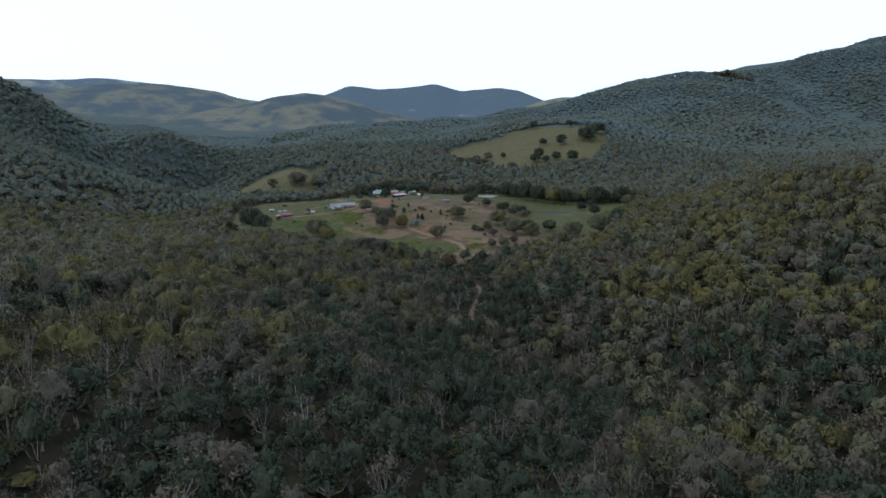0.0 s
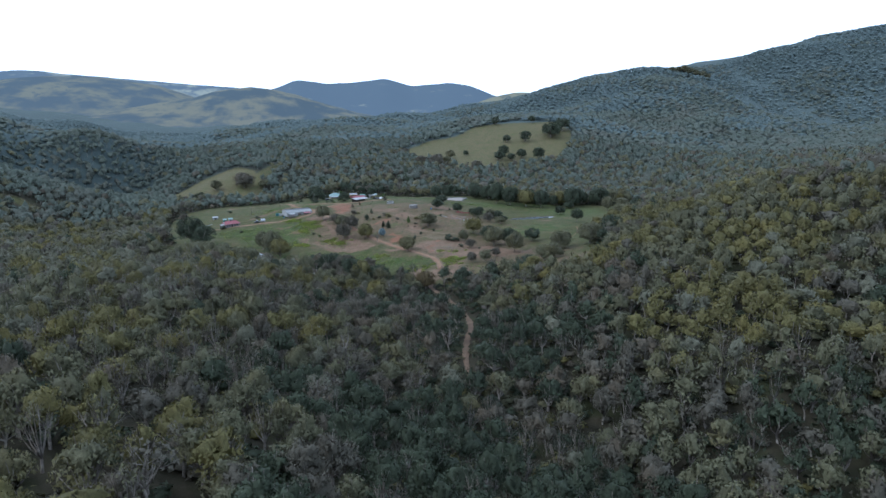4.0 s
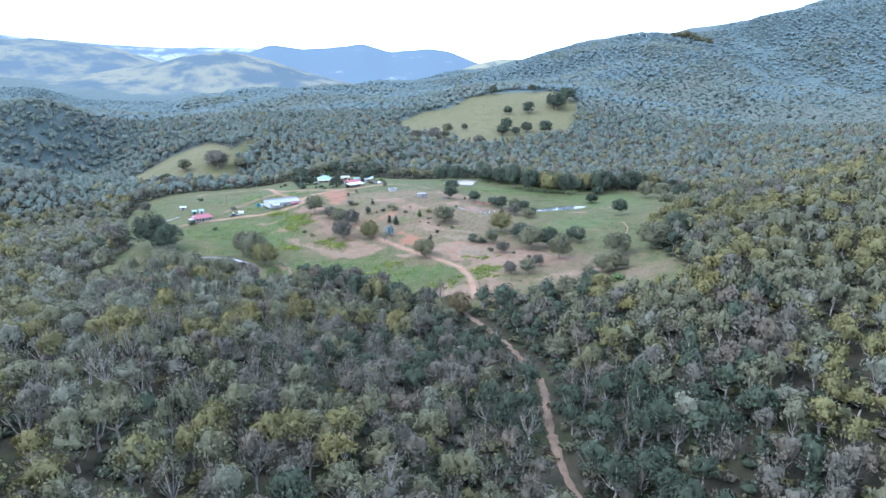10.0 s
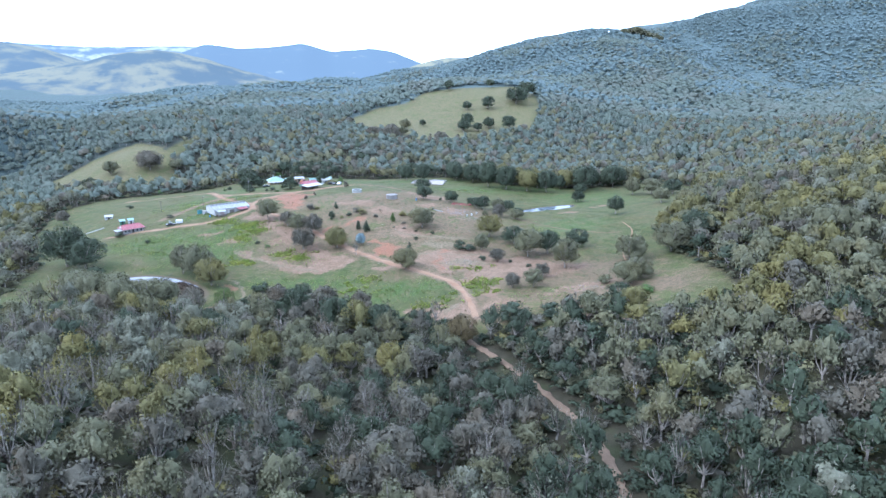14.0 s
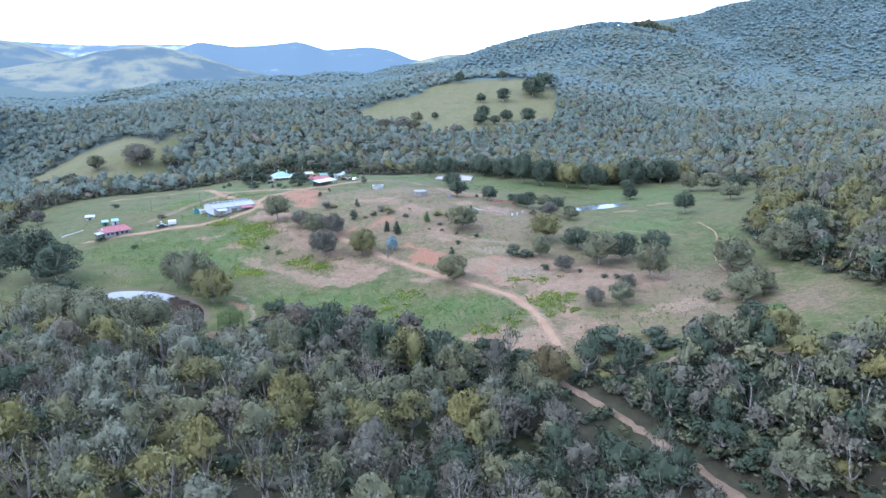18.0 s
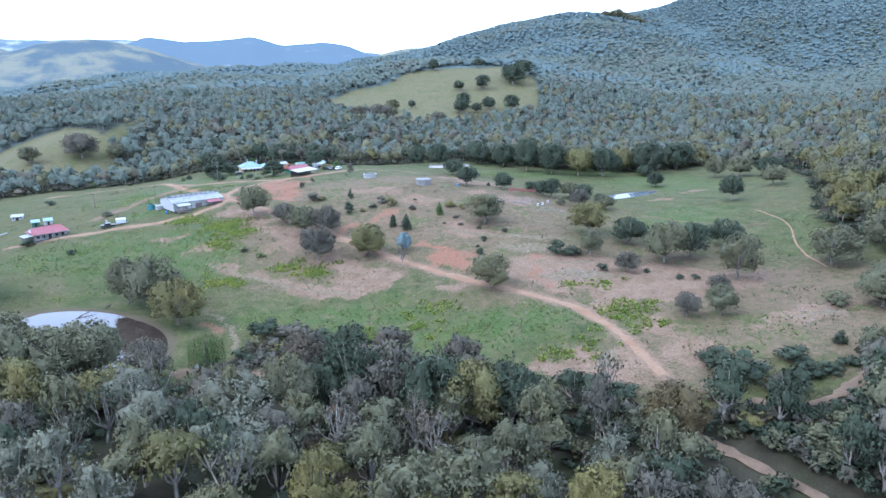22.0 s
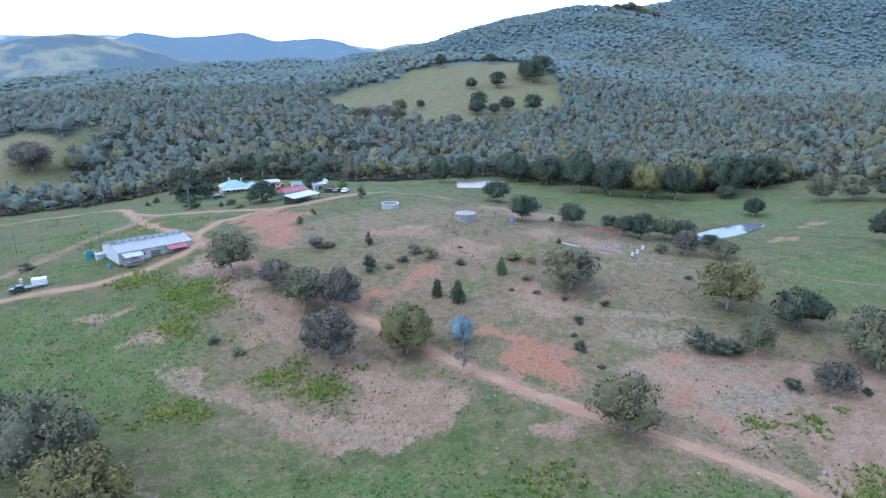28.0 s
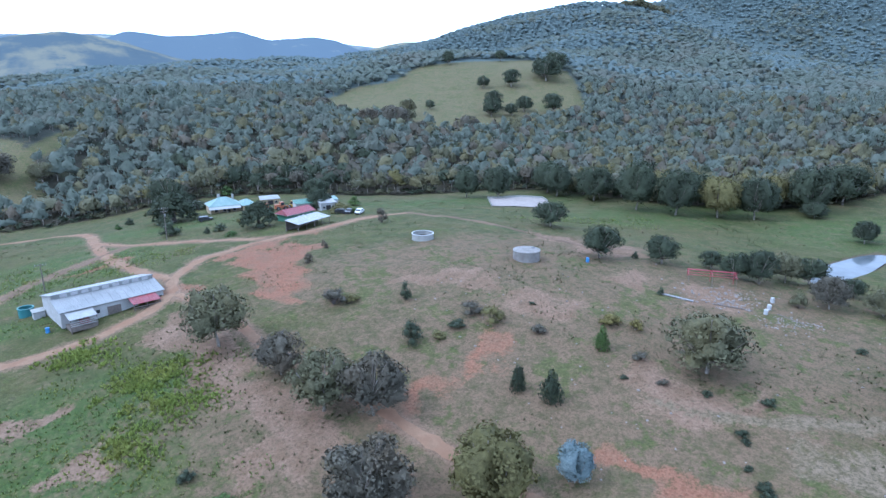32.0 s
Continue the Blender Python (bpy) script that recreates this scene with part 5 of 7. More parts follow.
def tank(x, y, radius, height, material, label, lid=True, rim=None, category="water tank"):
    t = thing("water_tank", x, y, 0, label, category, sink=0.3)
    bm = bmesh.new()
    bmesh.ops.create_cone(bm, cap_ends=lid, segments=48, radius1=radius, radius2=radius, depth=height + 0.3, matrix=Matrix.Translation((0, 0, (height + 0.3) / 2)))
    part("wall", bm, material, t)
    if lid:
        bm = bmesh.new()
        bmesh.ops.create_cone(bm, cap_ends=True, segments=48, radius1=radius + 0.12, radius2=radius * 0.2, depth=0.45, matrix=Matrix.Translation((0, 0, height + 0.5)))
        top = part("lid", bm, rim or material, t)
        part("hatch", box((radius * 0.4, -0.4, height + 0.62), (radius * 0.4 + 0.7, 0.3, height + 0.78)), STEEL, top)
    else:
        bm = bmesh.new()
        for r0, z0, z1 in ((radius, height + 0.3, height + 0.42),):
            a = [bm.verts.new((math.cos(i * math.pi / 24) * (r0 + s), math.sin(i * math.pi / 24) * (r0 + s), z)) for z in (z0, z1) for s in (-0.18, 0.12) for i in range(48)]
            for i in range(48):
                j = (i + 1) % 48
                for p, q in ((0, 1), (1, 3), (3, 2), (2, 0)):
                    bm.faces.new((a[p * 48 + i], a[p * 48 + j], a[q * 48 + j], a[q * 48 + i]))
        bmesh.ops.recalc_face_normals(bm, faces=bm.faces)
        part("rim", bm, rim or material, t)
        bm = bmesh.new()
        bmesh.ops.create_circle(bm, cap_ends=True, segments=48, radius=radius - 0.02, matrix=Matrix.Translation((0, 0, height * 0.55)))
        part("water", bm, WATER, t)
    part("outlet_pipe", rod((radius - 0.1, 0, 0.45), (radius + 0.5, 0, 0.45), 0.06), STEEL, t)
    return t


tank(3.0, 549.5, 3.2, 2.3, CONCRETE, "round weathered concrete water tank on the knoll")
tank(-15.5, 575.5, 2.9, 1.7, CONCRETE_PALE, "low round pale concrete tank streaked with white", False, PLASTIC_WHITE)
tank(-107.2, 566.0, 1.5, 1.8, TANK_GREEN, "open blue-green stock tank beside the shed", False)
hut = thing("pump_hut", -104.0, 563.0, 28, "small white pump hut beside the stock tank", "hut", sink=0.2)
part("wall", box((-1.1, -0.8, 0), (1.1, 0.8, 1.7)), WALL_WHITE, hut)
part("roof", slab([(-1.3, -1.0, 1.7), (1.3, -1.0, 1.7), (1.3, 1.0, 1.95), (-1.3, 1.0, 1.95)], 0.06), CONCRETE_PALE, hut)


def hip_roof(parent, x0, x1, y0, y1, z, rise, material, over=0.5, inset=None, name="roof"):
    """A hipped roof of four slopes with a soffit; each slope is a sheet of its own."""
    x0, x1, y0, y1 = x0 - over, x1 + over, y0 - over, y1 + over
    inset = (y1 - y0) / 2 if inset is None else inset
    ym = (y0 + y1) / 2
    r0, r1 = (x0 + inset, ym, z + rise), (x1 - inset, ym, z + rise)
    roof = part(name, box((x0 + 0.05, y0 + 0.05, z - 0.16), (x1 - 0.05, y1 - 0.05, z - 0.02)), WALL_WHITE, parent, "white fascia and gutter")
    part("roof_slope", slab([(x0, y0, z), (x1, y0, z), r1, r0], 0.06), material, roof)
    part("roof_slope", slab([(x1, y1, z), (x0, y1, z), r0, r1], 0.06), material, roof)
    part("roof_slope", slab([(x0, y1, z), (x0, y0, z), r0], 0.06), material, roof)
    part("roof_slope", slab([(x1, y0, z), (x1, y1, z), r1], 0.06), material, roof)
    part("ridge_cap", rod(Vector(r0) + Vector((0, 0, 0.06)), Vector(r1) + Vector((0, 0, 0.06)), 0.09), material, roof)
    return roof


# ---- the red-roofed cottage ----
cottage = thing("cottage", -139.4, 544.7, 34, "small white cottage with a faded red iron roof", "house", sink=0.3)
part("wall", box((-5.4, -2.2, 0), (5.4, 3.6, 2.8)), WALL_WHITE, cottage)
hip_roof(cottage, -5.4, 5.4, -4.0, 3.8, 2.75, 1.9, ROOF_RED, 0.5, 1.6)
for x0 in (-5.4, -2.7, 0.0, 2.7, 5.4):
    part("verandah_post", rod((x0, -4.0, -0.2), (x0, -4.0, 2.7), 0.07), WALL_WHITE, cottage)
part("verandah_floor", box((-5.5, -4.2, -0.1), (5.5, -2.2, 0.25)), TIMBER, cottage)
part("rail", box((0.0, -4.04, 0.9), (5.4, -3.98, 1.0)), WALL_WHITE, cottage)
door(cottage, -0.5, 0.5, -2.2, 2.1)
for x0 in (-4.4, -2.6, 1.6, 3.6):
    window(cottage, x0, x0 + 1.1, -2.2, 0.9, 2.0)
wing = part("side_shelter", box((-8.2, -3.2, 0), (-5.5, 1.2, 2.1)), TIMBER, cottage, "grey lean-to at the gable end")
part("roof_slope", slab([(-8.6, -3.6, 2.1), (-5.4, -3.6, 2.45), (-5.4, 1.6, 2.45), (-8.6, 1.6, 2.1)], 0.06), ROOF_GREY, wing)
part("gable", prism([(-2.2, 2.8), (2.2, 2.8), (0, 4.3)], -5.6, -5.45), WALL_WHITE, cottage, "white gable")
part("chimney", box((1.6, 0.6, 3.4), (2.3, 1.3, 5.2)), CONCRETE, cottage)


def small_shed(x, y, turn, size, wall, roof, label, open_front=False):
    s = thing("farm_shed", x, y, turn, label, "shed", sink=0.25)
    w, d, h = size
    if open_front:
        for i in range(int(w // 3) + 1):
            for yy in (-d / 2, d / 2):
                part("post", rod((-w / 2 + i * w / (w // 3), yy, -0.4), (-w / 2 + i * w / (w // 3), yy, h + (0.7 if yy > 0 else 0.0)), 0.1), TIMBER, s)
        part("back_wall", box((-w / 2, d / 2 + 0.1, 0), (w / 2, d / 2 + 0.18, h + 0.4)), wall, s)
    else:
        part("wall", box((-w / 2, -d / 2, 0), (w / 2, d / 2, h)), wall, s)
        door(s, -w * 0.15, w * 0.15, -d / 2, min(2.1, h - 0.2))
        if w > 4:
            window(s, w * 0.22, w * 0.38, -d / 2, 1.0, 1.8)
            window(s, -w * 0.38, -w * 0.22, -d / 2, 1.0, 1.8)
    roof_sheets(s, [(-w / 2 - 0.3, -d / 2 - 0.4, h + 0.02), (w / 2 + 0.3, -d / 2 - 0.4, h + 0.02), (w / 2 + 0.3, d / 2 + 0.4, h + 0.75), (-w / 2 - 0.3, d / 2 + 0.4, h + 0.75)],
                max(3, int(w)), roof)
    return s


small_shed(-151.0, 571.0, 20, (2.6, 2.2, 2.2), WALL_GREEN, ROOF_GREEN, "small green garden shed behind the cottage")
small_shed(-145.6, 568.0, 20, (2.8, 2.4, 2.4), WALL_WHITE, ROOF_GREEN, "small pale green hut behind the cottage")
small_shed(-166.0, 598.0, 10, (4.2, 2.2, 1.8), WALL_WHITE, ROOF_WHITE, "low white shelter in the far paddock")

# ---- homestead among dark trees ----
home = thing("homestead", -68.0, 664.0, 14, "sprawling homestead with pale green hipped iron roofs", "house", sink=0.3)
part("wall", box((-6.5, -4.2, 0), (4.5, 4.2, 3.0)), WALL_CREAM, home, "cream weatherboard wall")
hip_roof(home, -6.5, 4.5, -4.2, 4.2, 3.0, 2.6, ROOF_GREEN)
part("wall", box((4.6, -6.2, 0), (9.4, 1.6, 2.8)), WALL_CREAM, home)
hip_roof(home, 4.6, 9.4, -6.2, 1.6, 2.85, 1.8, ROOF_GREEN, 0.5, 2.8)
part("verandah_roof", slab([(-7.4, -6.8, 2.3), (4.0, -6.8, 2.3), (4.0, -4.7, 2.9), (-7.4, -4.7, 2.9)], 0.06), ROOF_WHITE, home)
for x0 in (-7.0, -4.0, -1.0, 2.0):
    part("verandah_post", rod((x0, -6.6, -0.4), (x0, -6.6, 2.3), 0.07), WALL_WHITE, home)
for x0 in (-5.2, -2.2, 1.4):
    window(home, x0, x0 + 1.2, -4.2, 0.9, 2.2)
for x0 in (5.3, 7.4):
    window(home, x0, x0 + 1.2, -6.2, 0.9, 2.1)
door(home, -0.6, 0.5, -4.2, 2.1)
part("chimney", box((-2.6, 1.2, 3.8), (-1.8, 2.0, 6.6)), CONCRETE_PALE, home)
part("chimney", box((2.4, 0.6, 3.8), (3.1, 1.3, 6.3)), CONCRETE_PALE, home)
small_shed(-52.0, 668.0, 10, (7.0, 4.0, 2.6), WALL_CREAM, ROOF_GREY, "grey-roofed outbuilding behind the homestead")
small_shed(-80.0, 678.0, 10, (4.0, 3.0, 2.2), WALL_WHITE, ROOF_WHITE, "small white garden shed among shrubs")
quarters = thing("shearers_quarters", -45.0, 628.0, 36, "low quarters with a red iron roof and green walls", "house", sink=0.3)
part("wall", box((-5.6, -2.6, 0), (5.6, 2.6, 2.6)), WALL_GREEN, quarters, "green boarded wall with white trim")
hip_roof(quarters, -5.6, 5.6, -2.6, 2.6, 2.6, 1.5, ROOF_RED, 0.6, 0.6)
for x0 in (-4.6, -2.8, 1.6, 3.4):
    window(quarters, x0, x0 + 0.9, -2.6, 0.9, 1.9)
for x0 in (-1.2, 0.4):
    door(quarters, x0, x0 + 0.85, -2.6, 2.05, WALL_WHITE)
small_shed(-42.5, 611.0, 42, (14.0, 5.0, 2.6), TIMBER, ROOF_WHITE, "open-fronted machinery shed with a pale iron roof", True)
small_shed(-41.0, 645.0, 12, (6.4, 4.6, 3.0), WALL_WHITE, ROOF_DEEP_GREEN, "white shed with a deep green iron roof")
small_shed(-33.0, 642.0, 12, (5.6, 4.0, 2.9), WALL_WHITE, ROOF_WHITE, "bright white iron shed beside the yard")
small_shed(-31.0, 647.0, 12, (4.6, 3.4, 3.3), WALL_WHITE, ROOF_GREEN, "white hut with a pale green roof")
small_shed(16.0, 1030.0, 30, (14.0, 8.0, 3.2), WALL_WHITE, ROOF_WHITE, "distant white-roofed farmhouse at the paddock's edge")
small_shed(-8.0, 1014.0, 20, (10.0, 7.0, 3.0), WALL_RED, ROOF_RED, "distant red-roofed shed among trees")


# ---- vehicles and machines ----
def wheel(parent, x, y, r, wide=0.24):
    w = part("wheel", rod((x, y - wide / 2, r), (x, y + wide / 2, r), r, 14), RUBBER, parent)
    part("rim", rod((x, y - wide / 2 - 0.02, r), (x, y + wide / 2 + 0.02, r), r * 0.55, 10), STEEL, w)


def utility_vehicle(x, y, turn, paint, label, tray=True):
    v = thing("utility_vehicle" if tray else "car", x, y, turn, label, "vehicle")
    part("body", prism([(-2.4, 0.45), (2.35, 0.45), (2.45, 0.8), (2.3, 1.02), (1.25, 1.12), (0.75, 1.72), (-0.75, 1.76), (-1.0 if tray else -2.0, 1.1 if tray else 1.66), (-2.45, 1.05)], -0.88, 0.88, "y"), paint, v)
    part("windscreen", slab([(1.24, -0.76, 1.14), (1.24, 0.76, 1.14), (0.80, 0.7, 1.68), (0.80, -0.7, 1.68)], 0.03), GLASS, v)
    for s in (-0.9, 0.88):
        part("side_window", box((-0.7, s, 1.16), (0.75, s + 0.02, 1.6)), GLASS, v)
    if tray:
        part("tray", box((-2.5, -0.92, 1.05), (-1.0, 0.92, 1.18)), STEEL, v)
    for xx in (-1.55, 1.5):
        for s in (-0.8, 0.8):
            wheel(v, xx, s, 0.37)
    for s in (-0.62, 0.62):
        part("headlight", box((2.38, s - 0.16, 0.74), (2.46, s + 0.16, 0.92)), PLASTIC_WHITE, v)
    part("bumper", box((2.36, -0.86, 0.42), (2.52, 0.86, 0.62)), PAINT_DARK, v)
    return v


utility_vehicle(-24.0, 625.0, -120, PAINT_WHITE, "white utility vehicle parked beside the yard")
utility_vehicle(-29.5, 629.5, -20, PAINT_DARK, "dark car parked near the sheds", False)
utility_vehicle(-26.8, 628.6, 60, PAINT_DARK, "black utility vehicle parked near the sheds")
utility_vehicle(-119.5, 545.6, 190, PAINT_DARK, "dark utility vehicle hitched to a white trailer")
utility_vehicle(-74.5, 645.0, 15, PAINT_DARK, "dark car on the homestead drive", False)
trailer = thing("box_trailer", -115.2, 546.6, 12, "white enclosed box trailer on the grass", "trailer")
part("body", box((-1.7, -1.05, 0.55), (1.7, 1.05, 2.35), None, 0.12), PAINT_WHITE, trailer)
part("drawbar", rod((-1.7, 0, 0.55), (-2.9, 0, 0.5), 0.06), STEEL, trailer)
part("rear_door", box((1.70, -0.9, 0.7), (1.74, 0.9, 2.2)), PLASTIC_WHITE, trailer)
for s in (-0.95, 0.95):
    wheel(trailer, 0.1, s, 0.36)


def loader(x, y, turn, paint, label):
    m = thing("loader", x, y, turn, label, "machine")
    part("chassis", box((-2.4, -0.8, 0.6), (1.6, 0.8, 1.5), None, 0.1), paint, m)
    part("bonnet", box((-2.5, -0.7, 1.5), (-0.6, 0.7, 2.1), None, 0.12), paint, m)
    cab = part("cab", box((-0.5, -0.75, 1.5), (0.9, 0.75, 2.9), None, 0.06), paint, m)
    part("pane", box((0.9, -0.65, 1.7), (0.93, 0.65, 2.75)), GLASS, cab)
    for s in (-0.78, 0.76):
        part("pane", box((-0.4, s, 1.7), (0.8, s + 0.02, 2.75)), GLASS, cab)
    arm = part("arm", prism([(0.9, 1.5), (1.2, 1.7), (3.2, 0.7), (3.0, 0.5)], -0.6, 0.6, "y"), paint, m)
    part("bucket", prism([(3.0, 0.2), (3.9, 0.15), (3.95, 0.3), (3.3, 0.5), (3.2, 1.1), (3.0, 1.1)], -1.1, 1.1, "y"), STEEL, arm)
    for xx, r in ((-1.5, 0.7), (1.2, 0.7)):
        for s in (-0.95, 0.95):
            wheel(m, xx, s, r, 0.42)


loader(-48.5, 650.0, 20, PAINT_ORANGE, "orange wheel loader parked behind the quarters")
loader(-44.0, 652.0, 150, PAINT_YELLOW, "yellow wheel loader parked among the sheds")
loader(-54.0, 651.5, 60, PAINT_ORANGE, "orange tractor parked beside the quarters")


# ---- power poles ----
def power_pole(x, y, turn, height, label):
    p = thing("power_pole", x, y, turn, label, "pole", "power poles", sink=1.0)
    part("pole", rod((0, 0, 0), (0, 0, height + 1.0), 0.16, 8, None, 0.11), TIMBER, p)
    for k, half in ((0.5, 1.25), (1.5, 0.9))[: 2 if height > 8 else 1]:
        arm = part("crossarm", box((-half, -0.22, height + 1.0 - k), (half, -0.12, height + 1.12 - k)), TIMBER, p)
        for xx in (-half + 0.1, -half * 0.4, half * 0.4, half - 0.1):
            part("insulator", rod((xx, -0.17, height + 1.12 - k), (xx, -0.17, height + 1.34 - k), 0.05, 6), PLASTIC_WHITE, arm)
    if height > 8:
        part("transformer", rod((0.1, -0.42, height - 2.0), (0.1, -0.42, height - 1.1), 0.28, 12), STEEL, p)


power_pole(-84.0, 617.0, 20, 10.0, "tall grey timber power pole with two crossarms")
power_pole(-107.5, 581.0, 10, 7.0, "grey timber power pole beside the dirt track")
power_pole(-133.0, 588.0, 10, 6.5, "thin timber power pole beyond the cottage")

# ---- sand arena behind the knoll ----
n = Nodes("pale_sand", 0.95, 0, 0.1)
n.colour(n.mix(n.span(n.noise(0.5, 5), 0.35, 0.65), (0.231, 0.204, 0.180), (0.177, 0.153, 0.133)))
SAND = n.m
arena = tagged(new("sand_arena"), "pale sand arena with low boards beside the forest", "arena")
arena.matrix_world = pose(43, 643, ground_at(43, 643), 0, 0, -18)
u, v = np.meshgrid(np.linspace(-11.5, 11.5, 20), np.linspace(-13, 15, 20))
ca, sa = math.cos(radians(-18)), math.sin(radians(-18))
h = ground_height(43 + u * ca - v * sa, 643 + u * sa + v * ca) - ground_at(43, 643) + 0.25
kk = np.arange(400).reshape(20, 20)
qq = np.stack([kk[:-1, :-1], kk[:-1, 1:], kk[1:, 1:], kk[1:, :-1]], -1).reshape(-1, 4)
surface = new("surface", raw_mesh("surface", np.stack([u, v, h], -1).reshape(-1, 3), np.concatenate([qq[:, [0, 1, 2]], qq[:, [0, 2, 3]]]), [SAND], None, True))
surface.parent = arena
def arena_board(ax, ay, bx, by):
    def g(px, py):
        return ground_at(43 + px * ca - py * sa, 643 + px * sa + py * ca) - ground_at(43, 643)
    ha, hb = g(ax, ay), g(bx, by)
    part("board", slab([(ax, ay, ha - 0.2), (bx, by, hb - 0.2), (bx, by, hb + 0.9), (ax, ay, ha + 0.9)], 0.1), CONCRETE_PALE, arena)


for i in range(7):
    y0 = -13 + i * 4
    arena_board(-11.6, y0, -11.6, y0 + 3.9), arena_board(11.6, y0, 11.6, y0 + 3.9)
for i in range(6):
    x0 = -11.5 + i * 3.85
    arena_board(x0, 15, x0 + 3.8, 15)

# ---- the red steel frame on its rubble pad ----
frame_shed = thing("shed_frame", 40.5, 530.0, -35, "skeleton of a red steel shed frame on posts", "ruin", sink=0.3)
for x0 in (-5.0, 0.0, 5.0):
    for y0 in (-2.2, 2.2):
        part("post", rod((x0, y0, 0), (x0, y0, 2.7), 0.07), TIMBER if y0 < 0 else RED_STEEL, frame_shed)
    part("truss", prism([(-2.4, 2.7), (2.4, 2.7), (2.4, 2.85), (0, 3.3), (-2.4, 2.85)], x0 - 0.05, x0 + 0.05), RED_STEEL, frame_shed)
for y0, z0 in ((-2.3, 2.8), (-1.2, 3.05), (0.0, 3.3), (1.2, 3.05), (2.3, 2.8)):
    part("purlin", box((-5.2, y0 - 0.05, z0), (5.2, y0 + 0.05, z0 + 0.12)), RED_STEEL, frame_shed)


def drum(x, y, turn, material, label):
    d = thing("drum", x, y, turn, label, "drum", "drums by the rubble")
    part("shell", rod((0, 0, 0), (0, 0, 1.0), 0.42, 16), material, d)
    part("lid", rod((0, 0, 1.0), (0, 0, 1.06), 0.38, 16), material, d)


drum(39.6, 512.6, 0, PLASTIC_WHITE, "white plastic drum standing on the slope")
drum(42.8, 515.0, 40, PLASTIC_WHITE, "white plastic drum standing near the rubble")
drum(46.4, 517.8, 70, PLASTIC_WHITE, "white plastic drum at the rubble's far end")
drum(17.0, 545.0, 70, PLASTIC_BLUE, "small blue drum on the knoll")
drum(-100.0, 553.5, 30, PLASTIC_BLUE, "blue plastic drum in the weeds beside the shed")
drum(-121.5, 553.0, 30, PLASTIC_WHITE, "white drum beside the track")


def long_pipe(ax, ay, bx, by, radius, material, label, name="pipe"):
    za, zb = ground_at(ax, ay) + radius * 0.7, ground_at(bx, by) + radius * 0.7
    p = thing(name, ax, ay, 0, label, name)
    o = Vector((ax, ay, ground_at(ax, ay)))
    part("shaft", rod(Vector((ax, ay, za)) - o, Vector((bx, by, zb)) - o, radius, 10, None, radius * 0.85), material, p)
    part("end", rod(Vector((bx, by, zb)) - o, Vector((bx, by, zb)) - o + (Vector((bx - ax, by - ay, zb - za)).normalized() * 0.1), radius * 1.1, 10), material, p)


long_pipe(23.0, 525.0, 27.5, 520.0, 0.28, STEEL, "grey steel pipe lying beside the rubble")
long_pipe(32.0, 519.0, 38.0, 514.5, 0.14, TIMBER, "weathered timber pole lying on the rubble", "log")
long_pipe(42.5, 512.5, 44.5, 507.0, 0.12, TIMBER, "weathered timber pole lying on the slope", "log")
long_pipe(-168.0, 562.0, -160.0, 567.0, 0.35, CONCRETE_PALE, "row of pale concrete pipes in the grass")
long_pipe(-60.0, 411.0, -55.0, 406.0, 0.3, CONCRETE_PALE, "pale fallen log by the creek", "log")


def rocks(name, label, places, rng, material, low, high):
    """Loose stones as one heap."""
    verts, tris, n = [], [], 0
    bm = bmesh.new()
    bmesh.ops.create_icosphere(bm, subdivisions=1, radius=1)
    v0 = np.array([v.co[:] for v in bm.verts])
    t0 = np.array([[v.index for v in f.verts] for f in bm.faces])
    bm.free()
    for x, y in places:
        s = rng.uniform(low, high) * rng.uniform(0.6, 1.3, 3) * [1, 1, 0.7]
        v = v0 * s * rng.uniform(0.75, 1.2, (len(v0), 1))
        a = rng.uniform(0, 6.3)
        v = v @ np.array([[math.cos(a), math.sin(a), 0], [-math.sin(a), math.cos(a), 0], [0, 0, 1]])
        verts.append(v + [x, y, ground_at(x, y) + 0.1 * s[2]]), tris.append(t0 + n)
        n += len(v0)
    tagged(new(name, raw_mesh(name, np.concatenate(verts), np.concatenate(tris), [material])), label, "rocks", kind="stuff")


STONE = worn("pale_stone", (0.20, 0.175, 0.15), (0.13, 0.108, 0.09), 0.9, 0.0, 0.5)
rng = np.random.default_rng(5)
rocks("rubble", "heap of broken pale stones and concrete", [(37 + rng.normal(0, 5), 521 + rng.normal(0, 3.2)) for _ in range(170)], rng, STONE, 0.1, 0.42)
rocks("quarry_stones", "scattered white stones on the eroded bank", [(19 + rng.normal(0, 4.5), 445 + rng.normal(0, 3.0)) for _ in range(150)], rng, STONE, 0.05, 0.3)
rocks("slope_stones", "loose stones strewn over bare slopes", [(rng.uniform(-30, 70), rng.uniform(420, 545)) for _ in range(330)], rng, STONE, 0.06, 0.28)
rocks("creek_stones", "pale boulders and broken concrete along the creek", [(-57 + rng.normal(0, 4), 408 + rng.normal(0, 3)) for _ in range(70)], rng, STONE, 0.2, 0.7)
rocks("tip_stones", "grey rubble spread below the drums", [(41 + rng.normal(0, 4), 508 + rng.normal(0, 2)) for _ in range(120)], rng, STONE, 0.08, 0.3)
rocks("edge_stones", "pale stones along the old bank", [(60 + rng.normal(0, 7), 400 + rng.normal(0, 2.5)) for _ in range(70)], rng, STONE, 0.06, 0.28)


# ---- single trees and shrubs ----
TREE_MESHES = {}
WORDS = ("olive-green", "grey-green", "dark green", "dull mauve-grey", "pale silvery", "fresh green", "blue-grey", "rusty olive", "bluish", "soft grey")


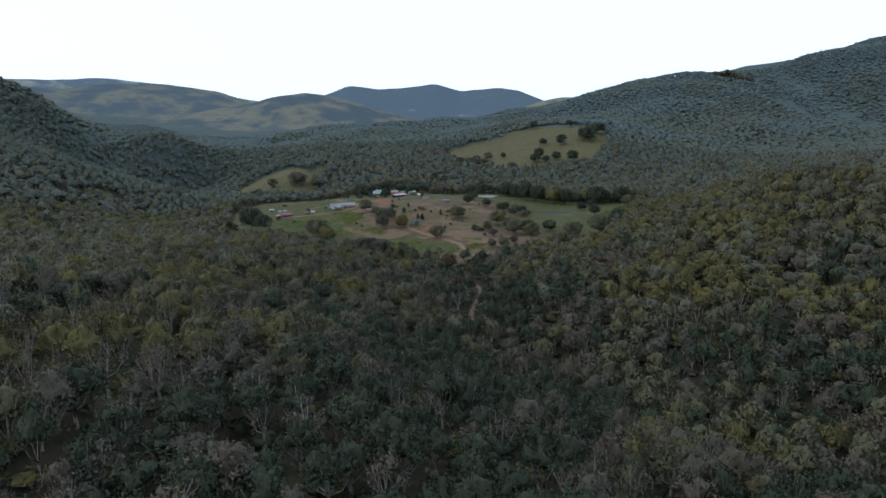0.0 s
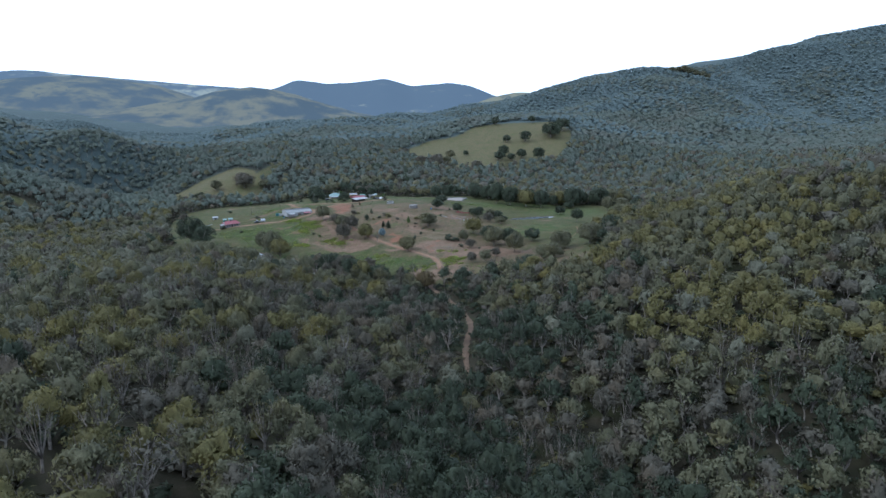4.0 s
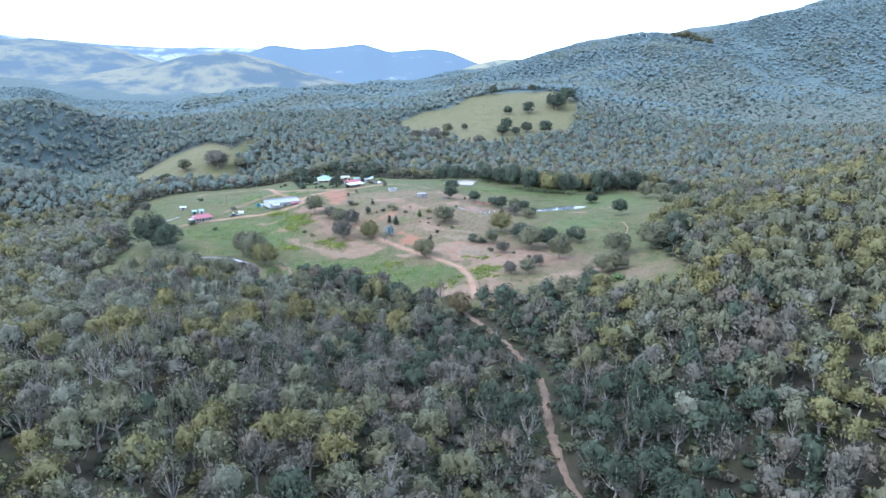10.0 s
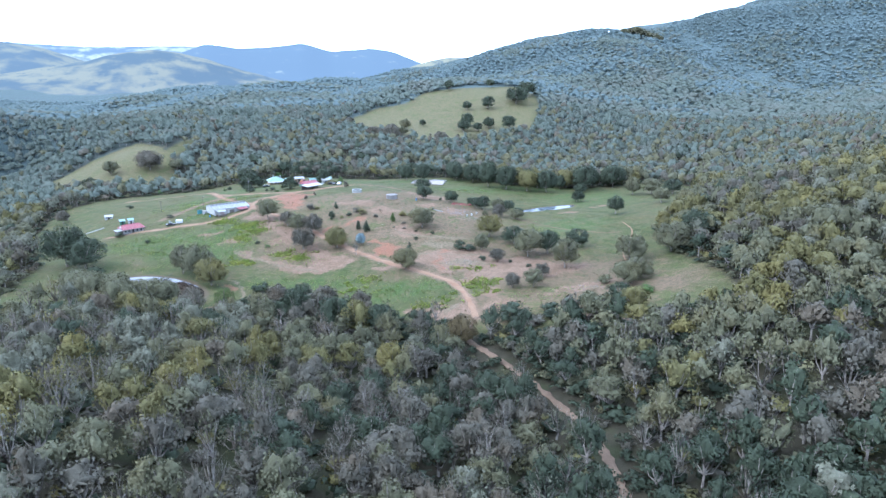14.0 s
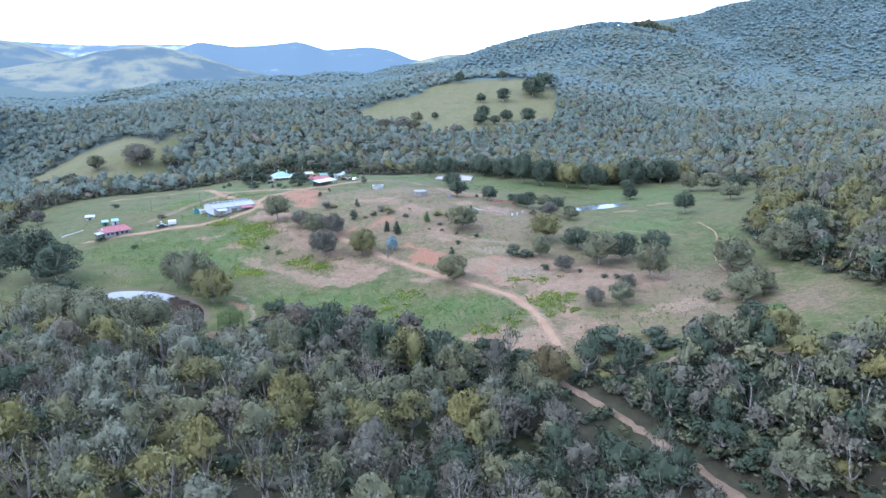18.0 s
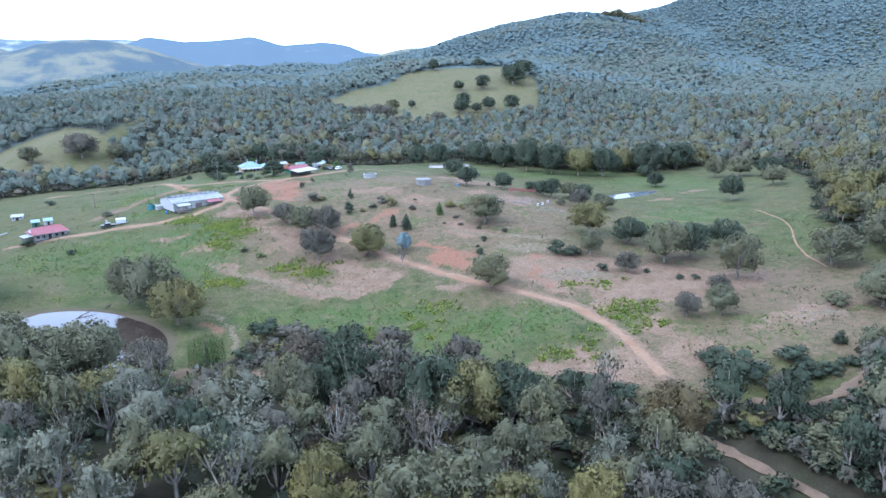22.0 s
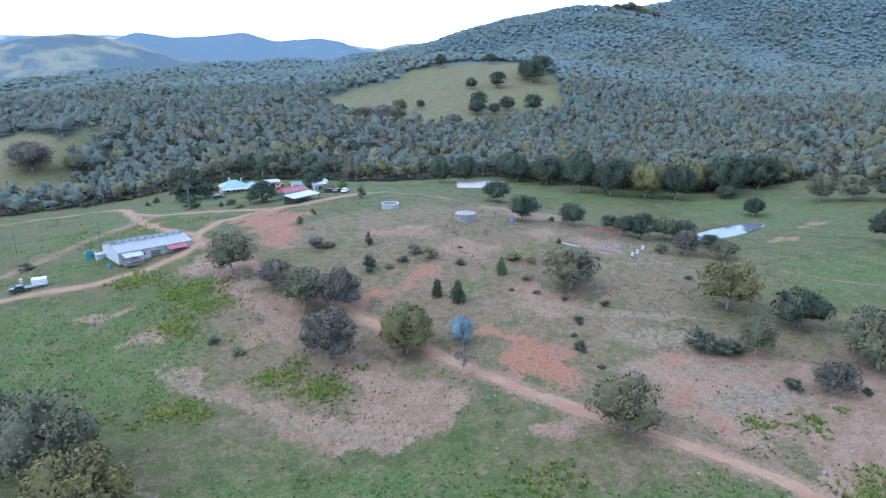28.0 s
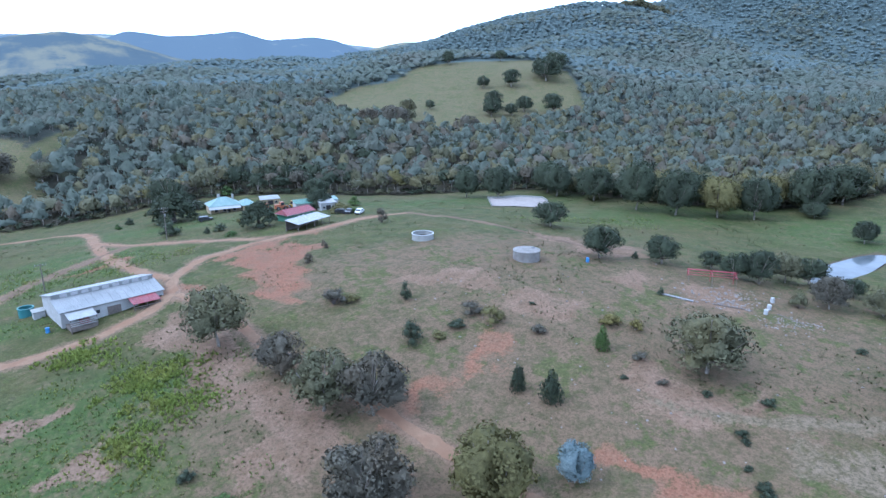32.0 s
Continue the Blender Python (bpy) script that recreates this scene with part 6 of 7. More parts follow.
def tree_mesh(kind, variant):
    """Crown and wood of a kind of tree as meshes shared by its copies."""
    if (kind, variant) not in TREE_MESHES:
        r = np.random.default_rng(100 * len(kind) + variant)
        crown, wood = {
            "gum": lambda: gum_shape(r, 3300, 0.35, 28 + variant % 3, 5, True, 0.27, 0, 5.4, 0.7, 0.72),
            "dense": lambda: gum_shape(r, 4200, 0.38, 36, 6, True, 0.18, 0, 6.2, 0.7, 0.9),
            "thin": lambda: gum_shape(r, 420, 0.5, 9, 6, True, 0.45, 4),
            "shrub": lambda: bush_shape(r, 950, 0.6),
            "cypress": lambda: column_shape(r, 1300, 0.75),
            "dome": lambda: dome_shape(r, 3600, 0.55),
            "willow": lambda: willow_shape(r, 4200, 0.16),
            "wood_gum": lambda: gum_shape(r, 1300, 0.44, 19 + variant % 3, 5, True, 0.56, 1),
            "wood_bare": lambda: gum_shape(r, 260, 0.6, 10, 5, True, 0.42, 5)}[kind]()
        TREE_MESHES[kind, variant] = (raw_mesh("crown", *crown[:2], [None], None, True, crown[2]), raw_mesh("trunk", *wood, [None], None, True))
    return TREE_MESHES[kind, variant]


LEAF_MESHES = {}


def with_material(mesh, material):
    """The shared copy of a mesh in one material."""
    key = (mesh.name, material.name)
    if key not in LEAF_MESHES:
        me = mesh.copy()
        me.materials[0] = material
        LEAF_MESHES[key] = me
    return LEAF_MESHES[key]


def plant(name, kind, x, y, height, width, leaf, label, category, group="", variants=4, bark=None, sink=0.15):
    n = int(abs(x * 7.3 + y * 3.1)) % variants
    crown, wood = tree_mesh(kind, n)
    root = new(name)
    root.matrix_world = pose(x, y, ground_at(x, y) - sink, 0, 0, (x * 37 + y * 91) % 360) @ Matrix.Diagonal((width / 10, width / 10, height / 10, 1))
    tagged(root, label, category, group)
    for part_name, me, m in (("trunk", wood, bark or BARK_PALE), ("crown", crown, LEAVES[leaf])):
        ob = new(part_name, with_material(me, m))
        ob.parent = root
    return root


def gum(x, y, h, w, leaf):
    size = "tall" if h > 11 else "small" if h < 7 else "spreading"
    plant("gum_tree", "gum", x, y, h * 1.06, w * 1.16, leaf, f"{size} eucalypt with a {WORDS[leaf]} crown and pale limbs", "tree", "", 5)


def dense_gum(x, y, h, w, leaf):
    plant("gum_tree", "dense", x, y, h, w, leaf, "dense round olive-green eucalypt beside the dirt track", "tree", "", 1)


def thin_gum(x, y, h, w, leaf):
    plant("gum_tree", "thin", x, y, h, w, leaf, "thin half-bare eucalypt beside the dirt track", "tree", "", 1)


def edge_tree(x, y, h, w, leaf):
    plant("edge_tree", "dense", x, y, h, w, leaf, "tall dense dark green tree at the paddock's edge", "tree", "trees at the paddock's edge", 1)


def blue_gum(x, y, h, w, leaf):
    plant("blue_gum", "dense", x, y, h, w, leaf, "small rounded tree with striking blue-grey leaves", "tree", "", 1)


def cypress(x, y, h, w, leaf):
    plant("cypress", "cypress", x, y, h, w, leaf, f"dense upright {WORDS[leaf]} cypress pine on the slope", "tree", "", 3, BARK_DARK)


def shade_tree(x, y, h, w, leaf):
    plant("shade_tree", "dome", x, y, h, w, leaf, "large dense dark green shade tree by the homestead", "tree", "", 2, BARK_DARK)


def willow(x, y, h, w, leaf):
    plant("willow", "willow", x, y, h, w, leaf, "weeping willow with hanging bright green strands by the pond", "tree", "", 1, BARK_DARK)


def shrub(x, y, h, w, leaf):
    size = "large" if h > 5 else "low" if h < 2.5 else "rounded"
    plant("shrub", "shrub", x, y, h, w, leaf, f"{size} {WORDS[leaf]} shrub growing in the paddock", "shrub", "", 4, BARK_DARK, 0.1)



# ---- trees and shrubs of the open land: x, y, height, width, leaf ----
gum(-66.6, 532.4, 11.8, 12.0, GREY)
gum(-56.2, 518.9, 7.4, 8.5, DULL)
gum(-50.6, 507.7, 10.1, 11.3, GREY)
gum(-43.5, 503.2, 10.1, 10.1, DULL)
gum(-48.0, 484.9, 10.8, 11.6, DULL)
dense_gum(-32.4, 482.0, 10.9, 12.2, OLIVE)
blue_gum(-21.0, 481.4, 6.3, 5.5, BLUE)
thin_gum(-23.9, 471.1, 7.2, 4.5, DULL)
cypress(-20.5, 501.2, 5.3, 2.8, DARK)
cypress(-16.9, 496.9, 5.9, 3.7, DARK)
cypress(-2.1, 506.8, 5.2, 2.8, FRESH)
shrub(8.1, 511.4, 3.5, 3.2, OLIVE)
shrub(4.3, 513.9, 4.1, 4.4, OLIVE)
shrub(-10.1, 515.4, 3.0, 3.2, DULL)
shrub(-33.1, 520.0, 6.8, 4.5, DARK)
shrub(-29.9, 536.6, 5.0, 2.8, DARK)
shrub(-44.1, 541.1, 5.3, 5.7, DULL)
shrub(-40.4, 540.4, 2.9, 3.8, OLIVE)
shrub(-19.5, 525.9, 3.9, 4.8, DULL)
shrub(-17.0, 521.2, 4.9, 5.2, OLIVE)
shrub(-23.7, 522.3, 2.6, 4.1, DARK)
shrub(-27.8, 520.2, 1.8, 2.9, OLIVE)
gum(11.7, 496.3, 10.1, 13.4, GREY)
gum(22.1, 548.1, 8.6, 9.6, DARK)
gum(37.9, 544.7, 7.6, 8.4, DARK)
shrub(32.1, 547.8, 3.0, 1.8, DARK)
gum(28.3, 586.8, 7.9, 10.6, DARK)
shrub(-20.5, 605.5, 7.0, 3.7, DULL)
shrub(0.9, 470.9, 1.8, 2.9, DARK)
shrub(5.7, 480.4, 1.1, 1.8, DARK)
shrub(1.9, 475.6, 1.6, 1.5, DARK)
shrub(15.2, 486.2, 2.2, 2.9, DARK)
shrub(2.3, 495.0, 1.6, 2.2, DULL)
shrub(3.3, 502.9, 1.9, 3.0, DULL)
shrub(-2.5, 498.9, 1.1, 1.6, DARK)
shrub(44.8, 495.2, 1.5, 2.4, DARK)
shrub(22.9, 524.7, 2.2, 1.8, DARK)
shrub(7.7, 491.2, 1.3, 2.2, DARK)
gum(49.1, 540.3, 4.5, 6.0, DARK)
gum(50.4, 533.1, 6.7, 7.5, DARK)
gum(53.3, 528.8, 8.0, 7.7, DARK)
gum(62.5, 530.2, 7.5, 7.9, GREY)
gum(68.2, 528.6, 6.7, 8.0, DARK)
gum(58.2, 514.0, 7.3, 8.1, DULL)
shrub(50.5, 514.7, 5.6, 3.9, GREY)
gum(71.1, 519.3, 4.3, 5.8, DARK)
gum(66.7, 508.4, 5.8, 7.6, GREY)
gum(124.8, 560.2, 7.4, 7.4, DARK)
shade_tree(-85.6, 653.2, 11.7, 17.3, DARK)
shade_tree(-57.1, 618.4, 9.1, 11.7, DARK)
shrub(-83.5, 622.8, 5.9, 7.1, DARK)
shrub(-102.6, 667.8, 3.3, 4.0, DARK)
shrub(-104.5, 658.3, 2.8, 3.0, FRESH)
shrub(-72.8, 619.8, 2.8, 2.6, DARK)
shrub(-68.9, 621.1, 3.5, 4.5, DARK)
shrub(-65.5, 611.7, 2.4, 4.0, FRESH)
shrub(-30.4, 631.7, 4.4, 7.4, OLIVE)
shrub(-25.2, 629.2, 3.1, 3.7, FRESH)
shade_tree(-35.0, 645.8, 7.7, 10.0, DARK)
shrub(-46.6, 568.7, 3.8, 2.7, DULL)
shrub(-41.3, 579.4, 3.7, 2.2, DULL)
shrub(-63.0, 631.9, 2.2, 2.8, OLIVE)
shrub(-159.1, 729.0, 2.9, 3.6, DARK)
shrub(-65.4, 493.2, 2.0, 3.3, FRESH)
shrub(-70.4, 499.2, 2.2, 2.9, DARK)
shrub(1.4, 463.6, 1.1, 1.9, DARK)
shrub(-6.5, 525.9, 1.0, 1.7, DARK)
gum(-4.5, 446.3, 10.0, 11.4, GREY)
gum(33.2, 412.3, 6.4, 6.1, DULL)
gum(41.2, 410.3, 7.5, 7.8, GREY)
gum(48.8, 420.5, 5.9, 5.9, DULL)
gum(42.1, 478.2, 11.5, 13.4, OLIVE)
gum(51.4, 466.8, 8.6, 11.5, DARK)
gum(33.1, 459.3, 8.3, 7.3, GREY)
shrub(23.8, 463.8, 6.1, 6.5, DARK)
shrub(27.9, 460.8, 5.1, 7.0, DARK)
shrub(30.3, 447.1, 3.3, 4.1, DARK)
gum(36.2, 443.7, 6.2, 7.2, DULL)
gum(52.3, 448.4, 12.9, 13.0, GREY)
gum(62.3, 449.7, 10.8, 11.5, DARK)
gum(79.0, 455.0, 8.9, 10.8, DARK)
gum(62.1, 428.8, 13.2, 11.3, GREY)
gum(123.8, 505.2, 10.9, 9.7, DARK)
gum(127.3, 562.3, 6.7, 7.1, DARK)
gum(170.9, 572.9, 12.1, 10.9, GREY)
gum(180.8, 565.8, 10.7, 13.5, GREY)
gum(189.4, 554.4, 10.4, 13.1, DARK)
gum(-100.0, 468.5, 13.1, 10.1, GREY)
gum(-92.5, 463.2, 15.0, 14.7, GREY)
gum(-85.9, 451.1, 11.6, 13.5, OLIVE)
shrub(-64.5, 440.3, 6.6, 8.1, DARK)
shrub(-59.0, 436.7, 6.3, 9.0, DULL)
shrub(-53.3, 428.1, 7.8, 10.3, DARK)
shrub(-67.8, 443.2, 3.8, 4.2, DARK)
willow(-77.1, 424.7, 8.4, 8.7, FRESH)
shrub(1.4, 472.3, 2.1, 2.6, DARK)
shrub(6.2, 481.7, 1.9, 2.4, DARK)
shrub(47.9, 435.2, 2.0, 3.0, DARK)
shrub(-123.6, 564.4, 3.0, 4.8, DARK)
shrub(-162.1, 715.0, 4.5, 6.6, FRESH)
shrub(41.7, 441.9, 1.9, 2.3, DARK)
shrub(51.9, 433.7, 2.2, 3.2, DARK)
gum(-50.2, 398.1, 14.4, 11.4, DARK)
gum(-42.7, 396.4, 14.2, 12.4, DULL)
gum(-36.8, 390.2, 15.3, 12.8, DARK)
gum(-30.4, 386.6, 14.3, 11.3, OLIVE)
gum(-21.3, 391.0, 10.3, 10.1, DARK)
gum(3.8, 375.9, 9.7, 11.2, RUST)
shrub(24.6, 385.2, 8.3, 12.2, DARK)
shrub(25.1, 391.9, 5.7, 8.6, DARK)
gum(-61.5, 394.1, 13.8, 9.3, GREY)
gum(-69.7, 391.3, 11.9, 13.8, PALE)
gum(-71.3, 376.2, 11.1, 14.7, PALE)
gum(-127.0, 430.0, 10.1, 13.4, GREY)
gum(-104.0, 420.0, 12.8, 16.1, GREY)
gum(-91.5, 406.5, 8.2, 10.9, OLIVE)
shrub(-126.0, 423.0, 6.2, 7.9, DARK)
shrub(-100.3, 418.6, 5.3, 8.9, GREY)
shrub(-86.0, 414.1, 4.3, 6.9, DARK)
shrub(-88.5, 429.0, 5.0, 6.6, DARK)
shrub(36.2, 379.7, 4.5, 6.0, DARK)
gum(49.2, 376.7, 8, 7, GREY)
gum(50.3, 372.2, 6.5, 7, DULL)
gum(59.0, 373.0, 9, 11, DARK)
shrub(51.8, 367.8, 5.5, 8, DULL)
gum(60.2, 365.9, 9, 9.5, OLIVE)
shrub(50.5, 386.2, 3.8, 3, DARK)
shrub(40.0, 378.8, 2.8, 6.5, DARK)
shrub(38.8, 384.0, 2.0, 5, DARK)
shrub(45.7, 378.6, 2.4, 5.5, DARK)
shrub(29.3, 379.0, 4.6, 7, DULL)
shrub(67.5, 402.2, 4.4, 7, GREY)
shrub(72.6, 381.8, 4, 8, FRESH)
shrub(1.3, 389.0, 4.4, 8, DARK)
shrub(-6.4, 386.2, 4.5, 8, DARK)
shrub(0.8, 380.5, 4, 7, GREY)
shrub(1.2, 391.9, 2.4, 3.4, FRESH)
shrub(16.9, 381.6, 3.5, 6, GREY)
shrub(15.2, 376.4, 3.2, 6, DULL)
shrub(30.2, 377.6, 5.2, 8.7, DULL)
gum(-55.0, 397.3, 11.4, 8.3, DARK)
shrub(-65.1, 425.3, 4.1, 6.8, DULL)
shrub(-100.0, 401.2, 5.5, 9.2, DARK)
shrub(-93.2, 394.9, 4.3, 7.2, DARK)
gum(79.5, 398.9, 8.6, 11.5, GREY)
gum(90.0, 424.5, 11.5, 14.1, GREY)
gum(72.7, 395.0, 9.5, 11.0, GREY)
gum(159.0, 491.5, 10.5, 11.5, GREY)
gum(164.0, 525.0, 9.8, 11.5, GREY)
gum(108.0, 422.1, 13.3, 16.0, GREY)
gum(123.1, 427.8, 14.1, 14.8, DARK)
shrub(38.7, 385.8, 4.9, 8.1, DARK)
shrub(50.7, 385.5, 3.8, 2.5, DARK)
shrub(54.3, 379.0, 5.5, 9.2, DARK)
shrub(60.3, 374.3, 6.2, 10.3, DARK)
shrub(34.8, 363.1, 6.2, 10.3, DARK)
shrub(40.2, 361.9, 6.2, 10.3, DARK)
shrub(44.9, 358.5, 6.9, 11.3, DARK)
shrub(43.7, 352.3, 6.5, 10.7, DARK)
shrub(36.1, 353.2, 6.4, 10.7, DARK)
shrub(-143.3, 535.7, 4.7, 5.4, DARK)
shrub(-125.1, 516.7, 2.8, 3.0, DARK)
shrub(-160.3, 623.8, 3.6, 6.0, DARK)
gum(-199.5, 619.4, 8.2, 8.6, DULL)
gum(-150.8, 483.4, 18.7, 19.8, DARK)
gum(-141.6, 478.1, 13.3, 17.7, DARK)
shrub(-134.0, 455.0, 5.9, 9.8, GREY)
shrub(-135.3, 468.5, 7.8, 10.2, DARK)
gum(154.6, 1081.3, 14.6, 13.0, DARK)
gum(182.3, 975.0, 15.8, 17.6, DARK)
gum(139.6, 912.1, 15.8, 16.2, DARK)
gum(162.4, 901.0, 13.0, 14.7, DARK)
gum(224.2, 987.3, 22.4, 29.9, DARK)
gum(184.3, 892.9, 15.6, 17.3, DARK)
gum(23.9, 856.4, 14.2, 18.4, DULL)
gum(41.8, 852.0, 15.6, 20.8, DULL)
gum(65.4, 908.6, 12.9, 13.2, GREY)
gum(92.9, 842.6, 11.9, 15.9, DULL)
gum(88.5, 925.9, 8.0, 8.2, DARK)
gum(216.4, 1085.8, 11.5, 13.2, DARK)
gum(250.8, 1020.5, 19.9, 26.5, DARK)
gum(-210.0, 765.5, 12.6, 13.1, GREY)
gum(-181.1, 776.6, 17.9, 23.8, DULL)
gum(-160.5, 784.8, 10.1, 12.7, GREY)
gum(-218.8, 736.9, 8.6, 11.5, DARK)
gum(-101.4, 428.4, 9.9, 11.7, OLIVE)
gum(-87.9, 419.0, 9.4, 8.7, DULL)
shrub(-110.9, 431.0, 5.9, 8.5, DARK)
edge_tree(82.2, 620.9, 20.4, 16.3, DARK)
edge_tree(93.2, 611.6, 18.5, 18.1, DARK)
edge_tree(106.3, 604.2, 16.4, 16.8, OLIVE)
edge_tree(119.3, 599.9, 17.1, 16.8, DARK)
edge_tree(149.7, 604.5, 19.3, 20.0, DARK)
edge_tree(176.5, 612.8, 17.8, 21.2, DARK)
edge_tree(76.3, 642.2, 15.2, 16.4, DARK)
edge_tree(66.3, 655.4, 14.5, 14.5, DARK)
edge_tree(41.2, 661.1, 14.4, 14.4, DARK)
edge_tree(29.2, 666.6, 13.2, 12.1, DARK)
edge_tree(143.1, 595.8, 6.7, 10.7, DARK)
shrub(-88.0, 644.4, 4.0, 5.0, DARK)
shrub(-79.2, 676.8, 5.3, 8.9, DARK)
shrub(-69.2, 705.5, 5.0, 8.5, FRESH)
shrub(-28.2, 637.4, 4.4, 8.1, OLIVE)
shrub(-21.8, 647.8, 4.4, 5.5, FRESH)
gum(-33.8, 669.3, 9.0, 10.5, DARK)
gum(-91.1, 690.7, 13.1, 15.3, DARK)
gum(23.1, 880.4, 8.9, 10.8, DULL)
gum(14.2, 916.8, 8.6, 10.6, DULL)
gum(47.5, 894.7, 10.9, 14.7, DULL)
gum(57.2, 880.3, 9.8, 14.4, GREY)
gum(56.2, 837.0, 8.3, 9.3, DULL)
gum(130.1, 892.1, 13.2, 16.3, DARK)
gum(146.7, 891.0, 9.8, 11.8, DARK)
gum(155.4, 978.3, 11.5, 11.6, DARK)
gum(228.1, 1003.1, 14.6, 22.6, DARK)
gum(2.4, 944.5, 10.8, 16.6, DULL)
gum(-13.3, 945.7, 9.8, 18.3, GREY)
gum(63.0, 825.7, 6.6, 9.9, GREY)

for x, y, h, w in ((-116.5, 429, 14, 17), (-112, 417, 13.5, 13), (-100, 427, 13, 15), (-132, 437, 12, 14), (-124, 428, 13, 14), (-126, 444, 10, 11), (-108, 424, 12.5, 13)):
    plant("pond_gum", "dense", x, y, h, w, GREY, "dense grey-green eucalypt leaning over the pond's bank", "tree", "trees on the pond's bank", 1)
for x, y, h in ((650, 1478, 20), (660, 1474, 17), (640, 1484, 15), (676, 1470, 14), (690, 1468, 16), (700, 1464, 13), (628, 1490, 13)):
    gum(x, y, h, h * 1.3, GREY)


# ---- a dark belt of trees along the paddock's far edge ----
BACK_EDGE = [(70, 662), (88, 640), (102, 626), (128, 612), (150, 608), (180, 616), (208, 622)]
rng = np.random.default_rng(31)
for x, y in smooth_line(BACK_EDGE, 7.5):
    h = rng.uniform(9, 16)
    edge_tree(x + rng.uniform(-3, 3), y + rng.uniform(0, 7), h, h * rng.uniform(0.8, 1.15), (DARK, DARK, DARK, GREY, OLIVE)[int(rng.integers(0, 5))])


# ---- the nearest forest trees, each by itself ----
rng = np.random.default_rng(23)
for x, y in zip(SOLO_X, SOLO_Y):
    bare = rng.uniform() < 0.2
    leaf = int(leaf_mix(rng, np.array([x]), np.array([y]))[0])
    h = rng.uniform(9.5, 14.5)
    plant("gum_tree", "wood_bare" if bare else "wood_gum", x, y, h, h * rng.uniform(0.72, 0.98), DULL if bare else leaf,
          "half-bare grey eucalypt with pale forking limbs" if bare else f"forest eucalypt with a {WORDS[leaf]} crown and pale trunk", "tree",
          "forest trees along the gully", 5, None, 0.3)


# ---- weeds and tussocks ----
def tufts(name, label, rng, x, y, low, high, blades, slot_material):
    """Small leafy tufts joined into one mesh."""
    n = len(x)
    z = ground_height(x, y)
    s = rng.uniform(low, high, n)
    a = rng.uniform(0, 2 * math.pi, (n, blades))
    lean = rng.uniform(0.2, 0.9, (n, blades))
    root = np.stack([x, y, z - 0.05], -1)[:, None]
    out = np.stack([np.cos(a), np.sin(a), np.zeros_like(a)], -1)
    side = np.stack([-np.sin(a), np.cos(a), np.zeros_like(a)], -1)
    sz = s[:, None, None]
    base = root + out * sz * 0.15
    tip = root + out * sz * lean[..., None] + np.array([0, 0, 1.0]) * sz * rng.uniform(0.5, 1.1, (n, blades, 1))
    verts = np.stack([base + side * sz * 0.35, base - side * sz * 0.35, tip], 2).reshape(-1, 3)
    back = np.cross(verts[1::3] - verts[0::3], verts[2::3] - verts[0::3])[:, 2] < 0
    first = verts[0::3].copy()
    verts[0::3][back], verts[1::3][back] = verts[1::3][back], first[back]
    soft = np.repeat((out * 0.5 + [0, 0, 1.0]).reshape(-1, 3), 3, axis=0)
    soft /= np.linalg.norm(soft, axis=1)[:, None]
    me = raw_mesh(name, verts, np.arange(len(verts)).reshape(-1, 3), [slot_material], None, True, soft)
    tagged(new(name, me), label, "grass", kind="stuff")


WEED = foliage("leaf_weed", (0.15, 0.21, 0.062), (0.23, 0.285, 0.085), (0.31, 0.31, 0.08), 0.11, 1.0, 0.22, 0.5)
TUSSOCK = foliage("leaf_tussock", (0.085, 0.098, 0.042), (0.145, 0.145, 0.07), None, 0.11, 1.0, 0.22, 0.5)


def in_patches(x, y, items):
    total = np.zeros(np.shape(x))
    for e in items:
        total = np.maximum(total, 1 - step(ellipse(x, y, e), 0.4, 1.3))
    return total


def clustered(rng, parents, weight, per, spread):
    """Places in loose clusters round the parents that weight favours."""
    px, py = parents
    ok = weight > rng.uniform(0, 1, len(px))
    px, py = px[ok], py[ok]
    count = np.maximum(2, rng.lognormal(math.log(per), 0.7, len(px))).astype(int)
    reach = spread * np.sqrt(count / per) * rng.uniform(0.6, 1.4, len(px))
    which = np.repeat(np.arange(len(px)), count)
    return px[which] + rng.normal(0, 1, len(which)) * reach[which], py[which] + rng.normal(0, 1, len(which)) * reach[which]


def grassy(x, y, margin=2.4):
    ok = (open_land(x, y) > 2) & (np.minimum(off_line(x, y, MAIN_TRACK), off_line(x, y, SHED_TRACK)) > margin)
    return ok & (ellipse(x, y, POND) > 1.25) & (ellipse(x, y, DAM) > 1.3)


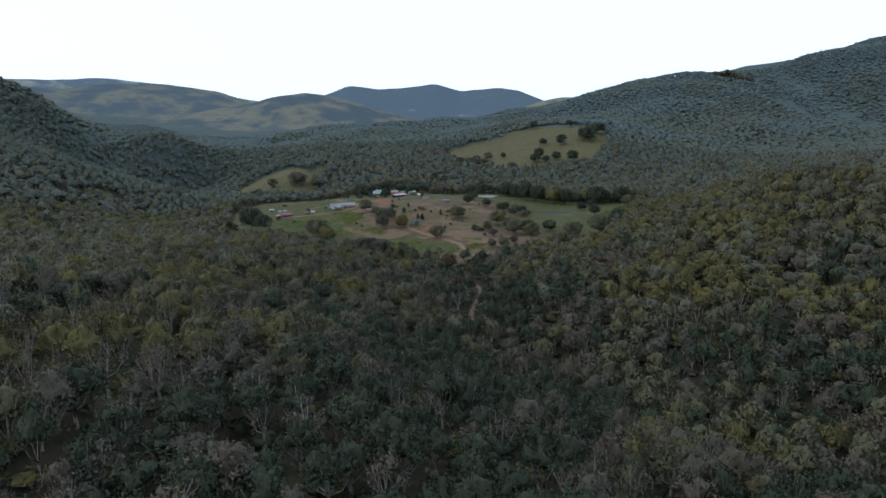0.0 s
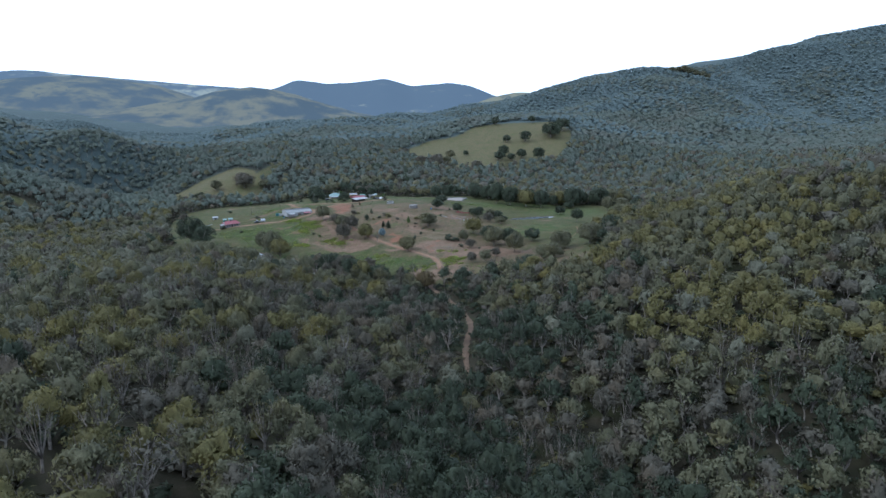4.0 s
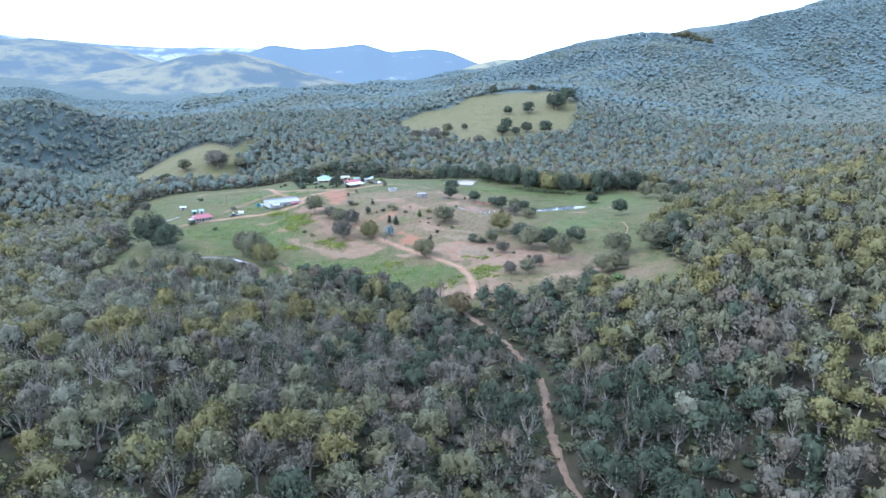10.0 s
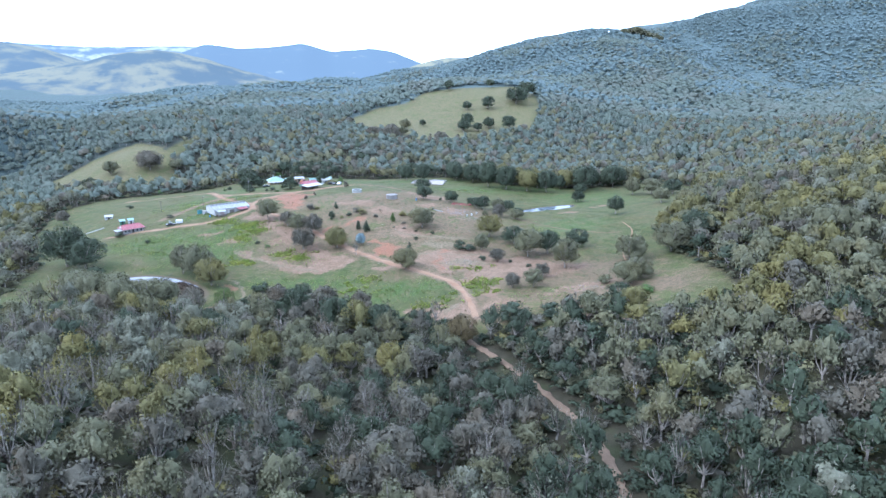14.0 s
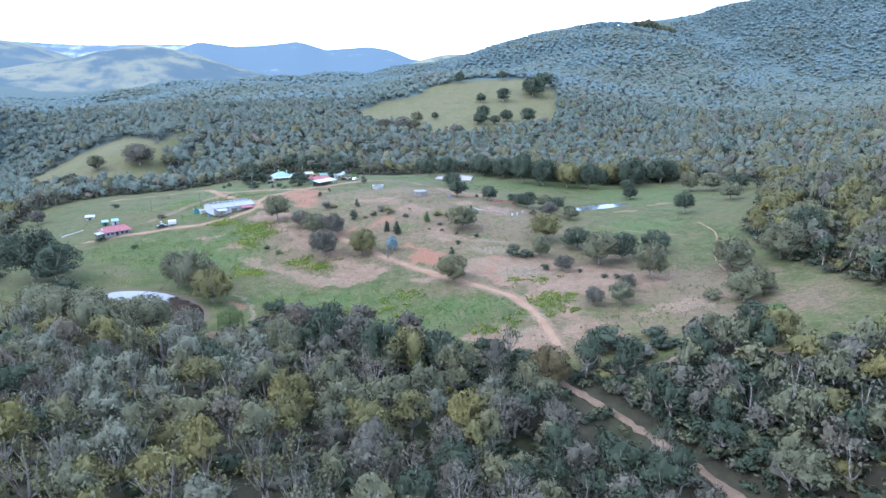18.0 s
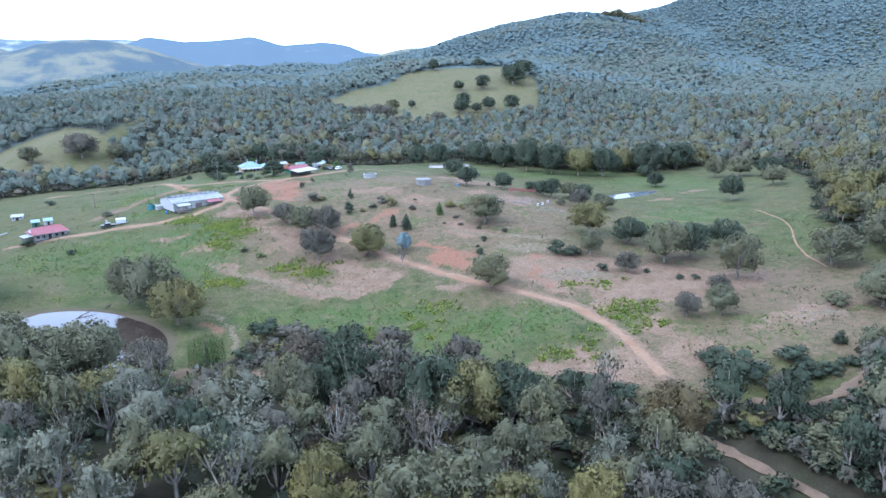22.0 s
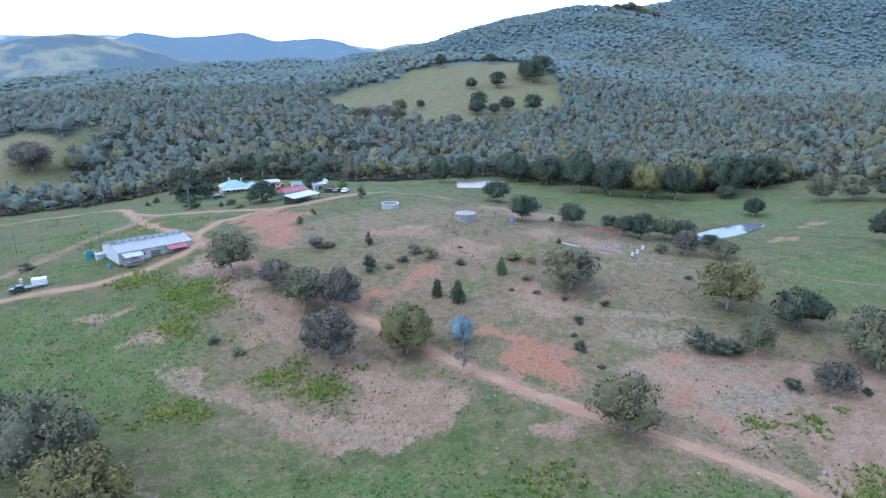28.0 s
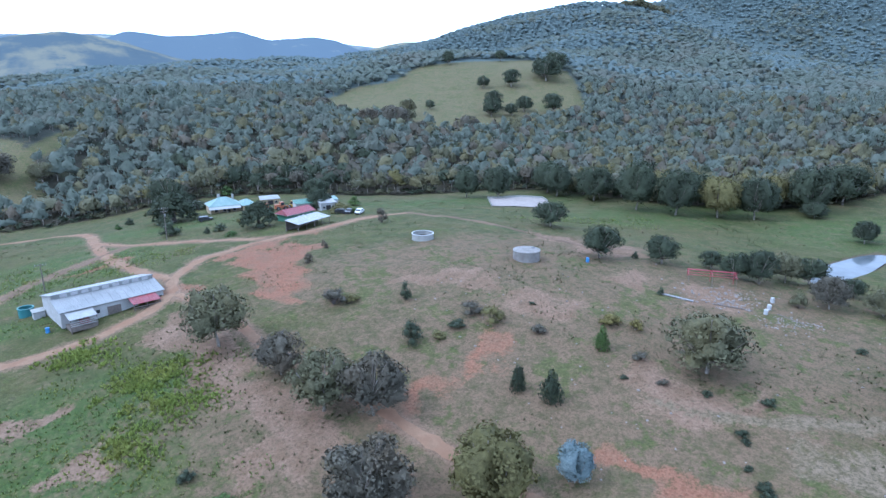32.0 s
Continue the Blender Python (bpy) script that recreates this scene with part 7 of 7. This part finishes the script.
rng = np.random.default_rng(77)
px, py = rng.uniform(-165, 75, 9000), rng.uniform(390, 605, 9000)
x, y = clustered(rng, (px, py), 0.75 * in_patches(px, py, LUSH), 9, 1.1)
ok = grassy(x, y)
tufts("weeds", "tall green and yellowish weeds in dense patches", rng, x[ok], y[ok], 0.16, 0.5, 4, WEED)
px, py = rng.uniform(-170, 125, 9000), rng.uniform(385, 660, 9000)
x, y = clustered(rng, (px, py), 0.22 + 0.3 * np.sin(px * 0.09 + 2 * np.sin(py * 0.05)), 5, 1.0)
ok = grassy(x, y, 2.2)
tufts("tussocks", "dry grass tussocks scattered over bare soil", rng, x[ok], y[ok], 0.14, 0.5, 3, TUSSOCK)


# ---- clumps of tall yellow-green weeds ----
WEED_SPOTS = [(8, 412), (-5, 410), (0, 409), (24, 422), (20, 413), (24, 438), (-24, 441), (-27, 430), (20, 420), (-55, 481), (-49, 477),
              (-60, 483), (-42, 432), (-77, 477), (-76, 528), (-76, 516), (-80, 509), (-78, 526), (-72, 524), (-93, 540)]
TALL_WEED = foliage("leaf_tall_weed", (0.20, 0.27, 0.055), (0.31, 0.36, 0.08), (0.36, 0.36, 0.085), 0.11, 1.0, 0.22, 0.5)
spot = np.array(WEED_SPOTS, float)[rng.integers(0, len(WEED_SPOTS), 240)]
x, y = clustered(rng, (spot[:, 0] + rng.normal(0, 3.2, 240), spot[:, 1] + rng.normal(0, 2.4, 240)), np.ones(240), 16, 0.9)
ok = off_line(x, y, MAIN_TRACK) > 2.2
tufts("tall_weeds", "clumps of tall yellow-green weeds", rng, x[ok], y[ok], 0.3, 0.8, 5, TALL_WEED)


# ---- dead branches in the pond ----
def fallen_branch(x, y, z, turn, length, seed, label):
    r = np.random.default_rng(seed)
    t = tagged(new("fallen_branch"), label, "branch")
    t.matrix_world = pose(x, y, z, 0, 0, turn)
    stem = [(0, 0, -0.2), (length * 0.5, 0.2, 0.35), (length, -0.1, 0.75)]
    main = new("limb", raw_mesh("limb", *tube(stem, [0.16, 0.12, 0.05], 6), [BARK_DARK], None, True))
    main.parent = t
    for i in range(4):
        f = 0.3 + 0.17 * i
        p = np.array([length * f, 0.1, 0.1 + 0.7 * f])
        tw = new("twig", raw_mesh("twig", *tube([p, p + [r.uniform(0.3, 0.9), r.uniform(-1.2, 1.2), r.uniform(0.2, 0.8)]], [0.06, 0.02], 4), [BARK_DARK]))
        tw.parent = t


fallen_branch(-112, 462, POND[5], 50, 6.5, 3, "dead branch lying half in the pond")
fallen_branch(-106, 466, POND[5], 70, 4.0, 4, "thin dead branch standing in the pond")
